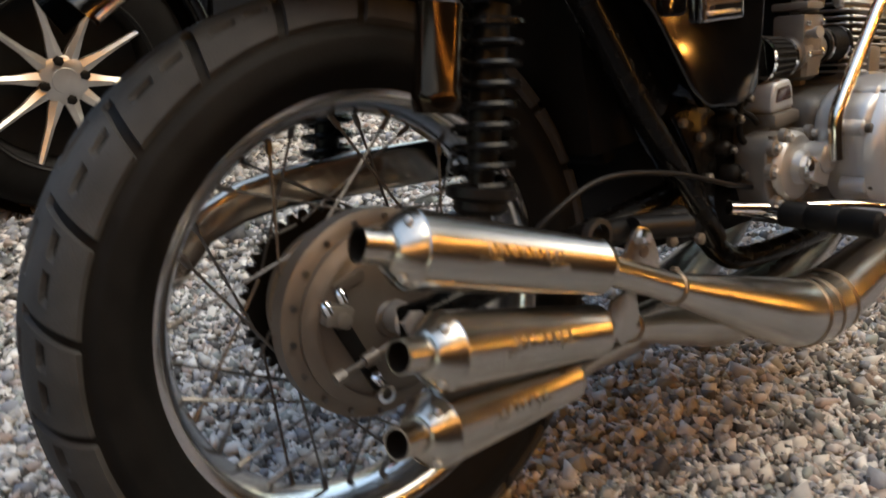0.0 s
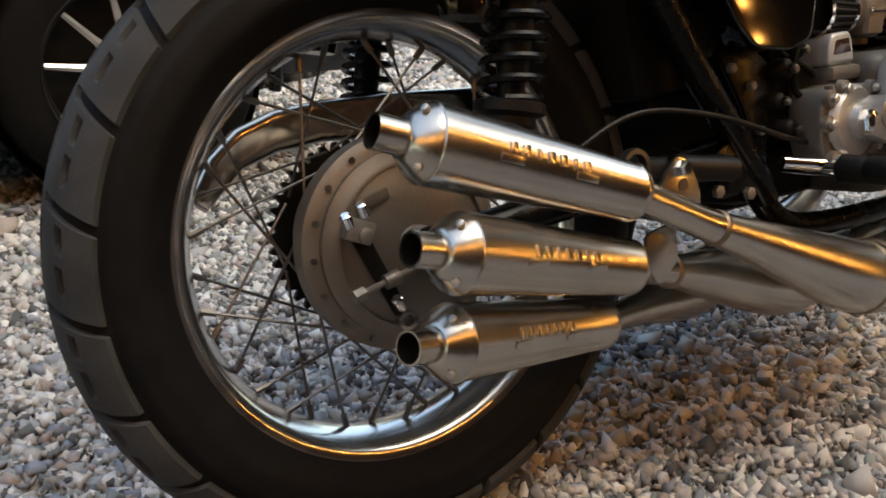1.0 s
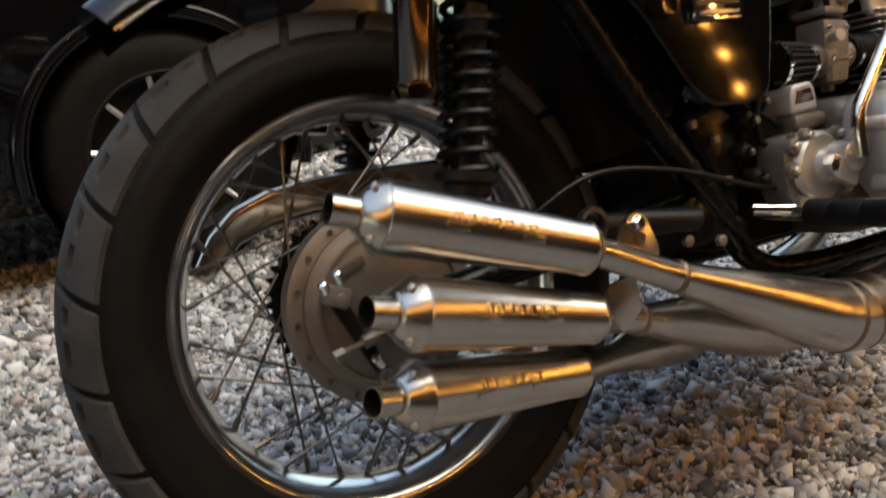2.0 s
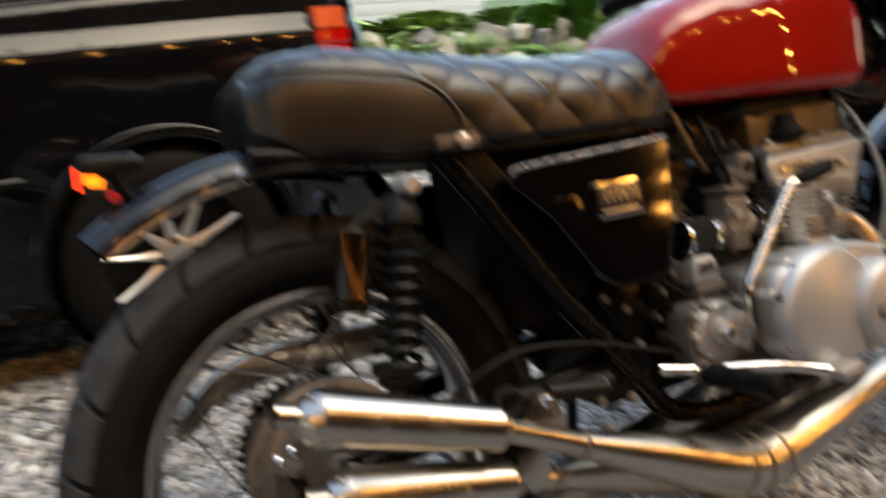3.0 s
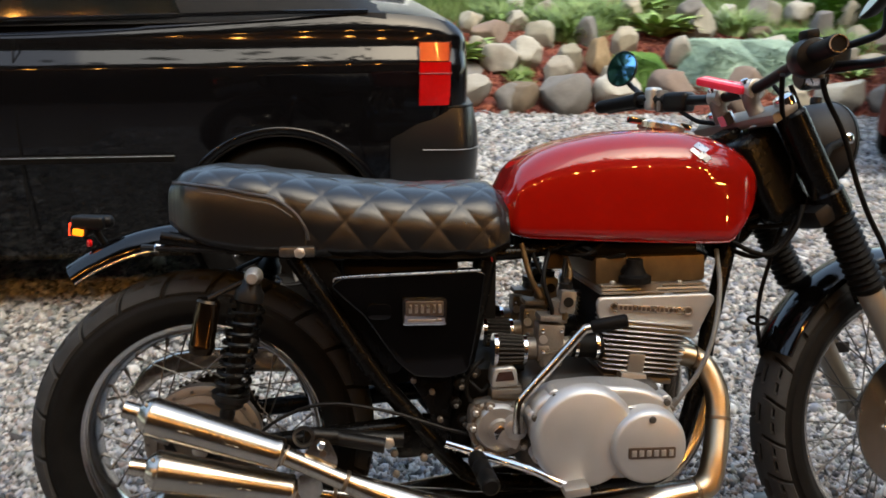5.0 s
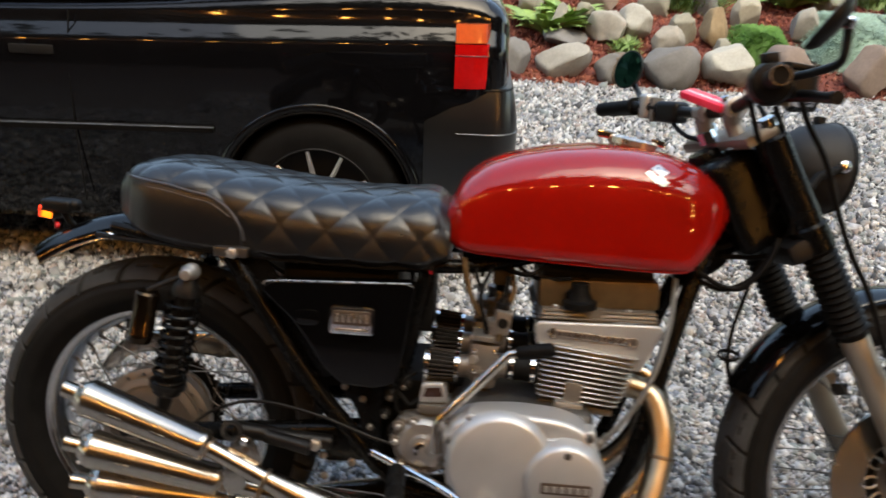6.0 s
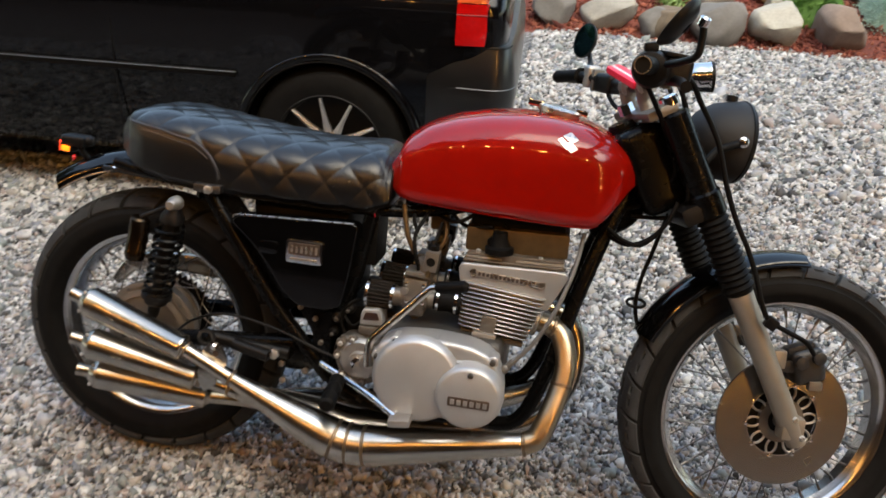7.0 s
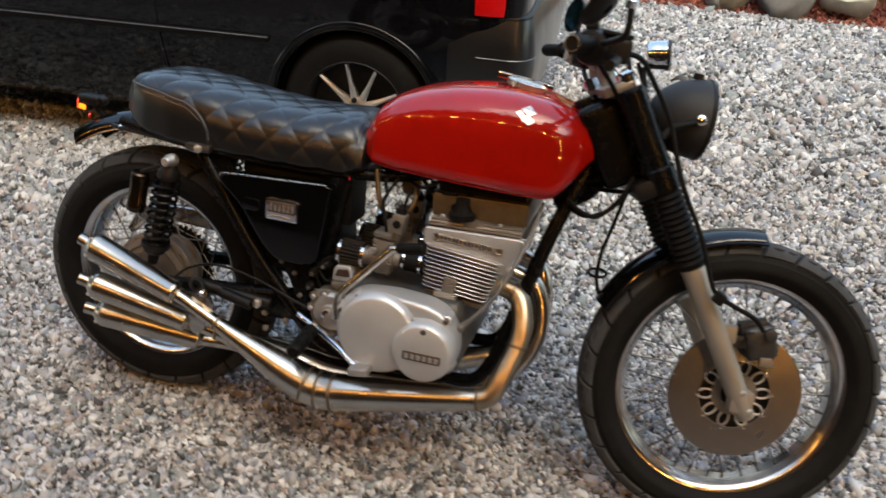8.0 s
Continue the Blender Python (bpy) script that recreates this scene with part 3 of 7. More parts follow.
def seat_power(x):
    """Squareness of the cross-section, boxier at the tail."""
    return interp(x, [(-0.04, 4.6), (0.12, 4.2), (0.24, 3.2), (0.58, 2.8)])



def seat_half(x, n):
    """Half a cross-section of the seat from the crown down: (y, z) in even steps, and the step."""
    zt, zl, w = smooth_interp(x, SEAT_TOP), smooth_interp(x, SEAT_LOW), smooth_interp(x, SEAT_W)
    a, e = np.linspace(0, np.pi / 2, 240), 2 / seat_power(x)
    y, z = w * np.sin(a) ** e, zl + (zt - zl) * np.cos(a) ** e
    y, z = np.append(y, w - 0.012), np.append(z, zl - 0.012)
    run = np.concatenate([[0], np.cumsum(np.hypot(np.diff(y), np.diff(z)))])
    t = np.linspace(0, run[-1], n)
    return np.interp(t, run, y), np.interp(t, run, z), t[1]


def seat_side(x, z):
    """The seat's half-width at that height."""
    zt, zl, w = smooth_interp(x, SEAT_TOP), smooth_interp(x, SEAT_LOW), smooth_interp(x, SEAT_W)
    f = max(0.0, min(1.0, (z - zl) / (zt - zl)))
    return w * (1 - f ** seat_power(x)) ** (1 / seat_power(x))


def seat_mesh():
    nx, n = 320, 74
    y0, z0, st = seat_half(0.36, 400)
    row = float(np.interp(-0.760, -z0, np.arange(400) * st))
    rings = []
    for i in range(nx + 1):
        x = -0.040 + 0.618 * i / nx
        ys, zs, st = seat_half(x, n)
        gy, gz = np.gradient(ys), np.gradient(zs)
        L = np.hypot(gy, gz)
        z_edge = interp(x, SEAT_EDGE)
        half = []
        for j in range(n):
            a, y, z = j * st, ys[j], zs[j]
            ny, nz = -gz[j] / L[j], gy[j] / L[j]
            if z > z_edge:
                u, v = (x - 0.277) / 0.083, (a - row) / (row / 2)
                d = 0.0037 * abs(math.sin(math.pi * (u + v)) * math.sin(math.pi * (u - v))) ** 0.55 - 0.002
            else:
                d = -0.001
            half.append((y + ny * d, z + nz * d))
        rings.append([(x, -y, z) for y, z in half[:0:-1]] + [(x, y, z) for y, z in half])
    return loft(rings)


seat = part("seat", seat_mesh(), SEAT, bike, "black diamond-quilted vinyl seat", angle=75)
edge = [(x, -seat_side(x, interp(x, SEAT_EDGE)) - 0.0005, interp(x, SEAT_EDGE)) for x in (-0.034, -0.022, -0.005, 0.03, 0.07, 0.11, 0.15, 0.185, 0.207)]
part("piping", tube(edge + [(0.213, -seat_side(0.213, 0.735) - 0.0005, 0.735)], 0.0030, 8, smooth_n=6), PIPING, seat, "raised seat piping")
part("piping", tube([(x, y - 0.001, z - 0.011) for x, y, z in edge[1:-1]], 0.0016, 8, smooth_n=6), PIPING, seat)
part("seat_base", loft([[(x, -w, z - 0.006), (x, -w, z + 0.012), (x, w, z + 0.012), (x, w, z - 0.006)] for x, w, z in ((-0.01, 0.095, 0.750), (0.03, 0.120, 0.730), (0.11, 0.138, 0.713), (0.27, 0.145, 0.706), (0.47, 0.143, 0.703), (0.55, 0.135, 0.706))]), SATIN, bike, "black seat pan")
part("seat_rear_bar", tube([(-0.03, 0.09, 0.73), (0.1, 0.12, 0.71), (0.1, -0.12, 0.71)], 0.006, 8), SATIN, bike)

# tank
T_TOP = [(0.572, 0.80), (0.578, 0.832), (0.594, 0.862), (0.635, 0.892), (0.69, 0.912), (0.76, 0.927), (0.83, 0.934), (0.90, 0.934), (0.97, 0.924), (1.02, 0.905), (1.050, 0.882), (1.068, 0.858), (1.076, 0.835)]
T_LOW = [(0.572, 0.758), (0.580, 0.735), (0.62, 0.727), (0.80, 0.722), (0.97, 0.718), (1.004, 0.719), (1.022, 0.736), (1.045, 0.768), (1.066, 0.800), (1.076, 0.812)]
T_W = [(0.572, 0.095), (0.585, 0.115), (0.64, 0.132), (0.72, 0.146), (0.82, 0.155), (0.93, 0.156), (1.0, 0.146), (1.035, 0.128), (1.060, 0.104), (1.070, 0.084), (1.076, 0.060)]


def tank_mesh():
    nx, ns = 90, 64
    rings = []
    for i in range(nx + 1):
        t = i / nx
        t = 0.5 - 0.5 * math.cos(math.pi * t)
        x = 0.572 + 0.504 * t
        zt, zl, w = smooth_interp(x, T_TOP), smooth_interp(x, T_LOW), smooth_interp(x, T_W)
        zc, h = zl + (zt - zl) * 0.42, None
        ring = []
        for j in range(ns):
            a = 2 * math.pi * j / ns
            c, s = math.cos(a), math.sin(a)
            up = s > 0
            e = 0.62 if up else 0.30
            y = w * (abs(c) ** (0.62 if up else 0.22)) * (1 if c > 0 else -1)
            z = zc + (zt - zc) * abs(s) ** e if up else zc - (zc - zl) * abs(s) ** e
            ring.append((x, y, z))
        rings.append(ring)
    return loft(rings)


tank = part("fuel_tank", tank_mesh(), RED, bike, "glossy red fuel tank", angle=60)
lip = [(x, -smooth_interp(x, T_W) * 0.905, smooth_interp(x, T_LOW) + 0.006) for x in [0.59 + 0.42 * k / 30 for k in range(31)]]
part("tank_seam", tube(lip, 0.0022, 8), RED, tank)
cap = part("filler_cap", lathe([(-0.012, 0.040), (0.0, 0.040), (0.003, 0.046), (0.014, 0.047), (0.018, 0.042), (0.019, 1e-5)], (0.902, 0.0, 0.930), (0.914, 0.0, 1.0), 36), BADGE, tank, "worn chrome hinged filler cap")
part("cap_latch", block(0.034, 0.028, 0.014, pose(0.853, 0, 0.952, 0, 8, 0), 0.004), CHROME, cap)
part("cap_hinge", block(0.026, 0.032, 0.012, pose(0.950, 0, 0.940, 0, 12, 0), 0.004), CHROME, cap)


def on_tank(x, z):
    """The tank's right side at that place."""
    zt, zl, w = smooth_interp(x, T_TOP), smooth_interp(x, T_LOW), smooth_interp(x, T_W)
    zc = zl + (zt - zl) * 0.42
    s = max(0.0, min(0.999, (z - zc) / (zt - zc)))
    s = s ** (1 / 0.62)
    c = math.sqrt(1 - s * s)
    return -w * c ** 0.62


def emblem(outline):
    bm = bmesh.new()
    pts = [(0.929 + (x - 0.929) * 1.05, 0.893 + (z - 0.895) * 1.05) for x, z in outline]
    vs = [bm.verts.new((x, on_tank(x, z) - 0.0012, z)) for x, z in pts]
    bm.faces.new(vs)
    ext = bmesh.ops.extrude_face_region(bm, geom=bm.faces[:])
    for v in ext["geom"]:
        if isinstance(v, bmesh.types.BMVert):
            v.co.y -= 0.0018
    return bm


for k, o in enumerate(([(0.918, 0.905), (0.932, 0.912), (0.948, 0.900), (0.936, 0.893)], [(0.921, 0.890), (0.934, 0.896), (0.948, 0.884), (0.936, 0.877)],
                       [(0.909, 0.898), (0.916, 0.903), (0.934, 0.888), (0.927, 0.882)])):
    part("tank_emblem", emblem(o), DECAL, tank, "silver slanted emblem", smooth=False)

# engine
part("crankcase", block(0.26, 0.40, 0.18, pose(0.725, 0.0, 0.385), 0.03, seg=3), DIRTY, bike, "oily dark engine crankcase")
case_o = rounded([(0.594, 0.43), (0.604, 0.464), (0.640, 0.484), (0.715, 0.490), (0.790, 0.485), (0.835, 0.468), (0.860, 0.425), (0.868, 0.375), (0.852, 0.330), (0.80, 0.318), (0.72, 0.318), (0.640, 0.330), (0.602, 0.38)], 0.02)
clutch = part("clutch_cover", slab(case_o, -0.262, -0.19, 0.014, 4), ALU_PAINT, bike, "silver painted clutch cover")
part("clutch_dome", lathe([(0, 0.094), (0.010, 0.092), (0.020, 0.086), (0.024, 0.080), (0.0245, 1e-5)], (0.690, -0.258, 0.402), (0.690, -1, 0.402), 56), ALU_PAINT, clutch)
pc = part("points_cover", lathe([(0, 0.070), (0.022, 0.068), (0.034, 0.064), (0.038, 0.058), (0.0385, 1e-5)], (0.799, -0.258, 0.388), (0.799, -1, 0.388), 56), ALU_PAINT, clutch, "round silver cover with recessed maker's bar")
part("name_bar", slab(rounded([(0.759, 0.371), (0.759, 0.391), (0.843, 0.391), (0.843, 0.371)], 0.004), -0.2985, -0.290, 0.001), BADGE_DARK, pc, "dark bar with worn raised marks")
bm = bmesh.new()
for k in range(6):
    block(0.0085, 0.003, 0.011, pose(0.769 + k * 0.0130, -0.299, 0.381), 0.001, bm)
part("raised_marks", bm, ALU, pc)
part("cover_web", slab(rounded([(0.752, 0.452), (0.786, 0.456), (0.772, 0.436)], 0.004), -0.270, -0.258, 0.004, 3), ALU_PAINT, clutch)
for x, z in ((0.800, 0.440), (0.722, 0.478), (0.638, 0.473), (0.603, 0.436), (0.612, 0.362), (0.700, 0.326), (0.838, 0.458), (0.852, 0.352), (0.792, 0.325)):
    yy = -0.292 if (x, z) == (0.800, 0.440) else -0.258
    part("screw_boss", lathe([(-0.03, 0.0125), (0.0, 0.0115), (0.002, 0.009)], (x, yy + 0.002, z), (x, -1, z), 14), ALU_PAINT, clutch)
    part("case_screw", lathe([(0, 0.0062), (0.006, 0.0062), (0.0075, 0.0045), (0.0075, 1e-5)], (x, yy, z), (x, -1, z), 10), DIRTY, clutch)

TILT_CYL = pose(0.825, 0.0, 0.49, 0, 6, 0)
for yc in (-0.10, 0.0, 0.10):
    barrel = part("cylinder_barrel", lathe([(-0.03, 0.045), (0.16, 0.045)], (0, yc, 0), (0, yc, 1), 20), ALU_DULL, bike, m=TILT_CYL)
for k in range(11):
    z = -0.006 + k * 0.0094
    lo, hi = -0.075 - 0.105 * z, 0.074 + 0.20 * z
    for side in (-1, 1):
        bm = block(hi - lo, 0.055, 0.0034, pose((lo + hi) / 2, side * 0.131, z), 0.0012, seg=1)
        block(hi - lo - 0.010, 0.008, 0.0034, pose((lo + hi) / 2, side * 0.1595, z), 0.0012, bm, seg=1)
        part("cooling_fin", bm, ALU, barrel, "thin cast cooling fin", m=TILT_CYL)
part("barrel_block", block(0.12, 0.25, 0.125, pose(0.006, 0, 0.05), 0.01), SOOT, barrel, "near-black cylinder block behind the fins", m=TILT_CYL)
part("cylinder_foot", block(0.135, 0.30, 0.012, pose(0.0, 0, -0.024), 0.004), ALU_DULL, barrel, "stained cylinder base flange", m=TILT_CYL)
part("stud_boss", block(0.034, 0.02, 0.052, pose(-0.012, -0.158, 0.004), 0.008), ALU_DULL, barrel, m=TILT_CYL)
part("stud_boss", block(0.052, 0.03, 0.018, pose(-0.016, -0.160, -0.016), 0.007), ALU, barrel, m=TILT_CYL)
SHROUD_Y = -0.152
sh_o = rounded([(0.739, 0.612), (0.745, 0.624), (0.958, 0.630), (0.968, 0.620), (0.931, 0.542), (0.919, 0.544), (0.762, 0.573), (0.744, 0.584)], 0.007)
shroud = part("air_shroud", slab(sh_o, SHROUD_Y, SHROUD_Y + 0.015, 0.005, 3), ALU_PAINT, bike, "silver cooling-air shroud")
part("air_shroud_far", slab(sh_o, -SHROUD_Y - 0.015, -SHROUD_Y, 0.005, 3), ALU_PAINT, bike)
for k in range(3):
    part("shroud_ridge", slab(rounded([(0.746 + 0.002 * k, 0.628 + 0.0055 * k), (0.749 + 0.002 * k, 0.6325 + 0.0055 * k), (0.952, 0.6365 + 0.0055 * k), (0.955, 0.632 + 0.0055 * k)], 0.001), SHROUD_Y + 0.004 + 0.006 * k, -SHROUD_Y - 0.004 - 0.006 * k, 0.001), ALU_DULL if k != 1 else ALU, shroud)
sb = part("script_bar", slab(rounded([(0.764, 0.601), (0.764, 0.612), (0.921, 0.603), (0.921, 0.590)], 0.004), SHROUD_Y - 0.003, SHROUD_Y + 0.002, 0.0008), BADGE, shroud, "embossed bar with worn lettering")
for k in range(13):
    part("raised_mark", block(0.0058, 0.002, 0.0075, pose(0.784 + k * 0.0088, SHROUD_Y - 0.003, 0.6055 - 0.00058 * k, 0, 4, 0), 0.0006), BADGE_DARK, sb)
for x, z in ((0.772, 0.606), (0.914, 0.597)):
    part("round_mark", lathe([(0, 0.0090), (0.003, 0.0090), (0.003, 0.0058), (0.001, 0.0052), (0.001, 1e-5)], (x, SHROUD_Y - 0.002, z), (x, -1, z), 20), BADGE, sb)
head = part("cylinder_head", block(0.215, 0.235, 0.052, pose(0.852, 0, 0.671, 0, -1.5, 0), 0.007), BRASS, bike, "warm brown cylinder head cover")
part("head_cap", lathe([(0, 0.030), (0.012, 0.030), (0.016, 0.022), (0.030, 0.016), (0.045, 0.015)], (0.818, -0.128, 0.648), (0.815, -0.128, 0.72), 20), RUBBER, head)
part("head_top", block(0.20, 0.20, 0.025, pose(0.85, 0, 0.706), 0.008), SATIN, head)
for x in (0.775, 0.905):
    part("head_bolt", bolt_head((x, -0.128, 0.643), (0, 0, 1), 0.006, 0.008), ALU, head)
for yc in (-0.10, 0.0, 0.10):
    part("plug_cap", tube([(0.83, yc, 0.70), (0.815, yc, 0.675), (0.80, yc - 0.03, 0.668)], 0.011, 10), RUBBER, bike)

# carburettors and cone filters
for yc in (-0.140, 0.0, 0.118):
    bm = lathe([(0, 0.020), (0.03, 0.021), (0.032, 0.025), (0.052, 0.025), (0.054, 0.020), (0.070, 0.020), (0.072, 0.024), (0.082, 0.024), (0.084, 0.019), (0.105, 0.019)], (0.596, yc, 0.527), (0.72, yc, 0.531), 20)
    block(0.050, 0.046, 0.050, pose(0.652, yc, 0.552, 0, 4, 0), 0.006, bm)
    block(0.040, 0.052, 0.010, pose(0.650, yc, 0.588, 0, 4, 0), 0.003, bm)
    carb = part("carburettor", bm, ALU_DULL, bike, "dirty cast aluminium carburettor")
    part("slide_tower", lathe([(0, 0.018), (0.008, 0.018), (0.009, 0.0205), (0.014, 0.0205), (0.015, 0.017), (0.028, 0.0165), (0.030, 0.0195), (0.040, 0.0195), (0.044, 0.010)], (0.668, yc, 0.578), (0.676, yc, 0.66), 18), ALU_DULL, carb)
    part("tower_block", block(0.030, 0.040, 0.044, pose(0.682, yc - 0.004, 0.618, 0, 6, 0), 0.006), ALU_DULL, carb)
    # flat dark disc, its colour standing in for the port's shaded depth
    part("port", lathe([(0, 0.0095), (0.002, 0.0095), (0.002, 1e-5)], (0.682, yc - 0.0232, 0.619), (0.682, yc - 1, 0.619), 16), SOOT, carb)
    part("float_bowl", loft([[(0.654 + w * cx, yc + w * cy, z) for cx, cy in ((-1, -0.75), (-0.75, -1), (0.75, -1), (1, -0.75), (1, 0.75), (0.75, 1), (-0.75, 1), (-1, 0.75))] for z, w in ((0.492, 0.014), (0.497, 0.020), (0.522, 0.023), (0.524, 0.026), (0.529, 0.026))]), ALU_DULL, carb, "stained float bowl")
    part("drain_plug", bolt_head((0.654, yc, 0.493), (0, 0, -1), 0.009, 0.010), BRASS, carb)
    part("carb_top", lathe([(0, 0.013), (0.012, 0.013), (0.014, 0.008), (0.022, 0.006)], (0.682, yc, 0.638), (0.683, yc, 0.70), 14), SATIN, carb)
    for dx, dz in ((-0.018, 0.566), (0.018, 0.566), (-0.016, 0.527), (0.018, 0.527)):
        part("carb_screw", lathe([(0, 0.0038), (0.004, 0.0038), (0.005, 0.002)], (0.653 + dx, yc - 0.0225, dz), (0.653 + dx, yc - 1, dz), 8), CHROME, carb)
    part("choke_plunger", tube([(0.676, yc - 0.016, 0.585), (0.680, yc - 0.018, 0.606), (0.684, yc - 0.018, 0.622)], 0.0062, 10), BRASS, carb)
    part("idle_screw", lathe([(0, 0.0055), (0.012, 0.0055), (0.013, 0.008), (0.020, 0.008)], (0.636, yc - 0.022, 0.552), (0.630, yc - 0.06, 0.556), 10), ALU, carb)
    part("intake_rubber", lathe([(0, 0.0225), (0.010, 0.025), (0.030, 0.0225), (0.048, 0.026), (0.058, 0.026)], (0.694, yc, 0.533), (0.76, yc, 0.530), 18), RUBBER, carb)
    part("hose_clamp", lathe([(0, 0.0262), (0.006, 0.0262)], (0.699, yc, 0.533), (0.76, yc, 0.530), 18), CHROME, carb)
    part("hose_clamp", lathe([(0, 0.0272), (0.006, 0.0272)], (0.738, yc, 0.531), (0.79, yc, 0.530), 18), CHROME, carb)
    fl = part("air_filter", lathe([(0, 0.026), (0.006, 0.028)] + [(0.010 + 0.003 * k, 0.0285 - 0.0002 * k) for k in range(14)] + [(0.056, 0.026)], (0.549, yc, 0.527), (0.62, yc, 0.5245), 22), RUBBER, bike, "small black pleated cone filter")
    bm = bmesh.new()
    ax0, ax1 = Vector((0.553, yc, 0.527)), Vector((0.602, yc, 0.525))
    for k in range(22):
        a = 2 * math.pi * k / 22
        o = Vector((0.04 * math.sin(a), math.cos(a), math.sin(a)))
        tube([ax0 + o * 0.0295, ax1 + o * 0.0268], 0.0022, 5, bm=bm)
    part("pleats", bm, SATIN, fl)
    part("filter_band", lathe([(0, 0.0305), (0.007, 0.0305)], (0.547, yc, 0.527), (0.62, yc, 0.5245), 24), CHROME, fl)
    part("filter_band", lathe([(0, 0.0280), (0.007, 0.0280)], (0.601, yc, 0.525), (0.67, yc, 0.5225), 24), CHROME, fl)
for pts in ([(0.64, -0.115, 0.665), (0.63, -0.10, 0.70), (0.66, -0.06, 0.715), (0.76, -0.05, 0.71), (0.96, -0.05, 0.715)], [(0.64, 0, 0.665), (0.65, -0.02, 0.70), (0.70, -0.06, 0.705), (0.74, -0.1, 0.69), (0.80, -0.125, 0.70)],
            [(0.66, -0.135, 0.56), (0.655, -0.15, 0.60), (0.64, -0.14, 0.66), (0.66, -0.10, 0.71)], [(0.69, -0.10, 0.69), (0.68, -0.12, 0.64), (0.67, -0.10, 0.60)], [(0.66, -0.05, 0.70), (0.72, -0.12, 0.70), (0.76, -0.11, 0.72)]):
    frame_tube(pts, 0.0042, 6, "cable", RUBBER)
for pts in ([(0.605, -0.10, 0.72), (0.62, -0.115, 0.66), (0.64, -0.12, 0.62)], [(0.69, -0.07, 0.71), (0.70, -0.10, 0.66), (0.68, -0.11, 0.62)]):
    frame_tube(pts, 0.0055, 6, "fuel_hose", BRASS, "yellowed fuel hose")
part("fuel_tap", block(0.04, 0.03, 0.05, pose(0.68, -0.06, 0.69), 0.008), BRASS, bike, "brass fuel tap")

# gear and kick-start side
kick = part("kick_lever", tube([(0.580, -0.232, 0.400, 0.0105), (0.579, -0.232, 0.425, 0.0095), (0.582, -0.231, 0.452, 0.009), (0.594, -0.230, 0.470, 0.009), (0.640, -0.228, 0.521, 0.0085), (0.690, -0.226, 0.577, 0.0082), (0.700, -0.226, 0.584, 0.0085), (0.714, -0.227, 0.587, 0.0085)], seg=14, smooth_n=4), KICK, bike, "worn chrome kick-start lever")
part("kick_rubber", tube([(0.706, -0.226, 0.587, 0.0085), (0.712, -0.227, 0.588, 0.012), (0.740, -0.232, 0.594, 0.0125), (0.766, -0.236, 0.600, 0.0125), (0.770, -0.237, 0.601, 0.009)], seg=14), RUBBER, kick)
bm = lathe([(0, 0.020), (0.03, 0.020), (0.034, 0.014)], (0.578, -0.195, 0.402), (0.578, -1, 0.402), 18)
part("kick_boss", bm, ALU, bike)
oil = part("oil_pump_cover", block(0.056, 0.055, 0.050, pose(0.571, -0.138, 0.440, 0, 4, 0), 0.005), ALU_DULL, bike, "cast oil pump cover with a bright cap")
part("pump_cap", slab(rounded([(0.541, 0.461), (0.543, 0.487), (0.548, 0.499), (0.582, 0.502), (0.588, 0.492), (0.592, 0.464)], 0.006), -0.170, -0.116, 0.005, 3), ALU_PAINT, oil, "bright rounded cap")
part("pump_window", slab(rounded([(0.5475, 0.474), (0.553, 0.4915), (0.579, 0.4935), (0.584, 0.4765)], 0.003), -0.1712, -0.165, 0.0008), PUMP_GLASS, oil, "dark sight window")
casing_o = rounded([(0.500, 0.420), (0.512, 0.436), (0.545, 0.440), (0.560, 0.436), (0.595, 0.438), (0.606, 0.41), (0.603, 0.352), (0.575, 0.336), (0.540, 0.333), (0.512, 0.345), (0.498, 0.38)], 0.010)
sp = part("side_casing", slab(casing_o, -0.188, -0.14, 0.006, 3), ALU_DULL, bike, "lumpy dirty alloy side casing")
part("casing_dome", lathe([(0, 0.046), (0.006, 0.045), (0.012, 0.040), (0.014, 0.022), (0.024, 0.020), (0.026, 1e-5)], (0.553, -0.186, 0.393), (0.553, -1, 0.393), 36), ALU, sp)
for x, z in ((0.509, 0.424), (0.535, 0.434), (0.594, 0.430), (0.598, 0.360), (0.560, 0.341), (0.516, 0.352), (0.504, 0.395)):
    b = part("casing_boss", lathe([(0, 0.011), (0.008, 0.010), (0.009, 0.007)], (x, -0.186, z), (x, -1, z), 14), ALU_DULL, sp)
    part("casing_bolt", bolt_head((x, -0.194, z), (0, -1, 0), 0.0058, 0.007), ALU, b)
part("shaft_nut", bolt_head((0.553, -0.210, 0.393), (0, -1, 0), 0.015, 0.012), CHROME, sp)
part("shaft_clamp", block(0.040, 0.018, 0.026, pose(0.566, -0.214, 0.383, 0, 24, 0), 0.004), ALU, sp)
part("clamp_bolt", bolt_head((0.584, -0.216, 0.392), (1, 0, 0.4), 0.006, 0.010), CHROME, sp)
for x0, z0, x1, z1 in ((0.515, 0.375, 0.535, 0.345), (0.575, 0.435, 0.598, 0.405), (0.518, 0.41, 0.512, 0.44)):
    part("casing_rib", tube([(x0, -0.187, z0), (x1, -0.187, z1)], 0.005, 8), ALU_DULL, sp)
part("casing_lug", block(0.06, 0.03, 0.018, pose(0.57, -0.160, 0.452), 0.006), ALU_DULL, sp)
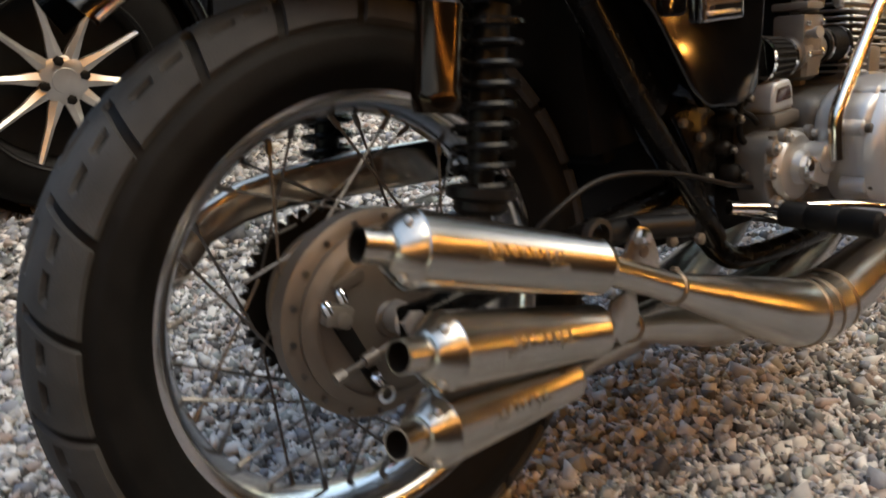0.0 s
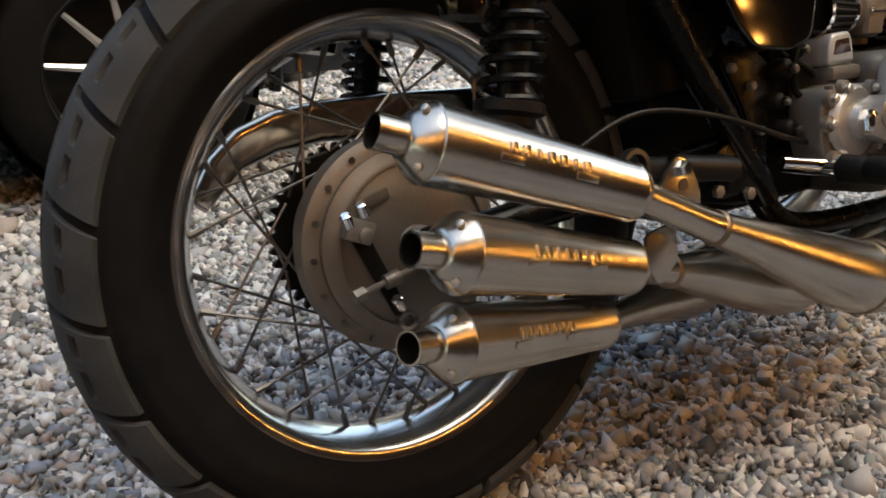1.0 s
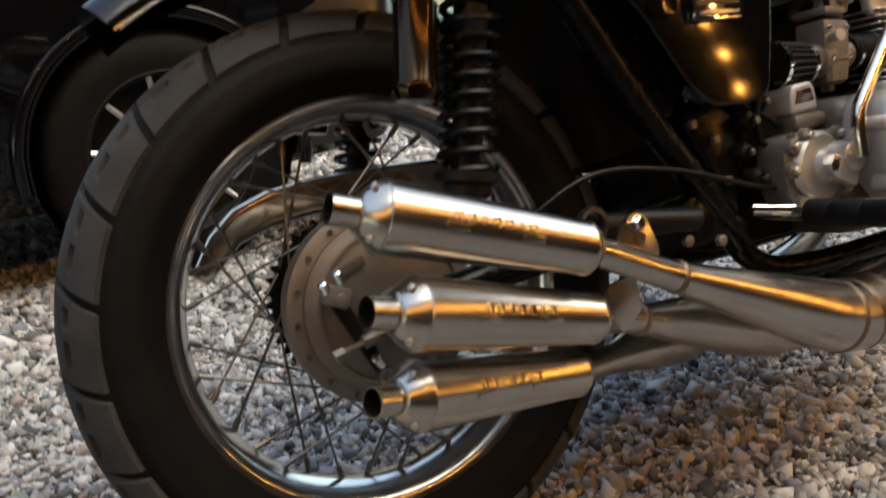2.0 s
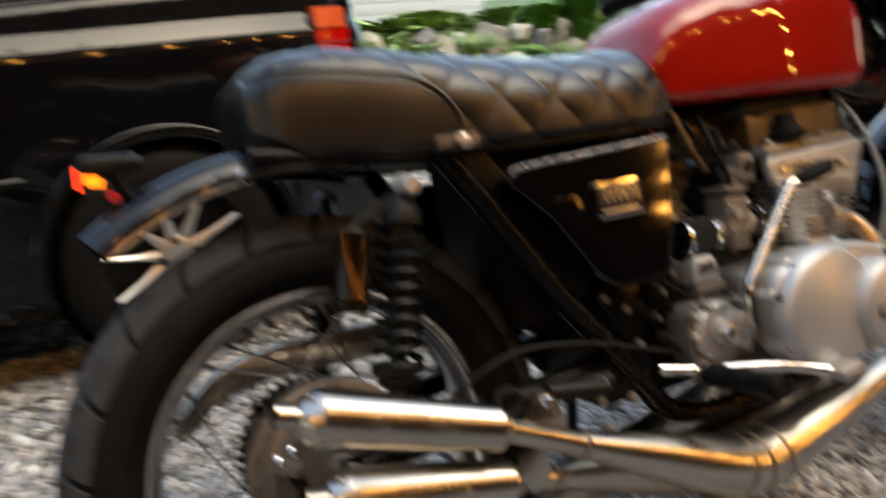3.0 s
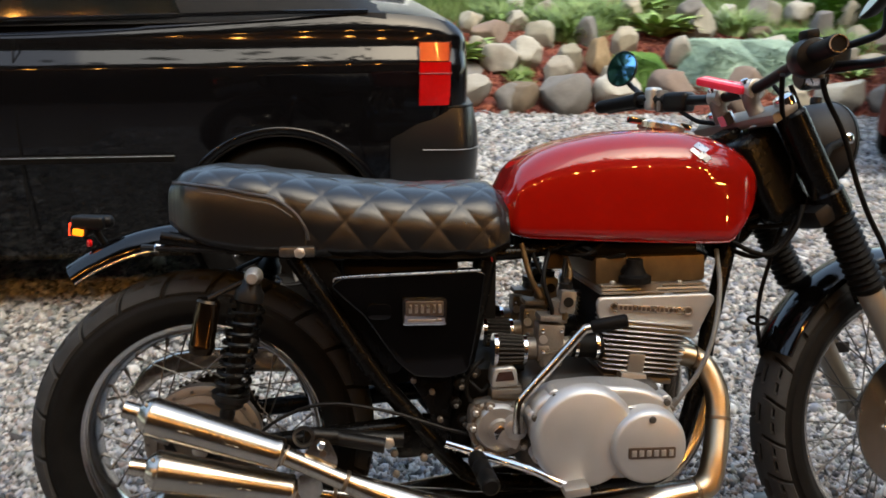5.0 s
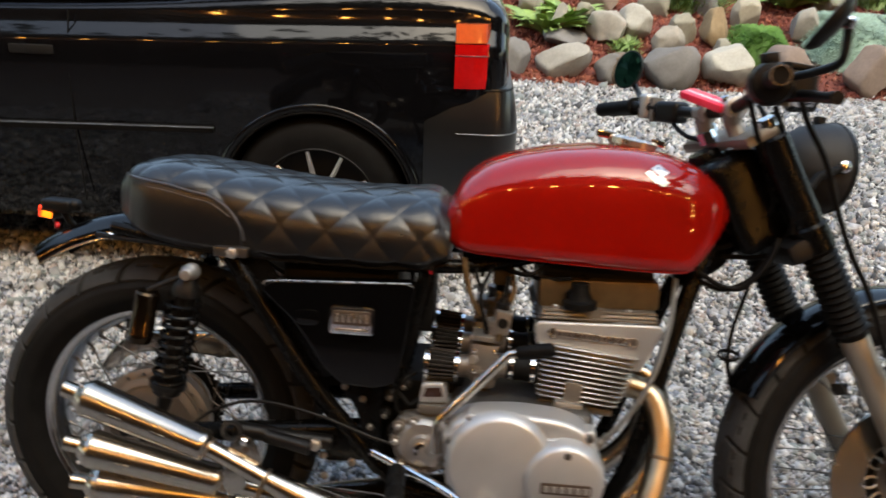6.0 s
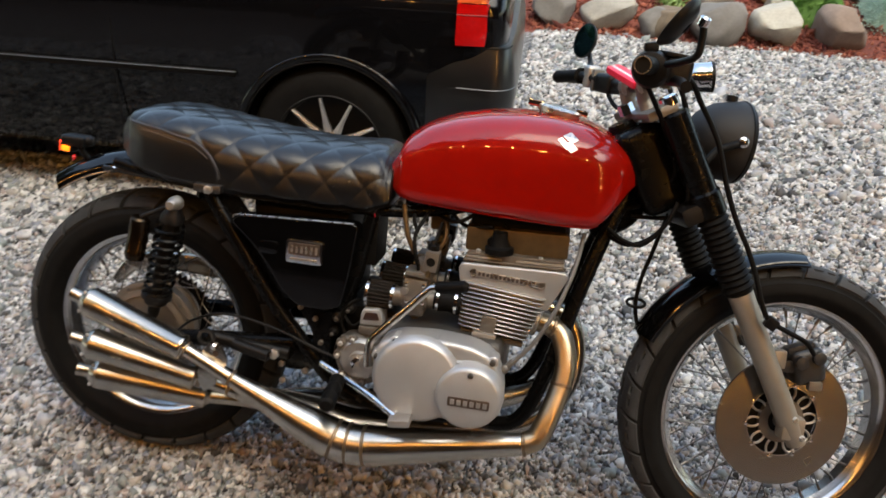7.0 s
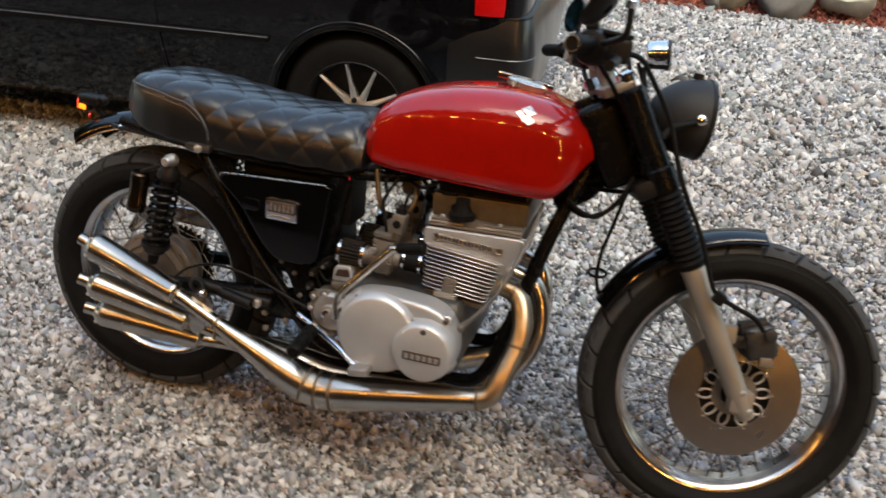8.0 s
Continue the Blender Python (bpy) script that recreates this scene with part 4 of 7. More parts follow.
for x, z, r, y in ((0.487, 0.4625, 0.013, -0.130), (0.5116, 0.484, 0.012, -0.128), (0.515, 0.415, 0.010, -0.130), (0.495, 0.390, 0.013, -0.130), (0.478, 0.425, 0.011, -0.126), (0.52, 0.355, 0.012, -0.130)):
    fit = part("linkage_fitting", lathe([(0, r), (0.018, r), (0.022, r * 0.8), (0.024, r * 0.45), (0.030, r * 0.42), (0.031, 1e-5)], (x, y, z), (x + 0.05, y - 1, z + 0.06), 14), SOOT, bike, "oily black fitting")
    part("lock_nut", bolt_head((x, y - 0.028, z), (0, -1, 0), r * 0.42, 0.006), DIRTY, fit)
part("oil_line", tube([(0.530, -0.130, 0.505), (0.512, -0.150, 0.498), (0.497, -0.152, 0.470), (0.503, -0.150, 0.435), (0.520, -0.155, 0.425)], 0.0042, 8, smooth_n=5), RUBBER, bike)
part("oil_line", tube([(0.540, -0.140, 0.460), (0.525, -0.158, 0.452), (0.513, -0.158, 0.462), (0.490, -0.140, 0.482)], 0.0036, 8, smooth_n=5), RUBBER, bike)
part("gear_linkage", tube([(0.46, -0.16, 0.355), (0.52, -0.19, 0.345), (0.60, -0.25, 0.338), (0.655, -0.285, 0.322)], 0.0085, 12, smooth_n=4), CHROME, bike, "chrome brake pedal arm")
part("pedal_pad", block(0.045, 0.05, 0.016, pose(0.668, -0.292, 0.322, 0, -8, 0), 0.005), ALU, bike)
pegb = part("footrest", tube([(0.505, -0.13, 0.345, 0.010), (0.51, -0.20, 0.342, 0.010)], seg=12), CHROME, bike, "footrest with black rubber")
part("footrest_rubber", lathe([(0, 0.012), (0.004, 0.0165), (0.03, 0.0165), (0.034, 0.0145), (0.038, 0.0165), (0.07, 0.0165), (0.074, 0.0145), (0.078, 0.0165), (0.115, 0.0165), (0.12, 0.012)], (0.51, -0.20, 0.342), (0.52, -0.33, 0.338), 18), RUBBER, pegb)
part("passenger_peg", lathe([(0, 0.013), (0.06, 0.0135), (0.085, 0.0135), (0.085, 0.009), (0.06, 0.009)], (0.262, -0.172, 0.376), (0.36, -0.182, 0.360), 18), SATIN, bike, "folded black tubular passenger peg")
part("peg_ring", lathe([(0, 0.019), (0.005, 0.020), (0.010, 0.019), (0.010, 0.014), (0, 0.014)], (0.200, -0.172, 0.383), (0.204, -0.5, 0.383), 24, closed=True), SPOKE, bike)
part("peg_mount", tube([(0.20, -0.160, 0.380), (0.30, -0.150, 0.366), (0.38, -0.145, 0.36)], 0.015, 12), SATIN, bike)
part("footrest_bracket", slab(rounded([(0.365, 0.378), (0.428, 0.395), (0.450, 0.333), (0.421, 0.324), (0.369, 0.321)], 0.008), -0.142, -0.135, 0.0015), FRAME_BLACK, bike, "black footrest bracket plate")
for x, z in [(0.364, 0.333), (0.419, 0.323), (0.367, 0.293)]:
    part("bracket_bolt", bolt_head((x, -0.142, z), (0, -1, 0), 0.008, 0.008), ALU_DULL, bike)
part("peg_bolt", bolt_head((0.352, -0.160, 0.362), (0, -1, 0), 0.012, 0.012), ALU, bike)
hg = part("hanger_plate", slab(rounded([(0.188, 0.345), (0.208, 0.368), (0.226, 0.392), (0.246, 0.388), (0.262, 0.352), (0.258, 0.325), (0.222, 0.318)], 0.010), -0.208, -0.203, 0.0015), STEEL, bike, "stainless silencer hanger plate")
part("hanger_bolt", bolt_head((0.234, -0.207, 0.379), (0, -1, 0), 0.0085, 0.010), CHROME, hg)
# dark disc laid on the plate in place of a shaded hole
part("hanger_hole_disc", lathe([(0, 0.0065), (0.001, 0.0065), (0.001, 1e-5)], (0.236, -0.208, 0.362), (0.236, -1, 0.362), 14), BADGE_DARK, hg)
part("lower_hanger", slab(rounded([(0.19, 0.318), (0.23, 0.325), (0.235, 0.285), (0.205, 0.262), (0.19, 0.285)], 0.008), -0.200, -0.195, 0.0015), STEEL, hg)
frame_tube([(0.10, -0.13, 0.36), (0.16, -0.15, 0.41), (0.24, -0.155, 0.435), (0.35, -0.16, 0.42), (0.46, -0.165, 0.385), (0.52, -0.165, 0.37)], 0.0032, 8, "brake_cable", SATIN, "thin black brake cable")
frame_tube([(0.866, -0.219, 0.434), (0.915, -0.212, 0.498), (0.948, -0.194, 0.562), (0.975, -0.150, 0.640), (0.987, -0.101, 0.705)], 0.0046, 8, "vent_hose", HOSE, "grey vent hose")
part("hose_union", lathe([(0, 0.009), (0.012, 0.009), (0.014, 0.0065), (0.028, 0.0065)], (0.858, -0.215, 0.426), (0.90, -0.222, 0.480), 12), ALU_DULL, bike)
frame_tube([(0.542, -0.112, 0.715), (0.547, -0.118, 0.69), (0.550, -0.112, 0.655)], 0.0013, 6, "red_wire", RED_PLASTIC, "thin red wire")

# exhausts: three silencers and expansion chambers
def silencer(tip, front, r_out=0.0150, r_body=0.0350):
    tip, front = Vector(tip), Vector(front)
    L = (front - tip).length
    body = part("silencer", lathe([(0.026, r_out), (0.0265, r_out + 0.0035), (0.0285, r_out + 0.006), (0.0395, r_body * 0.88), (0.0445, r_body * 0.965), (0.0455, r_body * 0.98), (0.0465, r_body * 0.965), (0.0475, r_body), (0.052, r_body), (L - 0.020, r_body * 0.80), (L - 0.018, r_body * 0.83), (L - 0.011, r_body * 0.83), (L - 0.009, r_body * 0.79), (L - 0.007, 0.0215), (L, 0.0170)], tip, front, 44), STEEL, bike, "brushed stainless silencer with raised lettering")
    part("outlet", lathe([(0.0, r_out), (0.040, r_out), (0.040, r_out - 0.002), (0.0, r_out - 0.002)], tip, front, 28, closed=True), STEEL, body, "bare outlet tube")
    part("bore", lathe([(0.001, r_out - 0.0022), (0.031, r_out - 0.0022)], tip, front, 24, caps=False), SOOT, body, "sooty outlet bore")
    part("baffle", lathe([(0.030, r_out - 0.002), (0.032, r_out - 0.002), (0.032, 1e-5)], tip, front, 20), FRAME_BLACK, body)
    d = (front - tip).normalized()
    side = Vector((0, -1, 0))
    side = (side - d * side.dot(d)).normalized()
    up = side.cross(d) if side.cross(d).z > 0 else d.cross(side)
    for ang in (58, -50):
        o = side * math.cos(radians(ang)) + up * math.sin(radians(ang))
        c = tip + d * 0.0365 + o * (r_body * 0.80)
        part("cap_screw", lathe([(0, 0.0036), (0.004, 0.0036), (0.005, 0.002)], c, c + o * 0.5 - d, 10), ALU, body)
    M = Matrix((d, side, up)).transposed().to_4x4()
    rnd = random.Random(4)
    for k in range(7):
        o = side * math.cos(0.30) + up * math.sin(0.30)
        c = tip + d * (0.112 + 0.0135 * k) + o * (r_body * (0.955 - 0.011 * k))
        part("raised_mark", block(0.0035 if k in (2, 5) else 0.0075, 0.0022, 0.0105, Matrix.Translation(c) @ M @ pose(0, 0, 0, 17.2, 0, rnd.uniform(-2, 2)), 0.0007), STEEL, body)
    for k in (0, 5):
        c = tip + d * (0.112 + 0.0165 * k) + side * (r_body * (0.958 - 0.013 * k))
        part("stamped_panel", block(0.024, 0.0022, 0.007, Matrix.Translation(c) @ M, 0.001), STEEL, body)
    return body


silencer((-0.1, -0.203, 0.452), (0.172, -0.210, 0.362))
silencer((-0.09, -0.226, 0.359), (0.187, -0.182, 0.283))
silencer((-0.092, -0.208, 0.275), (0.190, -0.130, 0.214))


def chamber(pts, rings):
    ch = part("exhaust_pipe", tube(pts, seg=26, smooth_n=7), STEEL, bike, "stainless expansion-chamber exhaust")
    for c, n, r in rings:
        c, n = Vector(c), Vector(n)
        part("weld_bead", lathe([(-0.004, r), (-0.002, r + 0.0016), (0.002, r + 0.0016), (0.004, r)], c, c + n, 26), WELD, ch)
    return ch


chamber([(0.165, -0.210, 0.364, 0.0165), (0.22, -0.211, 0.338, 0.0165), (0.275, -0.213, 0.312, 0.018), (0.36, -0.216, 0.275, 0.028), (0.46, -0.219, 0.232, 0.041), (0.515, -0.220, 0.212, 0.0445), (0.56, -0.220, 0.206, 0.0445), (0.62, -0.220, 0.213, 0.0425), (0.76, -0.219, 0.239, 0.034), (0.90, -0.217, 0.266, 0.0255), (0.922, -0.216, 0.270, 0.0245)],
        [((0.275, -0.213, 0.312), (0.9, 0, -0.4), 0.018), ((0.515, -0.220, 0.212), (0.97, 0, -0.25), 0.0445), ((0.548, -0.220, 0.207), (1, 0, 0), 0.0445), ((0.585, -0.220, 0.208), (1, 0, 0.1), 0.0438)])
hd = part("exhaust_header", tube([(0.918, -0.2165, 0.2695, 0.0245), (0.945, -0.210, 0.285, 0.024), (0.962, -0.194, 0.325, 0.023), (0.981, -0.160, 0.385, 0.0225), (0.985, -0.138, 0.432, 0.0225), (0.972, -0.115, 0.474, 0.0225), (0.952, -0.104, 0.492, 0.022), (0.912, -0.10, 0.502, 0.022)], seg=26, smooth_n=8), HEADER, bike, "heat-bronzed exhaust header")
for c, n, r in (((0.920, -0.2165, 0.270), (0.95, 0, 0.2), 0.0245), ((0.9815, -0.158, 0.388), (0.15, 0.35, 1), 0.0225), ((0.950, -0.1035, 0.493), (1, 0, -0.3), 0.0225)):
    part("weld_bead", lathe([(-0.004, r), (-0.002, r + 0.002), (0.002, r + 0.002), (0.004, r)], Vector(c), Vector(c) + Vector(n), 26), WELD, hd)
part("header_flange", lathe([(0, 0.034), (0.012, 0.034), (0.014, 0.026)], (0.906, -0.10, 0.503), (0.958, -0.106, 0.490), 20), ALU, hd)
chamber([(0.18, -0.182, 0.285, 0.0165), (0.25, -0.170, 0.265, 0.017), (0.34, -0.150, 0.240, 0.030), (0.46, -0.125, 0.205, 0.043), (0.54, -0.115, 0.19, 0.044), (0.70, -0.10, 0.20, 0.038), (0.90, -0.07, 0.235, 0.024), (0.985, -0.035, 0.30, 0.0225), (1.01, -0.012, 0.39, 0.0225), (0.985, 0.0, 0.475, 0.0225), (0.92, 0.0, 0.505, 0.022)], [((0.25, -0.170, 0.265), (0.9, 0.2, -0.3), 0.017)])
chamber([(0.18, -0.132, 0.216, 0.0165), (0.26, -0.10, 0.205, 0.018), (0.36, -0.06, 0.195, 0.034), (0.46, -0.02, 0.185, 0.042), (0.70, 0.06, 0.19, 0.038), (0.90, 0.10, 0.235, 0.024), (0.985, 0.118, 0.31, 0.0225), (1.0, 0.122, 0.40, 0.0225), (0.975, 0.124, 0.48, 0.0225), (0.92, 0.124, 0.505, 0.022)], [])
part("silencer_clamp", lathe([(0, 0.0195), (0.012, 0.0195)], (0.160, -0.210, 0.366), (0.22, -0.211, 0.338), 24), WELD, bike)
part("silencer_clamp", lathe([(0, 0.0195), (0.012, 0.0195)], (0.182, -0.182, 0.284), (0.25, -0.170, 0.265), 24), WELD, bike)

# front end, turned about the steering axis
RAKE = 29.0
AXLE = Vector((1.452, 0.0, 0.327))
AXIS = Vector((-math.sin(radians(RAKE)), 0, math.cos(radians(RAKE))))
PIVOT = AXLE - 0.055 * Vector((math.cos(radians(RAKE)), 0, math.sin(radians(RAKE))))
STEER = 13.5
TURN = Matrix.Translation(PIVOT) @ Matrix.Rotation(radians(STEER), 4, AXIS) @ Matrix.Translation(-PIVOT)
FW = TURN @ Matrix.Translation(AXLE)
front_wheel = part("front_wheel", rim_mesh(0.262, 0.036), RIM, bike, "polished spoked front rim", m=FW)
tyre(0.340, 0.054, 0.257, 26, 0.05, front_wheel, FW, 0.68)
spoke_set(front_wheel, 0.045, 0.034, 0.233, 36, FW)
part("hub", lathe([(-0.045, 0.03), (-0.045, 0.055), (-0.038, 0.055), (-0.03, 0.035), (0.03, 0.035), (0.036, 0.05), (0.042, 0.05), (0.046, 0.03)], (0, 0, 0), (0, 1, 0), 40), ALU_DULL, front_wheel, m=FW)
disc = part("brake_disc", lathe([(-0.068, 0.078), (-0.068, 0.147), (-0.062, 0.147), (-0.062, 0.078)], (0, 0, 0), (0, 1, 0), 72, closed=True), DISC, front_wheel, "wide brown-tinged brake disc", m=FW)
carrier = part("disc_carrier", lathe([(-0.066, 0.03), (-0.066, 0.050), (-0.055, 0.050), (-0.055, 0.03)], (0, 0, 0), (0, 1, 0), 40, closed=True), ALU_DULL, front_wheel, "looped alloy disc carrier", m=FW)
part("carrier_plate", lathe([(-0.055, 0.082), (-0.053, 0.082), (-0.053, 1e-5)], (0, 0, 0), (0, 1, 0), 40), SATIN, carrier, "dark hub plate", m=FW)
for k in range(10):
    a = 2 * math.pi * (k + 0.2) / 10
    arc = [((0.062 + 0.017 * math.cos(b)) * math.cos(a) - 0.011 * math.sin(b) * math.sin(a), -0.063, (0.062 + 0.017 * math.cos(b)) * math.sin(a) + 0.011 * math.sin(b) * math.cos(a)) for b in (radians(d) for d in range(-150, 151, 20))]
    part("carrier_loop", tube(arc, 0.0027, 8), ALU, carrier, m=FW)
    part("carrier_bolt", bolt_head((0.082 * math.cos(a), -0.068, 0.082 * math.sin(a)), (0, -1, 0), 0.0042, 0.004), CHROME, carrier, m=FW)
part("disc_inner_ring", lathe([(-0.0695, 0.0775), (-0.0695, 0.0805), (-0.067, 0.0805), (-0.067, 0.0775)], (0, 0, 0), (0, 1, 0), 56, closed=True), RIM, disc, m=FW)
part("axle_cap", lathe([(-0.09, 0.010), (-0.088, 0.016), (-0.06, 0.017)], (0, 0, 0), (0, 1, 0), 20), ALU_DULL, carrier, m=FW)

# fork legs in the turned frame: s runs up the leg from the axle
LEGDIR = AXIS
def leg_pt(s, y, fwd=0.0):
    return AXLE + LEGDIR * s + Vector((math.cos(radians(RAKE)), 0, math.sin(radians(RAKE)))) * fwd + Vector((0, y, 0))


def leg_lathe(prof, y, seg=28, fwd=0.0):
    return lathe(prof, leg_pt(0, y, fwd), leg_pt(1, y, fwd), seg)


for y in (-0.105, 0.105):
    leg = part("fork_leg", leg_lathe([(-0.045, 0.012), (-0.04, 0.020), (0.0, 0.0225), (0.03, 0.0235), (0.29, 0.0255), (0.325, 0.0265), (0.33, 0.024)], y), FORK, bike, "dull alloy lower fork leg", m=TURN)
    prof = [(0.322, 0.027)]
    for k in range(13):
        prof += [(0.330 + k * 0.0135, 0.0275), (0.3365 + k * 0.0135, 0.0335)]
    prof += [(0.507, 0.028)]
    part("fork_boot", leg_lathe(prof, y), RUBBER, leg, "ribbed rubber fork boot", m=TURN)
    part("fork_shroud", leg_lathe([(0.495, 0.030), (0.50, 0.034), (0.545, 0.034), (0.55, 0.030), (0.715, 0.030), (0.72, 0.026)], y), FRAME_BLACK, leg, "black upper fork cover", m=TURN)
    part("axle_clamp", block(0.05, 0.036, 0.05, Matrix.Translation(leg_pt(0.0, y)), 0.008), FORK, leg, m=TURN)
    for dz in (-0.022, 0.024):
        part("clamp_nut", bolt_head(leg_pt(dz, y - 0.016 if y < 0 else y + 0.016, 0.008), (0, -1 if y < 0 else 1, 0), 0.007, 0.010), ALU, leg, m=TURN)
    part("fork_lug", block(0.030, 0.022, 0.04, Matrix.Translation(leg_pt(0.155, y, 0.026)), 0.006), FORK, leg, m=TURN)
    part("fork_cap", leg_lathe([(0.735, 0.020), (0.752, 0.020), (0.756, 0.014), (0.756, 1e-5)], y, 12), CHROME, leg, m=TURN)
part("lower_yoke", block(0.075, 0.26, 0.04, Matrix.Translation(leg_pt(0.515, 0, -0.025)) @ pose(0, 0, 0, 0, -RAKE, 0), 0.012), SATIN, bike, m=TURN)
part("headstock_cover", block(0.105, 0.150, 0.185, Matrix.Translation(leg_pt(0.622, 0, -0.058)) @ pose(0, 0, 0, 0, -RAKE, 0), 0.022, seg=3), FRAME_BLACK, bike, "black cover and wiring behind the fork", m=TURN)
part("frame_gusset", slab(rounded([(0.985, 0.742), (1.065, 0.800), (1.120, 0.770), (1.085, 0.715), (1.020, 0.672), (1.000, 0.690)], 0.014), -0.034, 0.034, 0.008, 3), FRAME_BLACK, bike)
ty = part("top_yoke", block(0.066, 0.250, 0.022, Matrix.Translation(leg_pt(0.730, 0, -0.022)) @ pose(0, 0, 0, 0, -RAKE, 0), 0.009), ALU_DULL, bike, "cast alloy top yoke", m=TURN)
part("steering_nut", leg_lathe([(0.740, 0.017), (0.762, 0.016), (0.764, 1e-5)], 0.0, 6, -0.055), CHROME, ty, m=TURN)
for y in (-0.115, 0.115):
    part("brake_caliper_stay" if y < 0 else "cable_guide", block(0.04, 0.012, 0.026, Matrix.Translation(leg_pt(0.13, y * 0.85, 0.036)), 0.004), CALIPER, bike, m=TURN)
cal = part("brake_caliper", block(0.070, 0.070, 0.078, Matrix.Translation(leg_pt(0.108, -0.075, 0.083)) @ pose(0, 0, 0, 0, -18, 0), 0.018, seg=3), CALIPER, bike, "dark cast brake caliper", m=TURN)
for dx, dz in ((-0.018, 0.02), (0.02, 0.014)):
    p = leg_pt(0.108 + dz, -0.108, 0.085 + dx)
    part("caliper_piston", lathe([(0, 0.014), (0.010, 0.014), (0.012, 0.010), (0.012, 1e-5)], p, p + Vector((0, -1, 0)), 18), CALIPER, cal, m=TURN)
part("caliper_ridge", block(0.060, 0.030, 0.016, Matrix.Translation(leg_pt(0.150, -0.085, 0.083)) @ pose(0, 0, 0, 0, -18, 0), 0.006), CALIPER, cal, m=TURN)
part("caliper_pad", block(0.03, 0.016, 0.02, Matrix.Translation(leg_pt(0.066, -0.105, 0.078)), 0.004), ALU_DULL, cal, m=TURN)

# front mudguard
GUARD_F = TURN @ Matrix.Translation(AXLE)
fg = part("front_mudguard", guard(0.364, 0.058, 154, 88, 40, power=2.2), BLACK, bike, "gloss black front mudguard", m=GUARD_F)
part("mudguard_rim", tube([(0.349 * math.cos(radians(a)), -0.061, 0.349 * math.sin(radians(a))) for a in range(154, 87, -4)], 0.004, 8), BLACK, fg, m=GUARD_F)
part("mudguard_stay", tube([(0.348 * math.cos(radians(118)), -0.062, 0.348 * math.sin(radians(118))), (0.30 * math.cos(radians(122)), -0.085, 0.30 * math.sin(radians(122)))], 0.010, 8), BLACK, fg, m=GUARD_F)

# headlamp, gauges, handlebar
HL = Vector((1.262, 0.0, 0.912))
hl = part("headlamp", lathe([(-0.092, 0.012), (-0.088, 0.030), (-0.070, 0.054), (-0.040, 0.074), (0.0, 0.084), (0.022, 0.086), (0.026, 0.084), (0.026, 0.078), (0.01, 0.07)], HL, HL + Vector((1, 0, -0.05)), 48), BOWL, bike, "black headlamp bowl", m=TURN)
part("headlamp_ring", lathe([(0.020, 0.085), (0.022, 0.088), (0.030, 0.086), (0.032, 0.080), (0.026, 0.079)], HL, HL + Vector((1, 0, -0.05)), 48, closed=True), SATIN, hl, m=TURN)
part("headlamp_glass", lathe([(0.026, 0.080), (0.036, 0.070), (0.044, 0.045), (0.047, 1e-5)], HL, HL + Vector((1, 0, -0.05)), 40), GLASS, hl, m=TURN)
part("headlamp_bolt", lathe([(0, 0.011), (0.008, 0.011), (0.011, 0.007), (0.011, 1e-5)], HL + Vector((0.0, -0.083, 0.0)), HL + Vector((0, -1, 0)), 14), CHROME, hl, m=TURN)
part("adjuster_knob", lathe([(0, 0.012), (0.012, 0.012), (0.014, 0.008)], HL + Vector((0.0, 0, 0.082)), HL + Vector((0.1, 0, 1)), 12), SATIN, hl, m=TURN)
for s in (-1, 1):
    part("headlamp_bracket", tube([HL + Vector((-0.01, s * 0.088, -0.005)), HL + Vector((-0.055, s * 0.096, -0.02)), leg_pt(0.60, s * 0.105, 0.02)], 0.008, 10), RUBBER, hl, m=TURN)
G = Vector((1.146, -0.075, 1.037))
gau = part("gauge", lathe([(0.0, 0.024), (0.004, 0.0275), (0.018, 0.0285), (0.032, 0.0285), (0.034, 0.0295), (0.038, 0.0295), (0.041, 0.024), (0.042, 1e-5)], G, G + Vector((1, 0, 0.12)), 30), CHROME, bike, "small chrome gauge cup")
part("gauge_face", lathe([(-0.002, 0.022), (-0.001, 1e-5)], G, G + Vector((1, 0, 0.12)), 30), BADGE_DARK, gau)
part("gauge_rim", lathe([(0.0385, 0.0300), (0.044, 0.0296), (0.046, 0.022)], G, G + Vector((1, 0, 0.12)), 30), SATIN, gau)
BAR = [(0.888, 0.358, 0.992), (0.945, 0.24, 1.005), (1.015, 0.14, 1.000), (1.043, 0.05, 1.000), (1.066, -0.05, 1.012), (1.072, -0.16, 1.040), (1.055, -0.26, 1.056), (1.027, -0.389, 1.060)]
bars = part("handlebar", tube(BAR, 0.011, 14, smooth_n=5), SATIN, bike, "low black handlebar")
for a, b in ((Vector(BAR[0]), Vector(BAR[1])), (Vector(BAR[7]), Vector(BAR[6]))):
    part("grip", lathe([(0.002, 0.0115), (-0.004, 0.0118), (-0.006, 0.0142), (0.0, 0.0156), (0.004, 0.0158), (0.05, 0.0150), (0.10, 0.0156), (0.118, 0.0158), (0.121, 0.019), (0.127, 0.019), (0.128, 0.012)], a, b, 22), RUBBER, bars, "black rubber grip")
    part("bar_end", lathe([(-0.0075, 0.0124), (-0.0075, 0.0140), (-0.004, 0.0140), (-0.004, 0.0124)], a, b, 24, closed=True), BADGE, bars, "thin worn metal bar end")
    # dark disc closing the tube end, coloured like its shaded inside
    part("end_hole_disc", lathe([(-0.0045, 0.0126), (-0.0044, 1e-5)], a, b, 20), SOOT, bars)
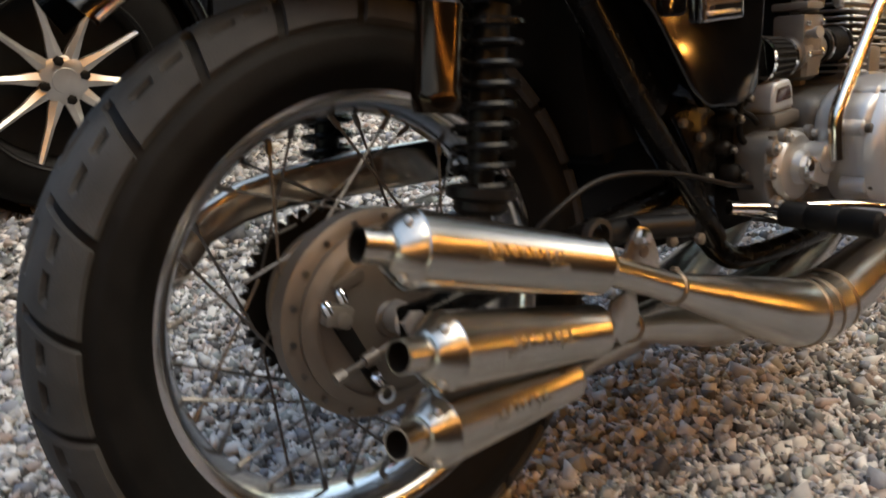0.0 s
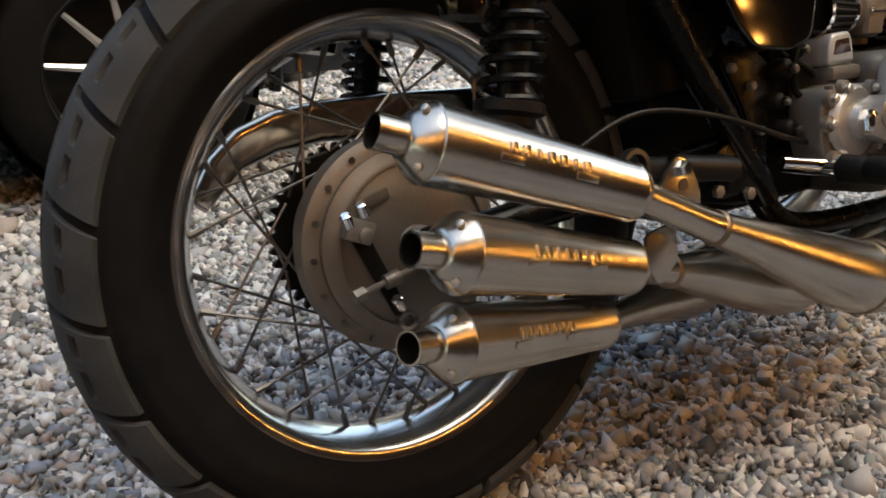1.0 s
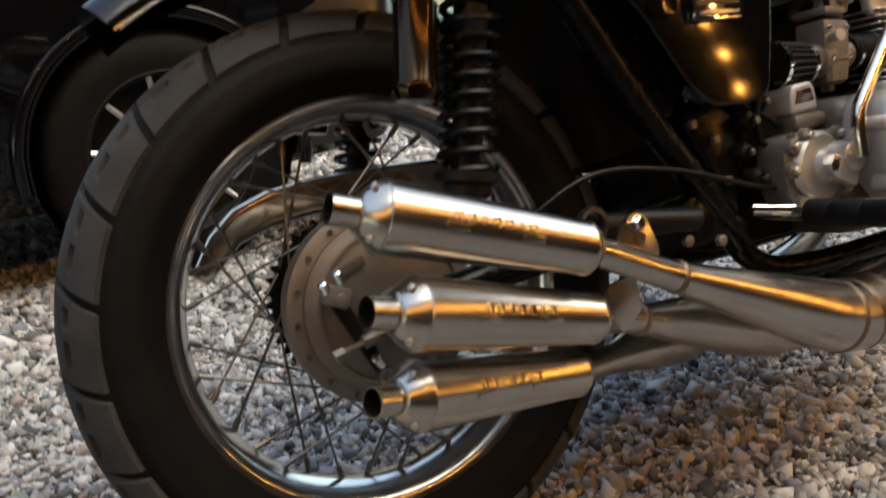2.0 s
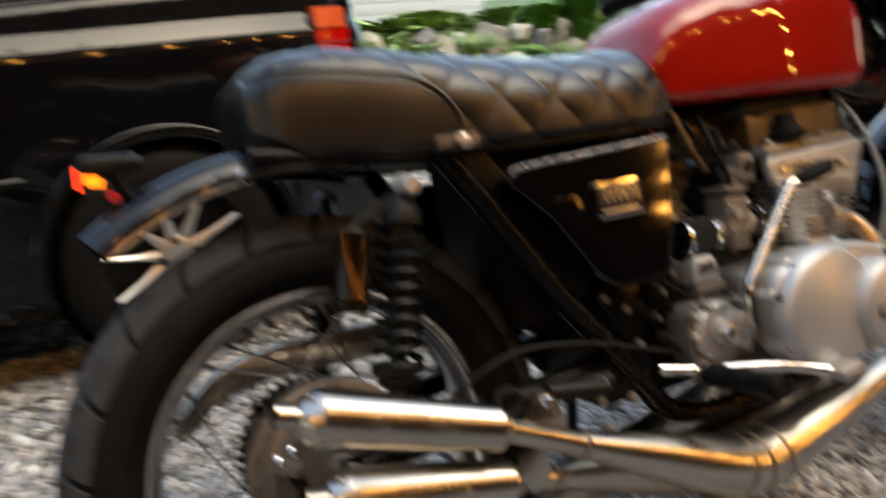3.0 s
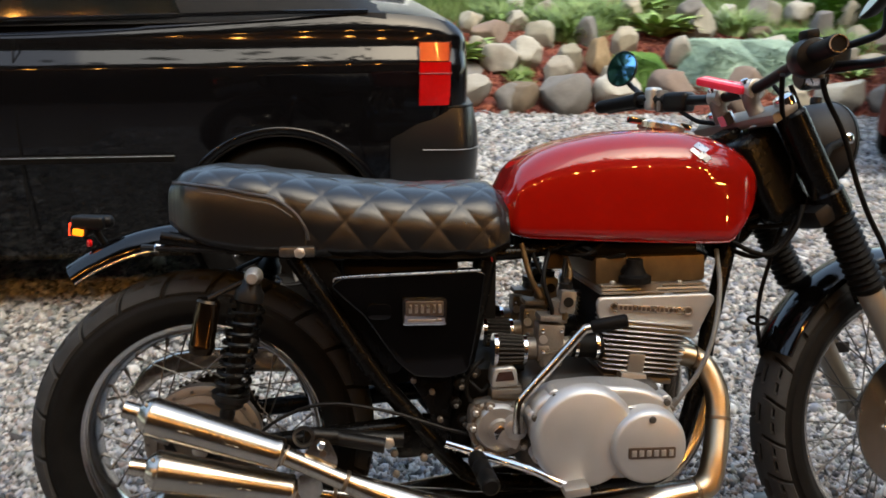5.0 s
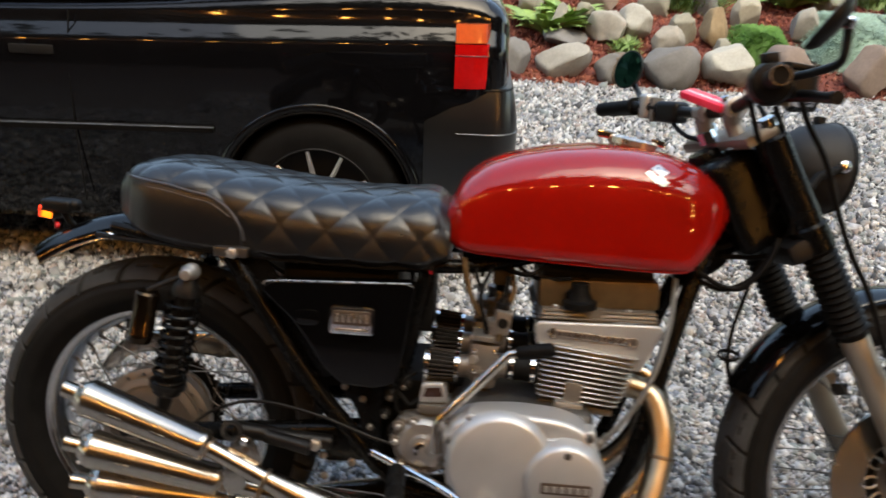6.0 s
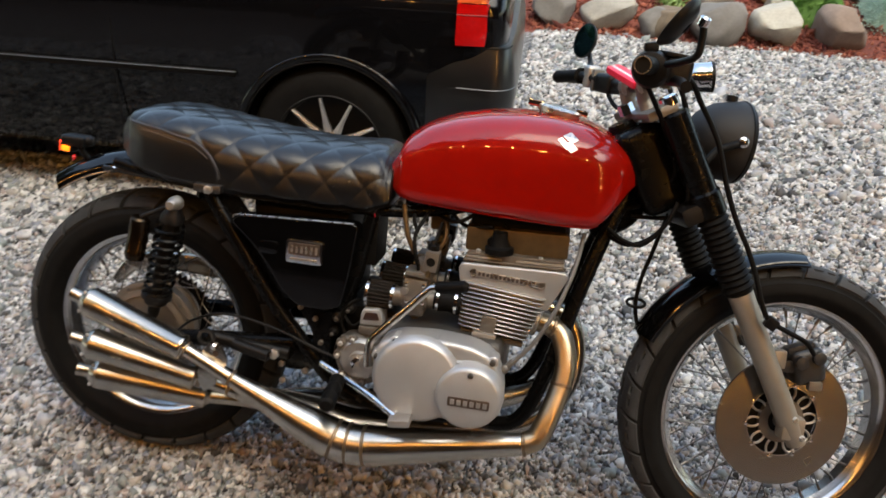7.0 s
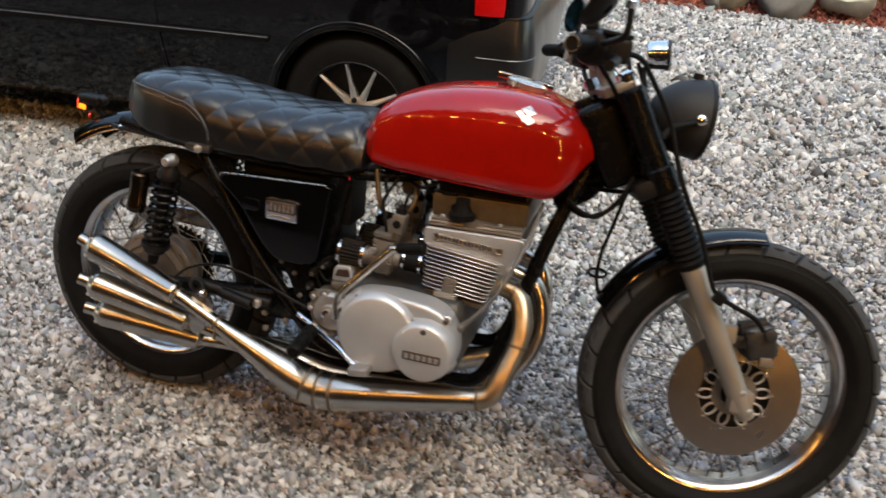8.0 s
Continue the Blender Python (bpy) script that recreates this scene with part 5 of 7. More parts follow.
swl = part("switch_block", block(0.045, 0.062, 0.044, Matrix.Translation((1.005, 0.165, 0.997)) @ pose(0, 0, 0, 0, 0, 35), 0.012, seg=3), SATIN, bars, "black switch housing")
part("lever_perch", block(0.034, 0.028, 0.052, Matrix.Translation((0.966, 0.218, 1.006)) @ pose(0, 0, 0, 0, 0, 28), 0.009, seg=3), ALU, bars, "worn alloy lever perch")
part("switch_clamp", block(0.030, 0.012, 0.050, Matrix.Translation((0.980, 0.198, 1.000)) @ pose(0, 0, 0, 0, 0, 30), 0.004), ALU_DULL, swl)
part("lever", tube([(0.980, 0.215, 1.000, 0.007), (0.985, 0.27, 0.994, 0.006), (0.945, 0.34, 0.988, 0.006), (0.918, 0.392, 0.984, 0.008)], seg=10, smooth_n=5), SATIN, bars, "black clutch lever")
swr = part("switch_block", lathe([(0, 0.018), (0.004, 0.029), (0.016, 0.033), (0.046, 0.033), (0.056, 0.028), (0.060, 0.016)], (1.046, -0.300, 1.052), (1.062, -0.225, 1.050), 22), SATIN, bars, "black throttle housing")
part("kill_switch", block(0.024, 0.030, 0.018, pose(1.046, -0.275, 1.088, 0, -10, 0), 0.006), SATIN, swr)
res = part("brake_reservoir", block(0.050, 0.052, 0.046, Matrix.Translation((1.092, -0.262, 1.052)) @ pose(0, 0, 0, 0, 6, 14), 0.011, seg=3), SATIN, bars, "black brake fluid reservoir")
part("reservoir_lid", block(0.054, 0.056, 0.008, Matrix.Translation((1.089, -0.262, 1.078)) @ pose(0, 0, 0, 0, 6, 14), 0.003), SATIN, res)
part("lever", tube([(1.082, -0.250, 1.036, 0.011), (1.098, -0.310, 1.036, 0.009), (1.096, -0.370, 1.034, 0.008), (1.094, -0.420, 1.034, 0.0095)], seg=12, smooth_n=5), SATIN, bars, "black front brake lever")
part("lever_joint", lathe([(-0.015, 0.010), (0.015, 0.010), (0.017, 0.006)], (1.083, -0.248, 1.035), (1.085, -0.248, 2), 12), ALU_DULL, bars)
for stem, mc, mn in (([(0.955, 0.262, 1.018), (0.962, 0.32, 1.030), (0.958, 0.370, 1.052), (0.953, 0.387, 1.078)], Vector((0.943, 0.375, 1.085)), Vector((0.80, 0.56, -0.19))),
                     ([(1.072, -0.310, 1.062), (1.092, -0.345, 1.070), (1.109, -0.374, 1.082), (1.112, -0.377, 1.108), (1.110, -0.380, 1.134)], Vector((1.066, -0.428, 1.129)), Vector((0.883, -0.276, -0.632)))):
    st = part("mirror_stem", tube(stem, 0.0062, 10, smooth_n=5), SATIN, bars, "black mirror stem")
    part("stem_knuckle", lathe([(-0.009, 0.006), (-0.006, 0.0095), (0.006, 0.0095), (0.009, 0.006)], stem[-1], Vector(stem[-1]) + Vector((0.3, -0.3, 1)), 14), SATIN if mc.y > 0 else CHROME, st)
    part("mirror", lathe([(0.016, 0.010), (0.013, 0.030), (0.004, 0.042), (-0.003, 0.044), (-0.004, 0.0415)], mc, mc + mn, 36, caps=False), SATIN, st, "round black bar mirror")
    part("sky_tinted_mirror", lathe([(-0.003, 0.0415), (-0.0032, 1e-5)], mc, mc + mn, 36), MIRROR, st)
for x, y, z, x1, z1 in ((1.042, 0.045, 1.000, 1.056, 0.926), (1.067, -0.045, 1.012, 1.080, 0.945)):
    r = part("bar_riser", tube([(x1 + 0.006, y * 1.25, z1 - 0.006, 0.024), (x1 + 0.004, y * 1.15, z1 + 0.012, 0.018), ((x + x1) / 2, y, (z + z1) / 2, 0.0155), (x, y, z - 0.016, 0.017), (x, y, z, 0.020)], seg=16, smooth_n=4), ALU_DULL, ty, "curved dirty alloy handlebar riser")
    part("riser_cap", lathe([(-0.016, 0.016), (-0.014, 0.0205), (0.014, 0.0205), (0.016, 0.016)], (x, y, z + 0.001), (x - 0.012, y + 0.05, z + 0.001), 18), ALU, ty)
    part("riser_bolt", lathe([(0, 0.008), (0.008, 0.008), (0.010, 0.005), (0.010, 1e-5)], (x - 0.014, y, z + 0.012), (x - 0.03, y, z + 0.05), 10), CHROME, ty)
M = Matrix.Translation((1.030, 0.0, 1.024)) @ pose(0, 0, 0, 13, -14, 27)
tag = part("bar_cover", block(0.034, 0.112, 0.016, M, 0.006), RED_PLASTIC, bars, "bright red plastic bar cover")
part("cover_stripe", block(0.006, 0.098, 0.003, M @ pose(-0.004, 0, 0.0075), 0.001), WHITE_PLASTIC, tag)
for pts in ([(1.05, -0.19, 1.03), (1.085, -0.13, 0.98), (1.12, -0.09, 0.92), (1.15, -0.07, 0.84), (1.10, -0.05, 0.77), (1.02, -0.03, 0.745)], [(1.0, 0.17, 0.985), (1.02, 0.10, 0.955), (1.06, 0.03, 0.93), (1.12, 0.02, 0.79), (1.05, 0.0, 0.74)],
            [(1.13, -0.075, 1.02), (1.16, -0.08, 0.95), (1.185, -0.09, 0.86), (1.17, -0.06, 0.76), (1.08, -0.04, 0.74)], [(1.14, -0.04, 1.01), (1.17, -0.05, 0.92), (1.20, -0.05, 0.83)], [(1.11, -0.05, 1.02), (1.135, -0.10, 0.96), (1.165, -0.11, 0.88), (1.18, -0.10, 0.80)],
            [(1.034, -0.07, 0.715), (1.07, -0.09, 0.697), (1.107, -0.10, 0.698), (1.146, -0.10, 0.746), (1.163, -0.09, 0.79)], [(1.03, -0.06, 0.70), (1.08, -0.08, 0.688), (1.13, -0.08, 0.715), (1.17, -0.07, 0.78)]):
    frame_tube(pts, 0.0048, 7, "control_cable", RUBBER)
hose = part("brake_hose", tube([(1.09, -0.22, 1.045), (1.135, -0.17, 1.035), (1.165, -0.140, 0.995), (1.21, -0.132, 0.926), (1.243, -0.130, 0.840), (1.273, -0.130, 0.775), (1.305, -0.130, 0.721), (1.330, -0.130, 0.670), (1.352, -0.130, 0.615), (1.372, -0.128, 0.582), (1.41, -0.122, 0.562), (1.457, -0.112, 0.540), (1.482, -0.100, 0.512)], 0.0052, 10, smooth_n=5), RUBBER, bike, "black front brake hose")
part("hose_joint", block(0.026, 0.020, 0.026, pose(1.378, -0.128, 0.576, 0, 30, 0), 0.006), SATIN, hose)
part("speedo_cable", tube([(1.165, -0.05, 0.80), (1.151, -0.03, 0.728), (1.138, -0.02, 0.66), (1.124, -0.02, 0.597), (1.122, -0.02, 0.536), (1.135, -0.015, 0.489), (1.150, 0.0, 0.462), (1.20, 0.03, 0.44)], 0.0045, 8, smooth_n=7), RUBBER, bike, "drooping black speedometer cable")
part("cable_loop", tube([(1.122 + 0.020 * math.cos(radians(a)), -0.02 + 0.012 * math.sin(radians(a)), 0.545 + 0.006 * math.sin(radians(a))) for a in range(0, 361, 24)], 0.0035, 6), RUBBER, bike)
# side stand on the far side
part("side_stand", tube([(0.50, 0.13, 0.28, 0.012), (0.53, 0.20, 0.16, 0.011), (0.55, 0.275, 0.055, 0.011), (0.58, 0.285, 0.052, 0.012)], seg=12), SATIN, bike, "black side stand")


# ---- black convertible behind the motorcycle ----
CAR = pose(0.035, 1.335, 0, 0, 0, 3.4)
car = thing("convertible_car", CAR, "black convertible car with canvas roof and multi-spoke alloys, parked on gravel", "car")
CAR_W = 1.70
# stations along the car: x, sill z, bumper/side inset, shoulder z, shoulder inset, deck z
STN = [(0.655, 0.36, 0.150, 0.86, 0.17, 0.90), (0.643, 0.32, 0.078, 0.92, 0.10, 0.965), (0.618, 0.29, 0.036, 0.94, 0.060, 1.0), (0.575, 0.27, 0.018, 0.95, 0.046, 1.025), (0.52, 0.25, 0.011, 0.955, 0.042, 1.042), (0.43, 0.24, 0.008, 0.958, 0.035, 1.052), (0.25, 0.22, 0.0, 0.955, 0.03, 1.058),
       (0.0, 0.21, 0.0, 0.948, 0.03, 1.045), (-0.3, 0.20, 0.0, 0.94, 0.03, 1.022), (-0.8, 0.20, 0.0, 0.93, 0.03, 0.985), (-1.4, 0.20, 0.0, 0.915, 0.03, 0.965), (-2.0, 0.20, 0.0, 0.895, 0.03, 0.945), (-2.4, 0.21, 0.0, 0.865, 0.03, 0.915),
       (-3.0, 0.22, 0.02, 0.80, 0.05, 0.845), (-3.35, 0.24, 0.06, 0.73, 0.09, 0.77), (-3.5, 0.30, 0.14, 0.62, 0.18, 0.66)]


def car_ring(x, sill, inset, sh, shin, deck):
    half = [(inset + 0.09, sill), (inset + 0.055, sill + 0.03), (inset + 0.034, sill + 0.12), (inset + 0.007, 0.5 * (sill + sh) - 0.02), (inset + 0.002, 0.5 * (sill + sh) + 0.06), (inset + 0.002, sh - 0.10), (inset + 0.004, sh - 0.072), (inset + 0.012, sh - 0.055), (inset + 0.040, sh - 0.020), (inset + 0.046, sh - 0.010), (shin + 0.022, sh + (deck - sh) * 0.3),
            (shin + 0.030, sh + (deck - sh) * 0.55), (shin + 0.06, sh + (deck - sh) * 0.88), (shin + 0.16, deck), (0.5 * CAR_W, deck + 0.012)]
    ring = [(x, y, z) for y, z in half] + [(x, CAR_W - y, z) for y, z in half[-2::-1]]
    return ring


def densify(stations, n):
    P = curve_points(stations, n)
    return [tuple(float(v) for v in p) for p in P]


def cut(ob, cutters):
    """Cuts the cutters' volumes out of ob's mesh for good."""
    tmp = []
    for bm in cutters:
        bmesh.ops.recalc_face_normals(bm, faces=bm.faces)
        me = bpy.data.meshes.new("cutter")
        bm.to_mesh(me)
        bm.free()
        c = new("cutter", me)
        c.matrix_basis = ob.parent.matrix_basis
        md = ob.modifiers.new("cut", "BOOLEAN")
        md.operation, md.object, md.solver = "DIFFERENCE", c, "EXACT"
        tmp.append(c)
    bpy.context.view_layer.update()
    me = bpy.data.meshes.new_from_object(ob.evaluated_get(bpy.context.evaluated_depsgraph_get()))
    ob.modifiers.clear()
    ob.data = me
    for c in tmp:
        bpy.data.objects.remove(c)
    me.set_sharp_from_angle(angle=radians(32))


body = part("car_body", loft([car_ring(*s) for s in densify(STN, 4)]), CAR_BLACK, car, "glossy black bodywork")
wells = [lathe([(-0.2, 0.335), (0.30, 0.335)], (x, 0.0, 0.312), (x, 1.0, 0.312), 48) for x in (0.0, -2.62)] + [lathe([(-0.3, 0.335), (0.2, 0.335)], (x, CAR_W, 0.312), (x, CAR_W + 1, 0.312), 48) for x in (0.0, -2.62)]
cut(body, wells)
for x in (0.0, -2.62):
    part("wheel_well", lathe([(0.06, 0.334), (0.30, 0.334), (0.30, 1e-5)], (x, 0.0, 0.312), (x, 1.0, 0.312), 40, caps=False), CAR_TRIM, car)
    part("arch_lip", tube([(x + 0.337 * math.cos(radians(a)), 0.004, 0.312 + 0.337 * math.sin(radians(a))) for a in range(-12, 193, 5)], 0.004, 8), RUBBER, body)
    part("arch_flare", tube([(x + 0.356 * math.cos(radians(a)), 0.0155 if a in (-12, 188) else 0.0125, 0.312 + 0.356 * math.sin(radians(a))) for a in range(-12, 193, 5)], 0.016, 10), CAR_BLACK, body, "gloss black wheel-arch lip")


def car_wheel(x, y, out, turn):
    W = pose(x, y, 0.312, 0, turn, 0) if out < 0 else pose(x, y, 0.312, 0, turn, 180)
    prof = [(-0.095, 0.20), (-0.10, 0.24), (-0.09, 0.285), (-0.07, 0.305), (-0.03, 0.312), (0.03, 0.312), (0.07, 0.305), (0.09, 0.285), (0.10, 0.24), (0.095, 0.20)]
    w = part("wheel", lathe(prof, (0, 0, 0), (0, 1, 0), 64, closed=True), TYRE, car, "low-profile car tyre on silver multi-spoke alloy", m=W)
    rim = part("rim", lathe([(-0.095, 0.212), (-0.100, 0.208), (-0.092, 0.200), (-0.05, 0.192), (0.09, 0.192), (0.09, 0.205)], (0, 0, 0), (0, 1, 0), 56, caps=False), CAR_TRIM, w, "dark rim barrel", m=W)
    part("brake_dish", lathe([(0.0, 0.19), (0.005, 0.19), (0.005, 1e-5)], (0, -0.02, 0), (0, 1, 0), 40), CAR_TRIM, w, m=W)
    for k in range(10):
        a = 2 * math.pi * k / 10
        u, v = Vector((math.cos(a), 0, math.sin(a))), Vector((-math.sin(a), 0, math.cos(a)))
        rings = []
        for r, hw, y0, dp in ((0.035, 0.017, -0.070, 0.03), (0.070, 0.0145, -0.072, 0.028), (0.11, 0.0088, -0.080, 0.024), (0.203, 0.0062, -0.092, 0.02)):
            rings.append([u * r + v * hw + Vector((0, y0 + 0.006, 0)), u * r + Vector((0, y0, 0)), u * r - v * hw + Vector((0, y0 + 0.006, 0)), u * r - v * hw * 0.8 + Vector((0, y0 + dp, 0)), u * r + v * hw * 0.8 + Vector((0, y0 + dp, 0))])
        part("spoke", loft(rings), ALLOY, w, m=W)
    part("hub_cap", lathe([(0, 0.058), (0.012, 0.056), (0.018, 0.045), (0.019, 0.030), (0.022, 0.029), (0.023, 1e-5)], (0, -0.055, 0), (0, -1, 0), 32), ALLOY, w, "alloy centre cap", m=W)
    for k in range(4):
        a = math.pi / 2 * k + 0.3
        part("lug_nut", bolt_head((0.046 * math.cos(a), -0.068, 0.046 * math.sin(a)), (0, -1, 0), 0.012, 0.012), SOOT, w, m=W)


car_wheel(0.0, 0.105, -1, 8)
car_wheel(-2.62, 0.105, -1, 20)
car_wheel(0.0, CAR_W - 0.105, 1, 0)
car_wheel(-2.62, CAR_W - 0.105, 1, 0)
# canvas roof, glass
ROOF = [(0.36, 1.045, 0.34, 1.056), (0.28, 1.045, 0.20, 1.090), (0.05, 1.035, 0.17, 1.19), (-0.25, 1.025, 0.165, 1.30), (-0.55, 1.015, 0.17, 1.345), (-1.0, 1.00, 0.175, 1.365), (-1.45, 0.99, 0.19, 1.345), (-1.62, 0.985, 0.20, 1.325)]


def roof_ring(x, base, inset, top, lift=0.0):
    half = [(0.075 + lift, base - 0.02), (0.085 + lift, base), (0.085 + (inset - 0.085) * 0.75, base + (top - base) * 0.68), (inset + 0.02, base + (top - base) * 0.88), (inset + 0.10, top - 0.012), (inset + 0.24, top), (CAR_W / 2, top + 0.012)]
    return [(x, y, z) for y, z in half] + [(x, CAR_W - y, z) for y, z in half[-2::-1]]


part("canvas_roof", loft([roof_ring(*s) for s in densify(ROOF, 4)]), CAR_TOP, car, "black canvas folding roof")
ws = [(CAR_W / 2 + s * w, z, x) for s, w, z, x in ((-1, 0.60, 1.325, -1.62), (1, 0.60, 1.325, -1.62), (1, 0.70, 0.955, -2.25), (-1, 0.70, 0.955, -2.25))]
bm = bmesh.new()
bm.faces.new([bm.verts.new((x, y, z)) for y, z, x in ws])
bmesh.ops.solidify(bm, geom=bm.faces[:], thickness=0.006)
part("windscreen", bm, CAR_GLASS, car, smooth=False)
for flip in (0, 1):
    rows = [(-0.30, 1.03), (-0.40, 1.27), (-0.7, 1.315), (-1.15, 1.315), (-1.50, 1.27), (-2.12, 0.985), (-1.2, 0.985)]
    bm = bmesh.new()
    vs = []
    for x, z in rows:
        f = (z - 0.985) / 0.36
        y = 0.062 + 0.10 * f
        vs.append(bm.verts.new((x, CAR_W - y if flip else y, z)))
    bm.faces.new(vs)
    bmesh.ops.solidify(bm, geom=bm.faces[:], thickness=0.006)
    part("side_window", bm, CAR_GLASS, car, "dark tinted side window", smooth=False)
    yy = (lambda v: CAR_W - v) if flip else (lambda v: v)
    part("belt_trim", tube([(0.30, yy(0.085), 1.050), (0.0, yy(0.062), 1.043), (-0.5, yy(0.052), 1.020), (-1.4, yy(0.05), 0.985), (-2.1, yy(0.05), 0.965)], 0.007, 8), CAR_BLACK, car, "gloss black belt moulding")
    part("side_strip", slab(rounded([(-0.345, 0.565), (-0.345, 0.590), (-2.2, 0.575), (-2.2, 0.545)], 0.008), yy(-0.008), yy(0.012), 0.004), RUBBER, car, "black rubbing strip with a highlight drawn along its edge")
    # thin grey tube stands in for the faint highlight along the strip
    part("strip_highlight", tube([(-0.345, yy(-0.009), 0.586), (-2.2, yy(-0.009), 0.570)], 0.0016, 6), BELT, car)
    part("door_seam", tube([(-0.80, yy(0.028), 0.95), (-0.815, yy(0.006), 0.80), (-0.82, yy(-0.001), 0.58), (-0.82, yy(0.004), 0.30)], 0.0028, 6), RUBBER, car)
    part("door_handle", block(0.15, 0.022, 0.032, pose(-0.93, yy(0.008), 0.825), 0.008), CAR_TRIM, car)
    tlm = part("tail_light", loft([[(x, yy(y0 + 0.004), 0.750), (x, yy(y0 - 0.002), 0.78), (x, yy(y0), 0.895), (x, yy(y0 + 0.30), 0.895), (x, yy(y0 + 0.30), 0.750)] for x, y0 in ((0.466, -0.002), (0.49, 0.0), (0.540, 0.004), (0.570, 0.013), (0.588, 0.05))]), RED_LENS, car, "red tail light with amber top")
    for z in (0.858,):
        part("lens_rib", tube([(0.463, yy(-0.0022), z), (0.49, yy(-0.0018), z), (0.545, yy(0.003), z), (0.579, yy(0.012), z)], 0.0016, 6), DARK_LENS, tlm)
    part("indicator", loft([[(x, yy(y0 + 0.001), 0.899), (x, yy(y0 + 0.016), 0.957), (x, yy(y0 + 0.3), 0.957), (x, yy(y0 + 0.3), 0.899)] for x, y0 in ((0.466, -0.002), (0.49, 0.0), (0.540, 0.006), (0.566, 0.016), (0.580, 0.05))]), ORANGE_LENS, tlm)
def bumper_ring(z, k):
    """Plan of the bumper at a height, drawn in by k."""
    half = [(0.37, 0.03), (0.37, 0.004 + k), (0.48, -0.003 + k), (0.57, -0.006 + k)]
    half += [(0.60 + (0.095 - k) * math.sin(radians(a)), 0.10 - (0.106 - k) * math.cos(radians(a))) for a in range(0, 91, 15)]
    half += [(0.703 - k, 0.30), (0.708 - k, CAR_W / 2)]
    return [(x, y, z) for x, y in half] + [(x, CAR_W - y, z) for x, y in half[-2::-1]]


bumper = part("rear_bumper", loft([bumper_ring(z, k) for z, k in ((0.27, 0.060), (0.30, 0.035), (0.36, 0.018), (0.50, 0.004), (0.560, 0.0), (0.60, 0.001), (0.64, 0.005), (0.68, 0.012), (0.72, 0.021), (0.747, 0.030), (0.749, 0.08))]), BUMPER, car, "dusty satin black rear bumper", angle=50)
part("bumper_strip", tube([(x, y - 0.002, z) for x, y, z in bumper_ring(0.598, 0.0)[2:11]], 0.0018, 6), BELT, bumper, "thin bright bumper line")
part("bumper_seam", tube([(x, y - 0.001, z) for x, y, z in bumper_ring(0.742, 0.028)[2:11]], 0.003, 6), RUBBER, bumper)

# ---- red car, nose towards the motorcycle ----
RC = pose(4.08, 2.72, 0, 0, 0, -38)
rcar = thing("red_car", RC, "maroon car with chrome grille, nose-on beside the rock garden", "car")
RST = [(-0.02, 0.30, 0.16, 0.55, 0.20, 0.60), (0.03, 0.24, 0.10, 0.66, 0.13, 0.70), (0.15, 0.22, 0.04, 0.80, 0.08, 0.86), (0.5, 0.20, 0.0, 0.86, 0.05, 0.93), (1.1, 0.20, 0.0, 0.88, 0.04, 0.98), (1.4, 0.20, 0.0, 0.90, 0.04, 0.99), (2.4, 0.20, 0.0, 0.94, 0.04, 1.0), (3.6, 0.22, 0.0, 0.95, 0.05, 1.02), (4.1, 0.30, 0.08, 0.9, 0.12, 0.97)]


def nose_ring(x, sill, inset, sh, shin, deck):
    return [(-(y - CAR_W / 2), x, z) for _, y, z in car_ring(x, sill, inset, sh, shin, deck)]


part("car_body", loft([nose_ring(*s) for s in densify(RST, 4)]), CAR_RED, rcar, "maroon bodywork")
part("cabin", loft([[(s * w, y, z) for s, w, z in ((-1, wl, zb), (-1, wt, zt), (1, wt, zt), (1, wl, zb))] for y, wl, wt, zb, zt in ((1.35, 0.72, 0.70, 0.96, 0.99), (2.0, 0.74, 0.58, 0.96, 1.38), (3.0, 0.74, 0.58, 0.96, 1.38), (3.7, 0.72, 0.66, 0.98, 1.06))]), CAR_GLASS, rcar)
gr = part("grille", block(1.22, 0.06, 0.27, pose(0, -0.030, 0.655), 0.02), SOOT, rcar, "dark grille with chrome frame")
for z in (0.545, 0.62, 0.70):
    part("grille_slat", block(1.14, 0.03, 0.012, pose(0, -0.064, z), 0.004), CHROME, gr)
for s in (-1, 1):
    part("grille_end", block(0.03, 0.03, 0.17, pose(0.57 * s, -0.062, 0.62), 0.008), CHROME, gr)
    part("headlight", loft([[(s * x, y, z0), (s * x, y, z1), (s * (x - 0.01), y + 0.08, z1 + 0.02), (s * (x - 0.01), y + 0.08, z0)] for x, y, z0, z1 in ((0.60, 0.003, 0.56, 0.73), (0.70, 0.022, 0.58, 0.78), (0.785, 0.10, 0.62, 0.83), (0.842, 0.28, 0.67, 0.87))]), HEADLIGHT, rcar, "clear wrap-round headlight")
part("front_bumper", loft([[(s * 0.01 + x, y, z) for x, y, z in ((xx, yy, 0.25), (xx, yy - 0.05, 0.30), (xx, yy - 0.06, 0.44), (xx, yy, 0.50), (xx, yy + 0.15, 0.50), (xx, yy + 0.15, 0.25))] for xx, yy in ((-0.84, 0.32), (-0.78, 0.12), (-0.6, 0.02), (0, -0.02), (0.6, 0.02), (0.78, 0.12), (0.84, 0.32))]), CAR_RED, rcar)
part("lower_intake", block(1.0, 0.05, 0.10, pose(0, -0.055, 0.33), 0.02), CAR_TRIM, rcar)
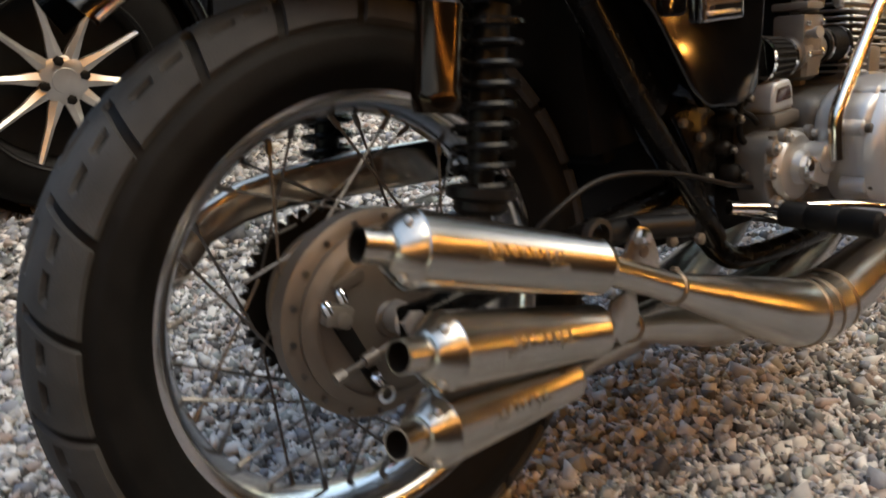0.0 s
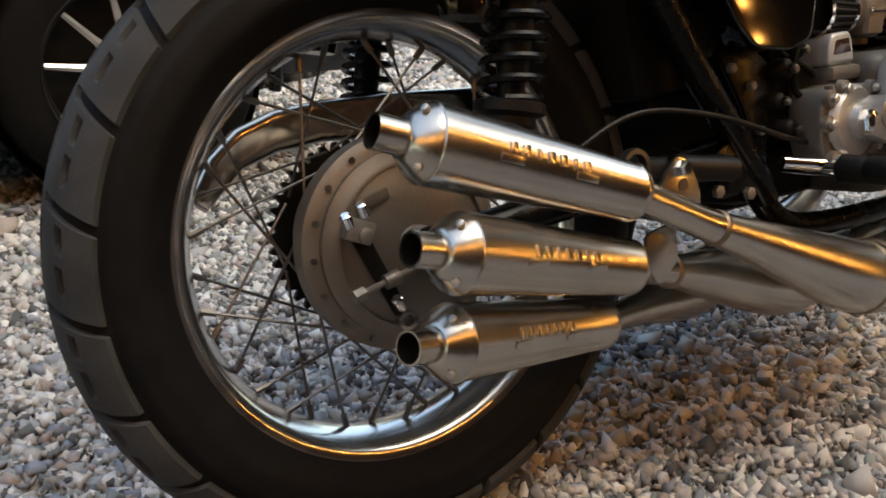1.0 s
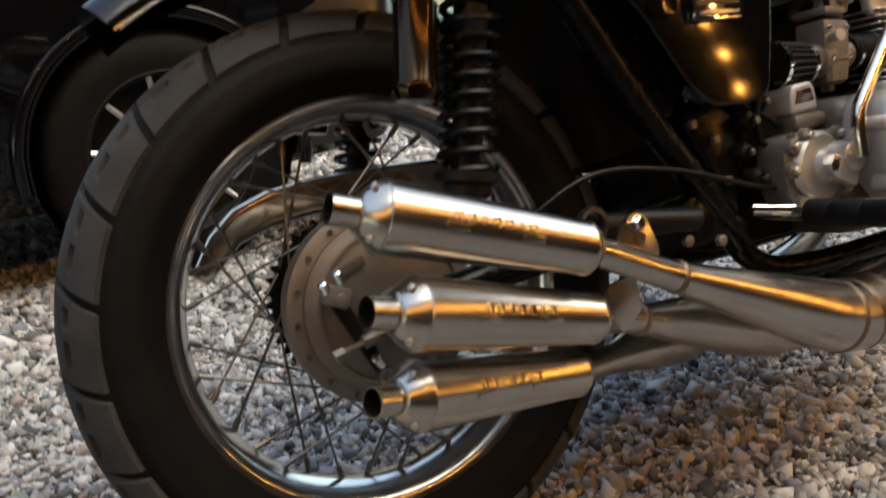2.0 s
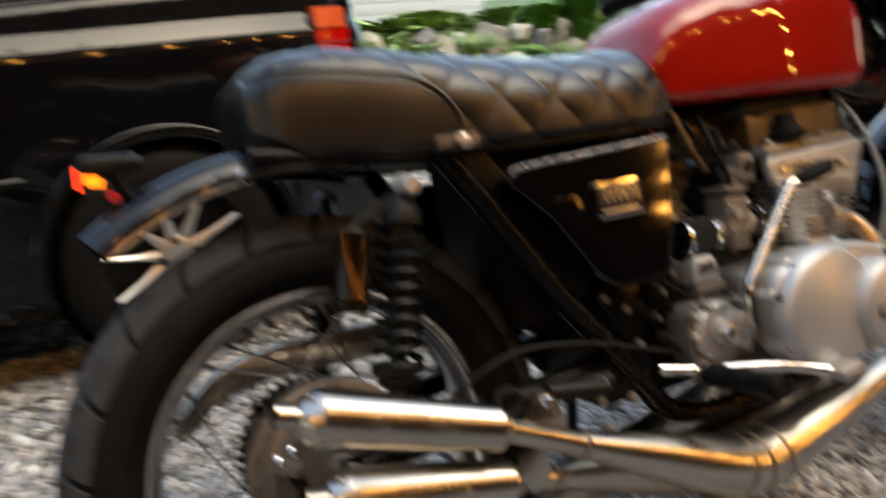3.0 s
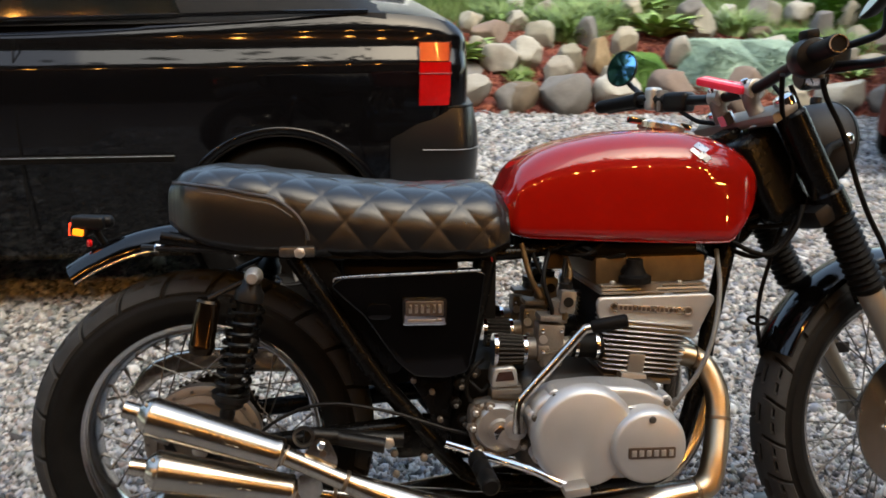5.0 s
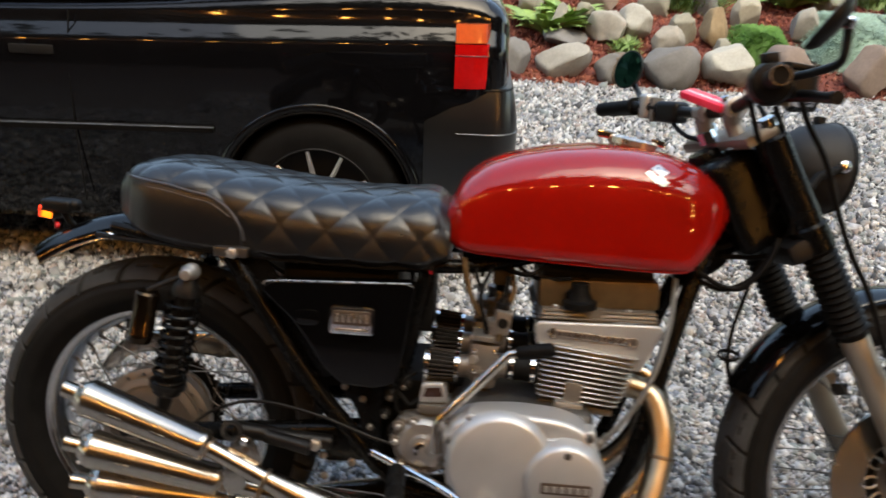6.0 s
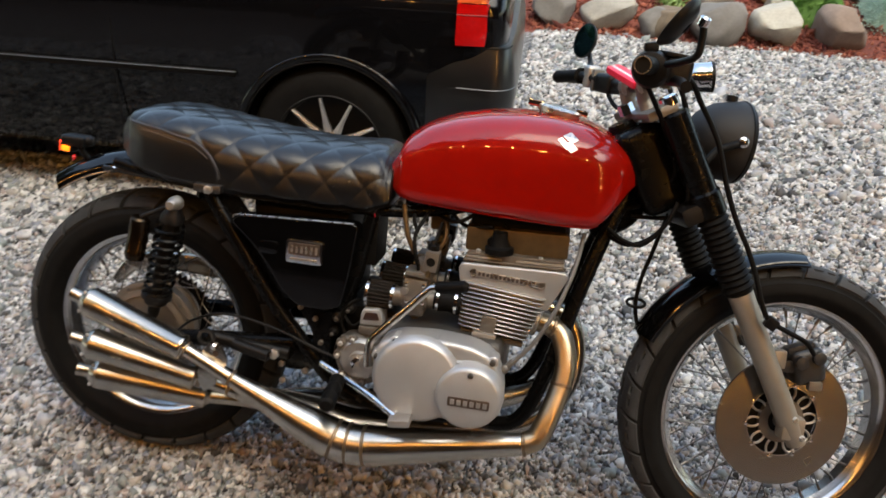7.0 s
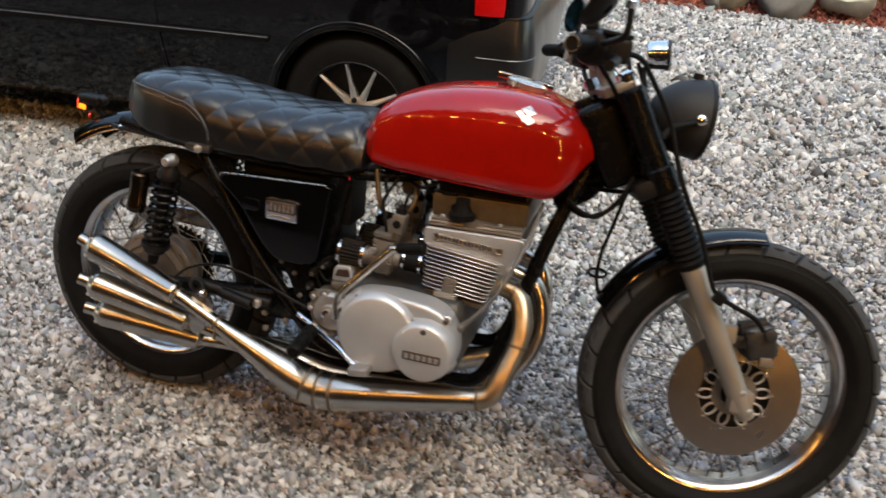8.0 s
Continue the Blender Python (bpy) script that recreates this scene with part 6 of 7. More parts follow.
for s in (-1, 1):
    for y in (0.85, 3.35):
        W = pose(s * 0.74, y, 0.31, 0, 0, 90)
        part("wheel", lathe([(-0.1, 0.18), (-0.1, 0.26), (-0.07, 0.305), (0.07, 0.305), (0.1, 0.26), (0.1, 0.18), (0.08, 0.1), (0.08, 1e-5)] if s > 0 else [(-0.08, 1e-5), (-0.08, 0.1), (-0.1, 0.18), (-0.1, 0.26), (-0.07, 0.305), (0.07, 0.305), (0.1, 0.26), (0.1, 0.18)], (0, 0, 0), (0, -1, 0), 36), TYRE, rcar, m=W)

# ---- rock garden, lawn and house ----
GRASS_SOIL = mat("lawn_soil", (0.0576, 0.0959, 0.0256), 0.95, vary=0.4, scale=8, col2=(0.0544, 0.0959, 0.0256), bump=0.6, bump_scale=60)
MULCH = mat("red_bark_mulch", (0.128, 0.028, 0.0176), 0.9, vary=0.5, scale=35, col2=(0.192, 0.048, 0.028), bump=1.0, bump_scale=90)
ROCK = stone_mat("field_stone", [(0.242, 0.223, 0.170), (0.131, 0.099, 0.067), (0.301, 0.268, 0.201), (0.144, 0.134, 0.122), (0.236, 0.166, 0.091), (0.340, 0.319, 0.267), (0.196, 0.144, 0.113), (0.274, 0.249, 0.206)], 0.9, 0.8, 30, by_object=True)
LEAF = mat("lawn_blade", (0.0959, 0.1663, 0.0320), 0.6, vary=0.3, scale=3, col2=(0.1407, 0.2175, 0.0512), island=0.35)
HOSTA = mat("fresh_green_leaf", (0.1279, 0.2175, 0.0448), 0.5, vary=0.3, scale=20, col2=(0.1919, 0.2814, 0.0831), island=0.3)
HOSTA_LEAF = mat("broad_hosta_leaf", (0.20, 0.33, 0.075), 0.45, vary=0.3, scale=20, col2=(0.28, 0.40, 0.12), obj_rand=0.3)
MOSS = mat("moss_mound_leaf", (0.0702, 0.1716, 0.0156), 0.7, vary=0.25, scale=30, island=0.25)
JUNIPER = mat("blue_green_juniper", (0.24, 0.352, 0.264), 0.8, vary=0.15, scale=30, col2=(0.304, 0.416, 0.336), island=0.12)
WALL = mat("painted_siding", (0.42, 0.44, 0.44), 0.7, vary=0.08, scale=6)
WHITE = mat("white_trim", (0.75, 0.75, 0.73), 0.5, vary=0.06)
WIN = mat("window_glass", (0.05, 0.055, 0.06), 0.05, vary=0.1, coat=1.0)


def bed_z(y):
    """Height of the planted slope and the lawn beyond."""
    return interp(y, [(5.1, -0.03), (5.3, 0.0), (7.0, 0.55), (8.2, 0.76), (13.0, 0.98), (60.0, 3.0)])


def slope(name, xs, ys, material, label, category):
    bm = bmesh.new()
    g = [[bm.verts.new((x, y, bed_z(y) + (0.03 * noise.noise((x * 1.7, y * 1.7, 0)) if y > 5.2 else 0))) for x in xs] for y in ys]
    for a, b in zip(g, g[1:]):
        for k in range(len(xs) - 1):
            bm.faces.new((a[k], a[k + 1], b[k + 1], b[k]))
    return tagged(part(name, bm, material, None), label, category, kind="structure")


slope("planting_bed", [-8 + 0.35 * k for k in range(60)], [5.1, 5.2, 5.3] + [5.5 + 0.2 * k for k in range(13)], MULCH, "red bark mulch bed sloping up behind the gravel", "ground")
slope("lawn", [-40 + 2.0 * k for k in range(41)], [7.9, 8.2, 9, 10, 11.5, 13, 20, 40, 60], GRASS_SOIL, "green lawn rising to the house", "ground")


def rock_mesh(seed, w, h, d):
    rnd = random.Random(seed)
    bm = bmesh.new()
    bmesh.ops.create_icosphere(bm, subdivisions=4, radius=0.5)
    off = Vector((rnd.random() * 50, rnd.random() * 50, rnd.random() * 50))
    planes = []
    for _ in range(13):
        n = Vector((rnd.gauss(0, 1), rnd.gauss(0, 1), rnd.gauss(0, 1))).normalized()
        planes.append((n, rnd.uniform(0.27, 0.40)))
    for v in bm.verts:
        p = v.co.copy()
        for n, k in planes:
            e = p.dot(n) - k
            if e > 0:
                p -= n * e * 0.94
        p *= 1 + 0.12 * noise.noise(p * 2.2 + off) + 0.05 * noise.noise(p * 6 + off) + 0.035 * noise.noise(p * 13 + off)
        v.co = Vector((p.x * w * 1.28, p.y * d * 1.25, p.z * h * 1.36))
    return bm


ROCKS = [(1.645, 5.32, 0.277, 0.227), (2.013, 5.30, 0.473, 0.309), (2.532, 5.37, 0.44, 0.30), (3.018, 5.37, 0.432, 0.289), (1.806, 6.04, 0.317, 0.258), (2.033, 5.73, 0.281, 0.25), (2.236, 6.01, 0.228, 0.26), (2.527, 6.03, 0.285, 0.264),
         (2.545, 5.81, 0.178, 0.139), (2.078, 6.53, 0.284, 0.263), (2.524, 6.60, 0.23, 0.303), (2.826, 6.36, 0.256, 0.329), (3.203, 7.43, 0.306, 0.233), (3.33, 6.15, 0.299, 0.265), (3.73, 6.68, 0.345, 0.29), (3.994, 7.50, 0.328, 0.222),
         (4.319, 6.33, 0.39, 0.239), (4.725, 7.25, 0.306, 0.23), (5.105, 7.35, 0.315, 0.263), (5.157, 6.93, 0.254, 0.279), (5.536, 7.09, 0.289, 0.273), (4.295, 7.39, 0.253, 0.192), (5.395, 7.60, 0.245, 0.218), (5.085, 6.33, 0.279, 0.154),
         (5.353, 6.26, 0.267, 0.121), (4.439, 6.80, 0.338, 0.145), (1.969, 7.49, 0.235, 0.188), (1.865, 6.94, 0.265, 0.221), (1.187, 5.37, 0.402, 0.257), (3.606, 5.34, 0.375, 0.31), (4.106, 5.28, 0.33, 0.22), (0.72, 5.36, 0.34, 0.25),
         (1.389, 6.854, 0.293, 0.234), (1.551, 6.54, 0.339, 0.26), (1.389, 6.228, 0.217, 0.201), (1.833, 6.332, 0.25, 0.15), (1.60, 5.98, 0.42, 0.263), (1.206, 5.861, 0.45, 0.11), (1.167, 6.039, 0.159, 0.254), (1.60, 5.33, 0.30, 0.22),
         (0.9, 6.55, 0.32, 0.25), (0.5, 6.6, 0.33, 0.26), (0.25, 5.4, 0.36, 0.26), (4.55, 5.3, 0.36, 0.28), (5.0, 5.33, 0.34, 0.25), (-0.3, 5.4, 0.38, 0.28), (4.58, 7.25, 0.42, 0.26), (3.05, 7.62, 0.26, 0.2), (2.3, 7.5, 0.24, 0.18), (5.7, 6.5, 0.30, 0.24), (5.45, 6.75, 0.26, 0.2)]
for k, (x, y, w, h) in enumerate(ROCKS):
    r = tagged(part("garden_rock", rock_mesh(k, w, h * 1.15, w * 0.85), ROCK, None, angle=50), "rounded field stone edging the planting bed", "rock", "rocks of the garden bed")
    r.matrix_basis = pose(x, y + w * 0.25, bed_z(y + w * 0.25) + h * 0.38, 0, 0, 37 * k)


def leaf_clump(name, material, x, y, n, length, width, arch, spread, label, category, height=0.0, seed=0):
    """A plant of many bent leaves rising from one root."""
    rnd = random.Random(seed)
    V, F = [], []
    for _ in range(n):
        a = rnd.uniform(0, 2 * math.pi)
        L = length * rnd.uniform(0.6, 1.1)
        r0 = spread * math.sqrt(rnd.random())
        bx, by = r0 * math.cos(a + rnd.uniform(-1, 1)), r0 * math.sin(a + rnd.uniform(-1, 1))
        lift = rnd.uniform(0.5, 1.0)
        dx, dy = math.cos(a), math.sin(a)
        base = len(V)
        for j in range(4):
            t = j / 3
            out, up = L * arch * t * (0.6 + 0.4 * t), L * lift * (t - 0.55 * arch * t * t) + height * (1 - (r0 / max(spread, 1e-3)) ** 3.5)
            w = width * (0.4, 1.0, 0.8, 0.05)[j]
            V.append((bx + dx * out - dy * w, by + dy * out + dx * w, up))
            V.append((bx + dx * out + dy * w, by + dy * out - dx * w, up))
        for j in range(3):
            b = base + 2 * j
            F.append((b, b + 1, b + 3, b + 2))
    if height:
        base = len(V)
        for i in range(7):
            for j in range(20):
                a, b = math.pi / 2 * i / 6, 2 * math.pi * j / 20
                k = 1 + 0.08 * noise.noise((3 * math.cos(b), 3 * math.sin(b), i + seed))
                V.append((spread * 0.98 * math.cos(a) * math.cos(b) * k, spread * 0.98 * math.cos(a) * math.sin(b) * k, (height + length * 0.15) * (1 - math.cos(a) ** 3.5)))
        for i in range(6):
            for j in range(20):
                F.append((base + 20 * i + j, base + 20 * i + (j + 1) % 20, base + 20 * i + 20 + (j + 1) % 20, base + 20 * i + 20 + j))
    V = [(vx, vy, vz + bed_z(y + vy) - bed_z(y)) for vx, vy, vz in V]
    me = bpy.data.meshes.new(name)
    me.from_pydata(V, [], F)
    me.materials.append(material)
    ob = new(name, me)
    ob.matrix_basis = Matrix.Translation((x, y, bed_z(y) - 0.01))
    return tagged(ob, label, category)


def hosta_leaf_mesh(lift):
    """One folded, pointed leaf of unit length along x, arching down towards its tip."""
    V, F = [], []
    for j in range(7):
        t = j / 6
        out, up = 0.9 * t * (0.6 + 0.4 * t), lift * (t - 0.5 * t * t)
        w = 0.125 * (0.12, 0.5, 0.9, 1.0, 0.85, 0.5, 0.03)[j]
        V += [(out, w, up + 0.25 * w), (out, 0, up), (out, -w, up + 0.25 * w)]
    for j in range(6):
        for b in (3 * j, 3 * j + 1):
            F.append((b, b + 1, b + 4, b + 3))
    me = bpy.data.meshes.new("leaf")
    me.from_pydata(V, [], F)
    me.materials.append(HOSTA_LEAF)
    me.polygons.foreach_set("use_smooth", [True] * len(F))
    return me


HOSTA_LEAVES = [hosta_leaf_mesh(0.5 + 0.1 * k) for k in range(6)]


def hosta(x, y, n, length, seed):
    """A rosette of broad leaves rising from one root."""
    rnd = random.Random(seed)
    plant = thing("hosta", pose(x, y, bed_z(y) - 0.01), "leafy bright green hosta among the rocks", "plant")
    for _ in range(n):
        a, r0 = rnd.uniform(0, 2 * math.pi), 0.10 * math.sqrt(rnd.random())
        leaf = new("leaf", rnd.choice(HOSTA_LEAVES))
        leaf.parent = plant
        leaf.matrix_basis = pose(r0 * math.cos(a), r0 * math.sin(a), 0, rnd.uniform(-18, 18), rnd.uniform(-12, 8), math.degrees(a) + rnd.uniform(-30, 30)) @ Matrix.Scale(length * rnd.uniform(0.6, 1.1), 4)


for k, (x, y, n, L) in enumerate(((3.35, 6.92, 90, 0.42), (3.44, 7.75, 60, 0.34), (1.05, 6.15, 90, 0.40), (1.25, 6.42, 60, 0.34), (5.0, 6.05, 50, 0.22), (3.9, 8.6, 120, 0.5), (4.6, 8.9, 90, 0.45), (2.9, 8.5, 90, 0.45))):
    hosta(x, y, n, L, k)
for k, (x, y, n, L, r) in enumerate(((4.26, 7.05, 300, 0.36, 0.22), (2.42, 6.85, 420, 0.34, 0.26), (2.70, 7.25, 420, 0.34, 0.30), (1.75, 7.15, 300, 0.32, 0.25), (4.62, 6.42, 500, 0.26, 0.26), (3.0, 7.4, 300, 0.30, 0.25), (2.25, 7.0, 300, 0.3, 0.22), (5.25, 6.6, 240, 0.24, 0.2), (1.72, 5.86, 160, 0.12, 0.12))):
    leaf_clump("ornamental_grass", HOSTA if k % 2 == 0 else LEAF, x, y, n, L, 0.008, 0.6, r, "fine green grass tuft between the rocks", "plant", 0.06, seed=20 + k)
leaf_clump("moss_mound", MOSS, 2.87, 5.92, 4200, 0.045, 0.005, 0.7, 0.27, "dense dark green moss mound", "plant", 0.20, seed=7)
leaf_clump("moss_mound", MOSS, 4.70, 6.50, 2400, 0.07, 0.007, 0.7, 0.26, "dense dark green moss mound", "plant", 0.20, seed=8)
leaf_clump("juniper", JUNIPER, 3.66, 6.02, 5200, 0.055, 0.006, 0.8, 0.40, "low pale blue-green spreading juniper", "shrub", 0.27, seed=9)
leaf_clump("juniper", JUNIPER, 4.20, 6.05, 5200, 0.055, 0.006, 0.8, 0.42, "low pale blue-green spreading juniper", "shrub", 0.25, seed=10)
leaf_clump("bush", MOSS, 6.0, 7.3, 2600, 0.16, 0.018, 0.6, 0.42, "dark green leafy bush", "shrub", 0.55, seed=11)
leaf_clump("bush", MOSS, 5.55, 7.45, 1600, 0.16, 0.018, 0.6, 0.35, "dark green leafy bush", "shrub", 0.40, seed=14)
leaf_clump("bush", HOSTA, 4.9, 9.4, 1400, 0.18, 0.03, 0.8, 0.6, "leafy border shrub by the lawn", "shrub", 0.25, seed=12)
leaf_clump("bush", HOSTA, 6.4, 9.6, 1400, 0.18, 0.03, 0.8, 0.6, "leafy border shrub by the lawn", "shrub", 0.25, seed=13)
spin = thing("garden_pinwheel", pose(6.23, 6.5, 0.3), "small rainbow-coloured garden pinwheel on a stake", "garden ornament")
part("stake", tube([(0, 0, 0), (0, 0, 0.62)], 0.006, 8), WALL, spin)
for k, col in enumerate(((0.25, 0.05, 0.45), (0.75, 0.45, 0.03), (0.70, 0.12, 0.03), (0.12, 0.30, 0.06), (0.05, 0.10, 0.5), (0.6, 0.03, 0.05))):
    bm = slab([(0, 0), (0.03, 0.10), (0.075, 0.115), (0.06, 0.05)], -0.012, -0.006, 0.001)
    part("vane", bm, mat("vane_paint", col, 0.5), spin, m=pose(0, 0, 0.62, 0, 60 * k, 0))


def grass_field(name, x0, x1, y0, y1, n, length, label, seed=0):
    rnd = np.random.RandomState(seed)
    x, y = rnd.uniform(x0, x1, n), rnd.uniform(y0, y1, n)
    z = np.interp(y, [5.1, 5.3, 7.0, 8.2, 13.0, 60.0], [-0.03, 0.0, 0.55, 0.76, 0.98, 3.0]) - 0.01
    a, L = rnd.uniform(0, 2 * np.pi, n), length * rnd.uniform(0.5, 1.2, n)
    w, b = 0.006, rnd.uniform(0.1, 0.7, n)
    dx, dy = np.cos(a), np.sin(a)
    V = np.stack([np.stack([x - dy * w, y + dx * w, z], 1), np.stack([x + dy * w, y - dx * w, z], 1), np.stack([x + dx * L * b, y + dy * L * b, z + L], 1)], 1).reshape(-1, 3)
    me = bpy.data.meshes.new(name)
    me.vertices.add(3 * n)
    me.vertices.foreach_set("co", V.astype(np.float32).ravel())
    me.loops.add(3 * n)
    me.loops.foreach_set("vertex_index", np.arange(3 * n, dtype=np.int32))
    me.polygons.add(n)
    me.polygons.foreach_set("loop_start", np.arange(0, 3 * n, 3, dtype=np.int32))
    me.update()
    me.materials.append(LEAF)
    return tagged(new(name, me), label, "grass", kind="stuff")


grass_field("lawn_grass", -1, 9, 7.9, 13, 60000, 0.09, "green lawn grass", 1)
grass_field("bed_grass", 0.6, 6.4, 6.9, 8.1, 16000, 0.13, "loose green growth between the rocks", 2)

house = thing("house", pose(0, 0, 0), "grey-sided house with white-framed windows beyond the lawn", "house")
part("wall", block(16, 0.3, 4.2, pose(0.0, 13.3, 2.7), 0.02), WALL, house)
for k in range(20):
    part("siding_board", block(16, 0.02, 0.19, pose(0, 13.142, 0.9 + 0.2 * k, 4, 0, 0), 0.004), WALL, house)
for x in (3.75, 0.2, -3.5):
    w = part("window", block(2.2, 0.10, 1.3, pose(x, 13.12, 1.82), 0.01), WHITE, house, "white window frame")
    part("pane", block(0.96, 0.02, 1.1, pose(x - 0.52, 13.064, 1.82), 0.004), WIN, w)
    part("pane", block(0.96, 0.02, 1.1, pose(x + 0.52, 13.064, 1.82), 0.004), WIN, w)
    part("sill", block(2.4, 0.16, 0.07, pose(x, 13.08, 1.14), 0.01), WHITE, w)
part("roof", slab([(-9, 4.7), (-9, 4.95), (9, 4.95), (9, 4.7)], 12.4, 17, 0.02), CAR_TOP, house)

# ---- timber porch with a string of bulbs along its eave, behind the camera ----
TIMBER = mat("warm_timber", (0.17, 0.085, 0.034), 0.6, vary=0.3, scale=12, col2=(0.26, 0.14, 0.06), bump=0.4, bump_scale=40)
# near-black boards: the unlit porch interior's shade is put into their colour
DARK_BOARD = mat("shade_dark_board", (0.016, 0.011, 0.008), 0.85, vary=0.3, scale=12, col2=(0.024, 0.016, 0.011), bump=0.3, bump_scale=40, spec=0.1)
BULB = mat("lit_bulb", (1.0, 0.8, 0.5), 0.3, emit=(1.0, 0.46, 0.11), emit_strength=48.0)
porch = thing("porch", pose(0, 0, 0), "brown timber porch with eave and corner post", "porch")
for k in range(67):
    part("board", block(0.199, 0.03, 3.16, pose(-7.6 + 0.2 * k, -3.8 - 0.004 * (k % 2), 1.55)), DARK_BOARD, porch, "wall board coloured dark for the unlit porch interior")
for k in range(5):
    part("soffit_board", block(11.6, 0.17, 0.03, pose(-1.95, -3.70 + 0.18 * k, 3.16 + 0.008 * (k % 2)), 0.004), TIMBER, porch)
part("fascia", block(11.6, 0.04, 0.20, pose(-1.95, -2.86, 3.24), 0.006), TIMBER, porch)
part("corner_post", block(0.12, 0.12, 3.14, pose(3.75, -2.95, 1.56), 0.008), TIMBER, porch)
string = thing("light_string", pose(0, 0, 0), "string of small warm bulbs along the porch eave", "string lights")
pts = [(-7.2 + 0.57 * k, -2.93, 3.12 - 0.05 * abs(math.sin(math.pi * k / 3))) for k in range(20)] + [(3.68, -2.86, 2.95 - 0.40 * k) for k in range(6)]
part("wire", tube([(x, y, z + 0.012) for x, y, z in pts], 0.006, 6), RUBBER, string)
for x, y, z in pts:
    part("bulb", lathe([(0, 0.018), (0.014, 0.030), (0.036, 0.042), (0.060, 0.038), (0.078, 0.020), (0.084, 1e-5)], (x, y, z), (x, y, z - 1), 12), BULB, string)

# ---- unseen dark building, added to block sky from reflections on the far side ----
barn = thing("barn", pose(8.2, -5.2, 0), "unseen dark board building added to block sky at the yard's side", "barn")
for k in range(30):
    part("board", block(0.03, 0.259, 5.6, pose(-0.004 * (k % 2), -3.8 + 0.26 * k, 2.75)), DARK_BOARD, barn)
part("roof", slab([(-0.4, 5.5), (-0.4, 5.62), (3.0, 7.4), (3.0, 7.28)], -4.2, 4.1, 0.01), CAR_TOP, barn)
part("end_wall", block(3.0, 0.05, 5.6, pose(1.52, 3.98, 2.75)), DARK_BOARD, barn)

# ---- trees behind the porch ----
BARK = mat("tree_bark", (0.06, 0.045, 0.035), 0.9, vary=0.4, scale=20, bump=0.8, bump_scale=30)
TREE_LEAF = mat("tree_leaf", (0.022, 0.045, 0.012), 0.65, vary=0.3, scale=2, col2=(0.035, 0.065, 0.018), island=0.35)


def tree(x, y, h, seed):
    rnd = random.Random(seed)
    t = thing("tree", pose(x, y, 0), "tall dark leafy tree behind the porch", "tree", "trees behind the porch")
    bm = tube([(0, 0, -0.1, 0.26), (0.05, 0.02, h * 0.25, 0.2), (-0.06, 0.05, h * 0.55, 0.13), (0.05, 0.0, h * 0.9, 0.03)], seg=12, smooth_n=4)
    tips = []
    for k in range(14):
        z0 = h * (0.28 + 0.045 * k)
        a, L = k * 2.4 + rnd.uniform(-0.4, 0.4), h * rnd.uniform(0.2, 0.34) * (1.15 - 0.045 * k)
        e = Vector((L * math.cos(a), L * math.sin(a), z0 + L * rnd.uniform(0.25, 0.6)))
        tube([(0, 0, z0, 0.07), (e.x * 0.5, e.y * 0.5, z0 + (e.z - z0) * 0.4, 0.045), (e.x, e.y, e.z, 0.012)], seg=8, bm=bm)
        tips += [e, e * 0.7 + Vector((0, 0, z0)) * 0.3]
    part("trunk", bm, BARK, t)
    V, F = [], []
    for c in tips:
        r = h * rnd.uniform(0.07, 0.13)
        for _ in range(230):
            d = Vector((rnd.gauss(0, 0.5), rnd.gauss(0, 0.5), rnd.gauss(0, 0.36))) * r * 1.6
            p = c + d
            u = Vector((rnd.gauss(0, 1), rnd.gauss(0, 1), rnd.gauss(0, 0.6))).normalized()
            w = u.orthogonal().normalized() * 0.13
            u = u * 0.24
            b = len(V)
            V += [p - u, p + w, p + u, p - w]
            F.append((b, b + 1, b + 2, b + 3))
    me = bpy.data.meshes.new("crown")
    me.from_pydata([tuple(v) for v in V], [], F)
    me.materials.append(TREE_LEAF)
    o = new("crown", me)
    o.parent = t
    return t


for k, (x, y, h) in enumerate(((-7.5, -8.0, 10.5), (-3.2, -9.5, 13.0), (1.2, -8.5, 12.0), (5.6, -9.0, 12.5), (13.0, -6.5, 10.0), (12.6, -2.0, 9.5), (9.8, 0.6, 8.0), (5.9, -7.4, 8.0), (-14.0, -4.2, 8.0), (-14.0, 0.6, 7.2), (-16.0, 6.0, 9.0))):
    tree(x, y, h, 40 + k)

# ---- ground ----
GROUND = stone_mat("gravel_bed", [(0.30, 0.30, 0.295), (0.32, 0.315, 0.31)], 0.95, 1.0, 55, by_object=True)
gn = GROUND.node_tree
cells = gn.nodes.new("ShaderNodeTexVoronoi")
cells.inputs["Scale"].default_value = 58
edge = gn.nodes.new("ShaderNodeTexVoronoi")
edge.feature = "DISTANCE_TO_EDGE"
edge.inputs["Scale"].default_value = 58
place = gn.nodes.new("ShaderNodeTexCoord")
tone = gn.nodes.new("ShaderNodeValToRGB")
for k, v in enumerate((0.02, 0.06, 0.12, 0.18, 0.27)):
    e = tone.color_ramp.elements[0] if k == 0 else tone.color_ramp.elements.new(k / 5)
    e.color = (v, v * 0.98, v * 0.96, 1)
# cell edges darkened: shade between stones is put into the bed's colour
gap = gn.nodes.new("ShaderNodeMapRange")
gap.inputs["From Max"].default_value = 0.12
gap.inputs["To Min"].default_value = 0.12
rub = gn.nodes.new("ShaderNodeMix")
rub.data_type, rub.blend_type = "RGBA", "MULTIPLY"
rub.inputs["Factor"].default_value = 1
for n in (cells, edge):
    gn.links.new(place.outputs["Object"], n.inputs["Vector"])
gn.links.new(cells.outputs["Color"], tone.inputs[0])
gn.links.new(edge.outputs["Distance"], gap.inputs["Value"])
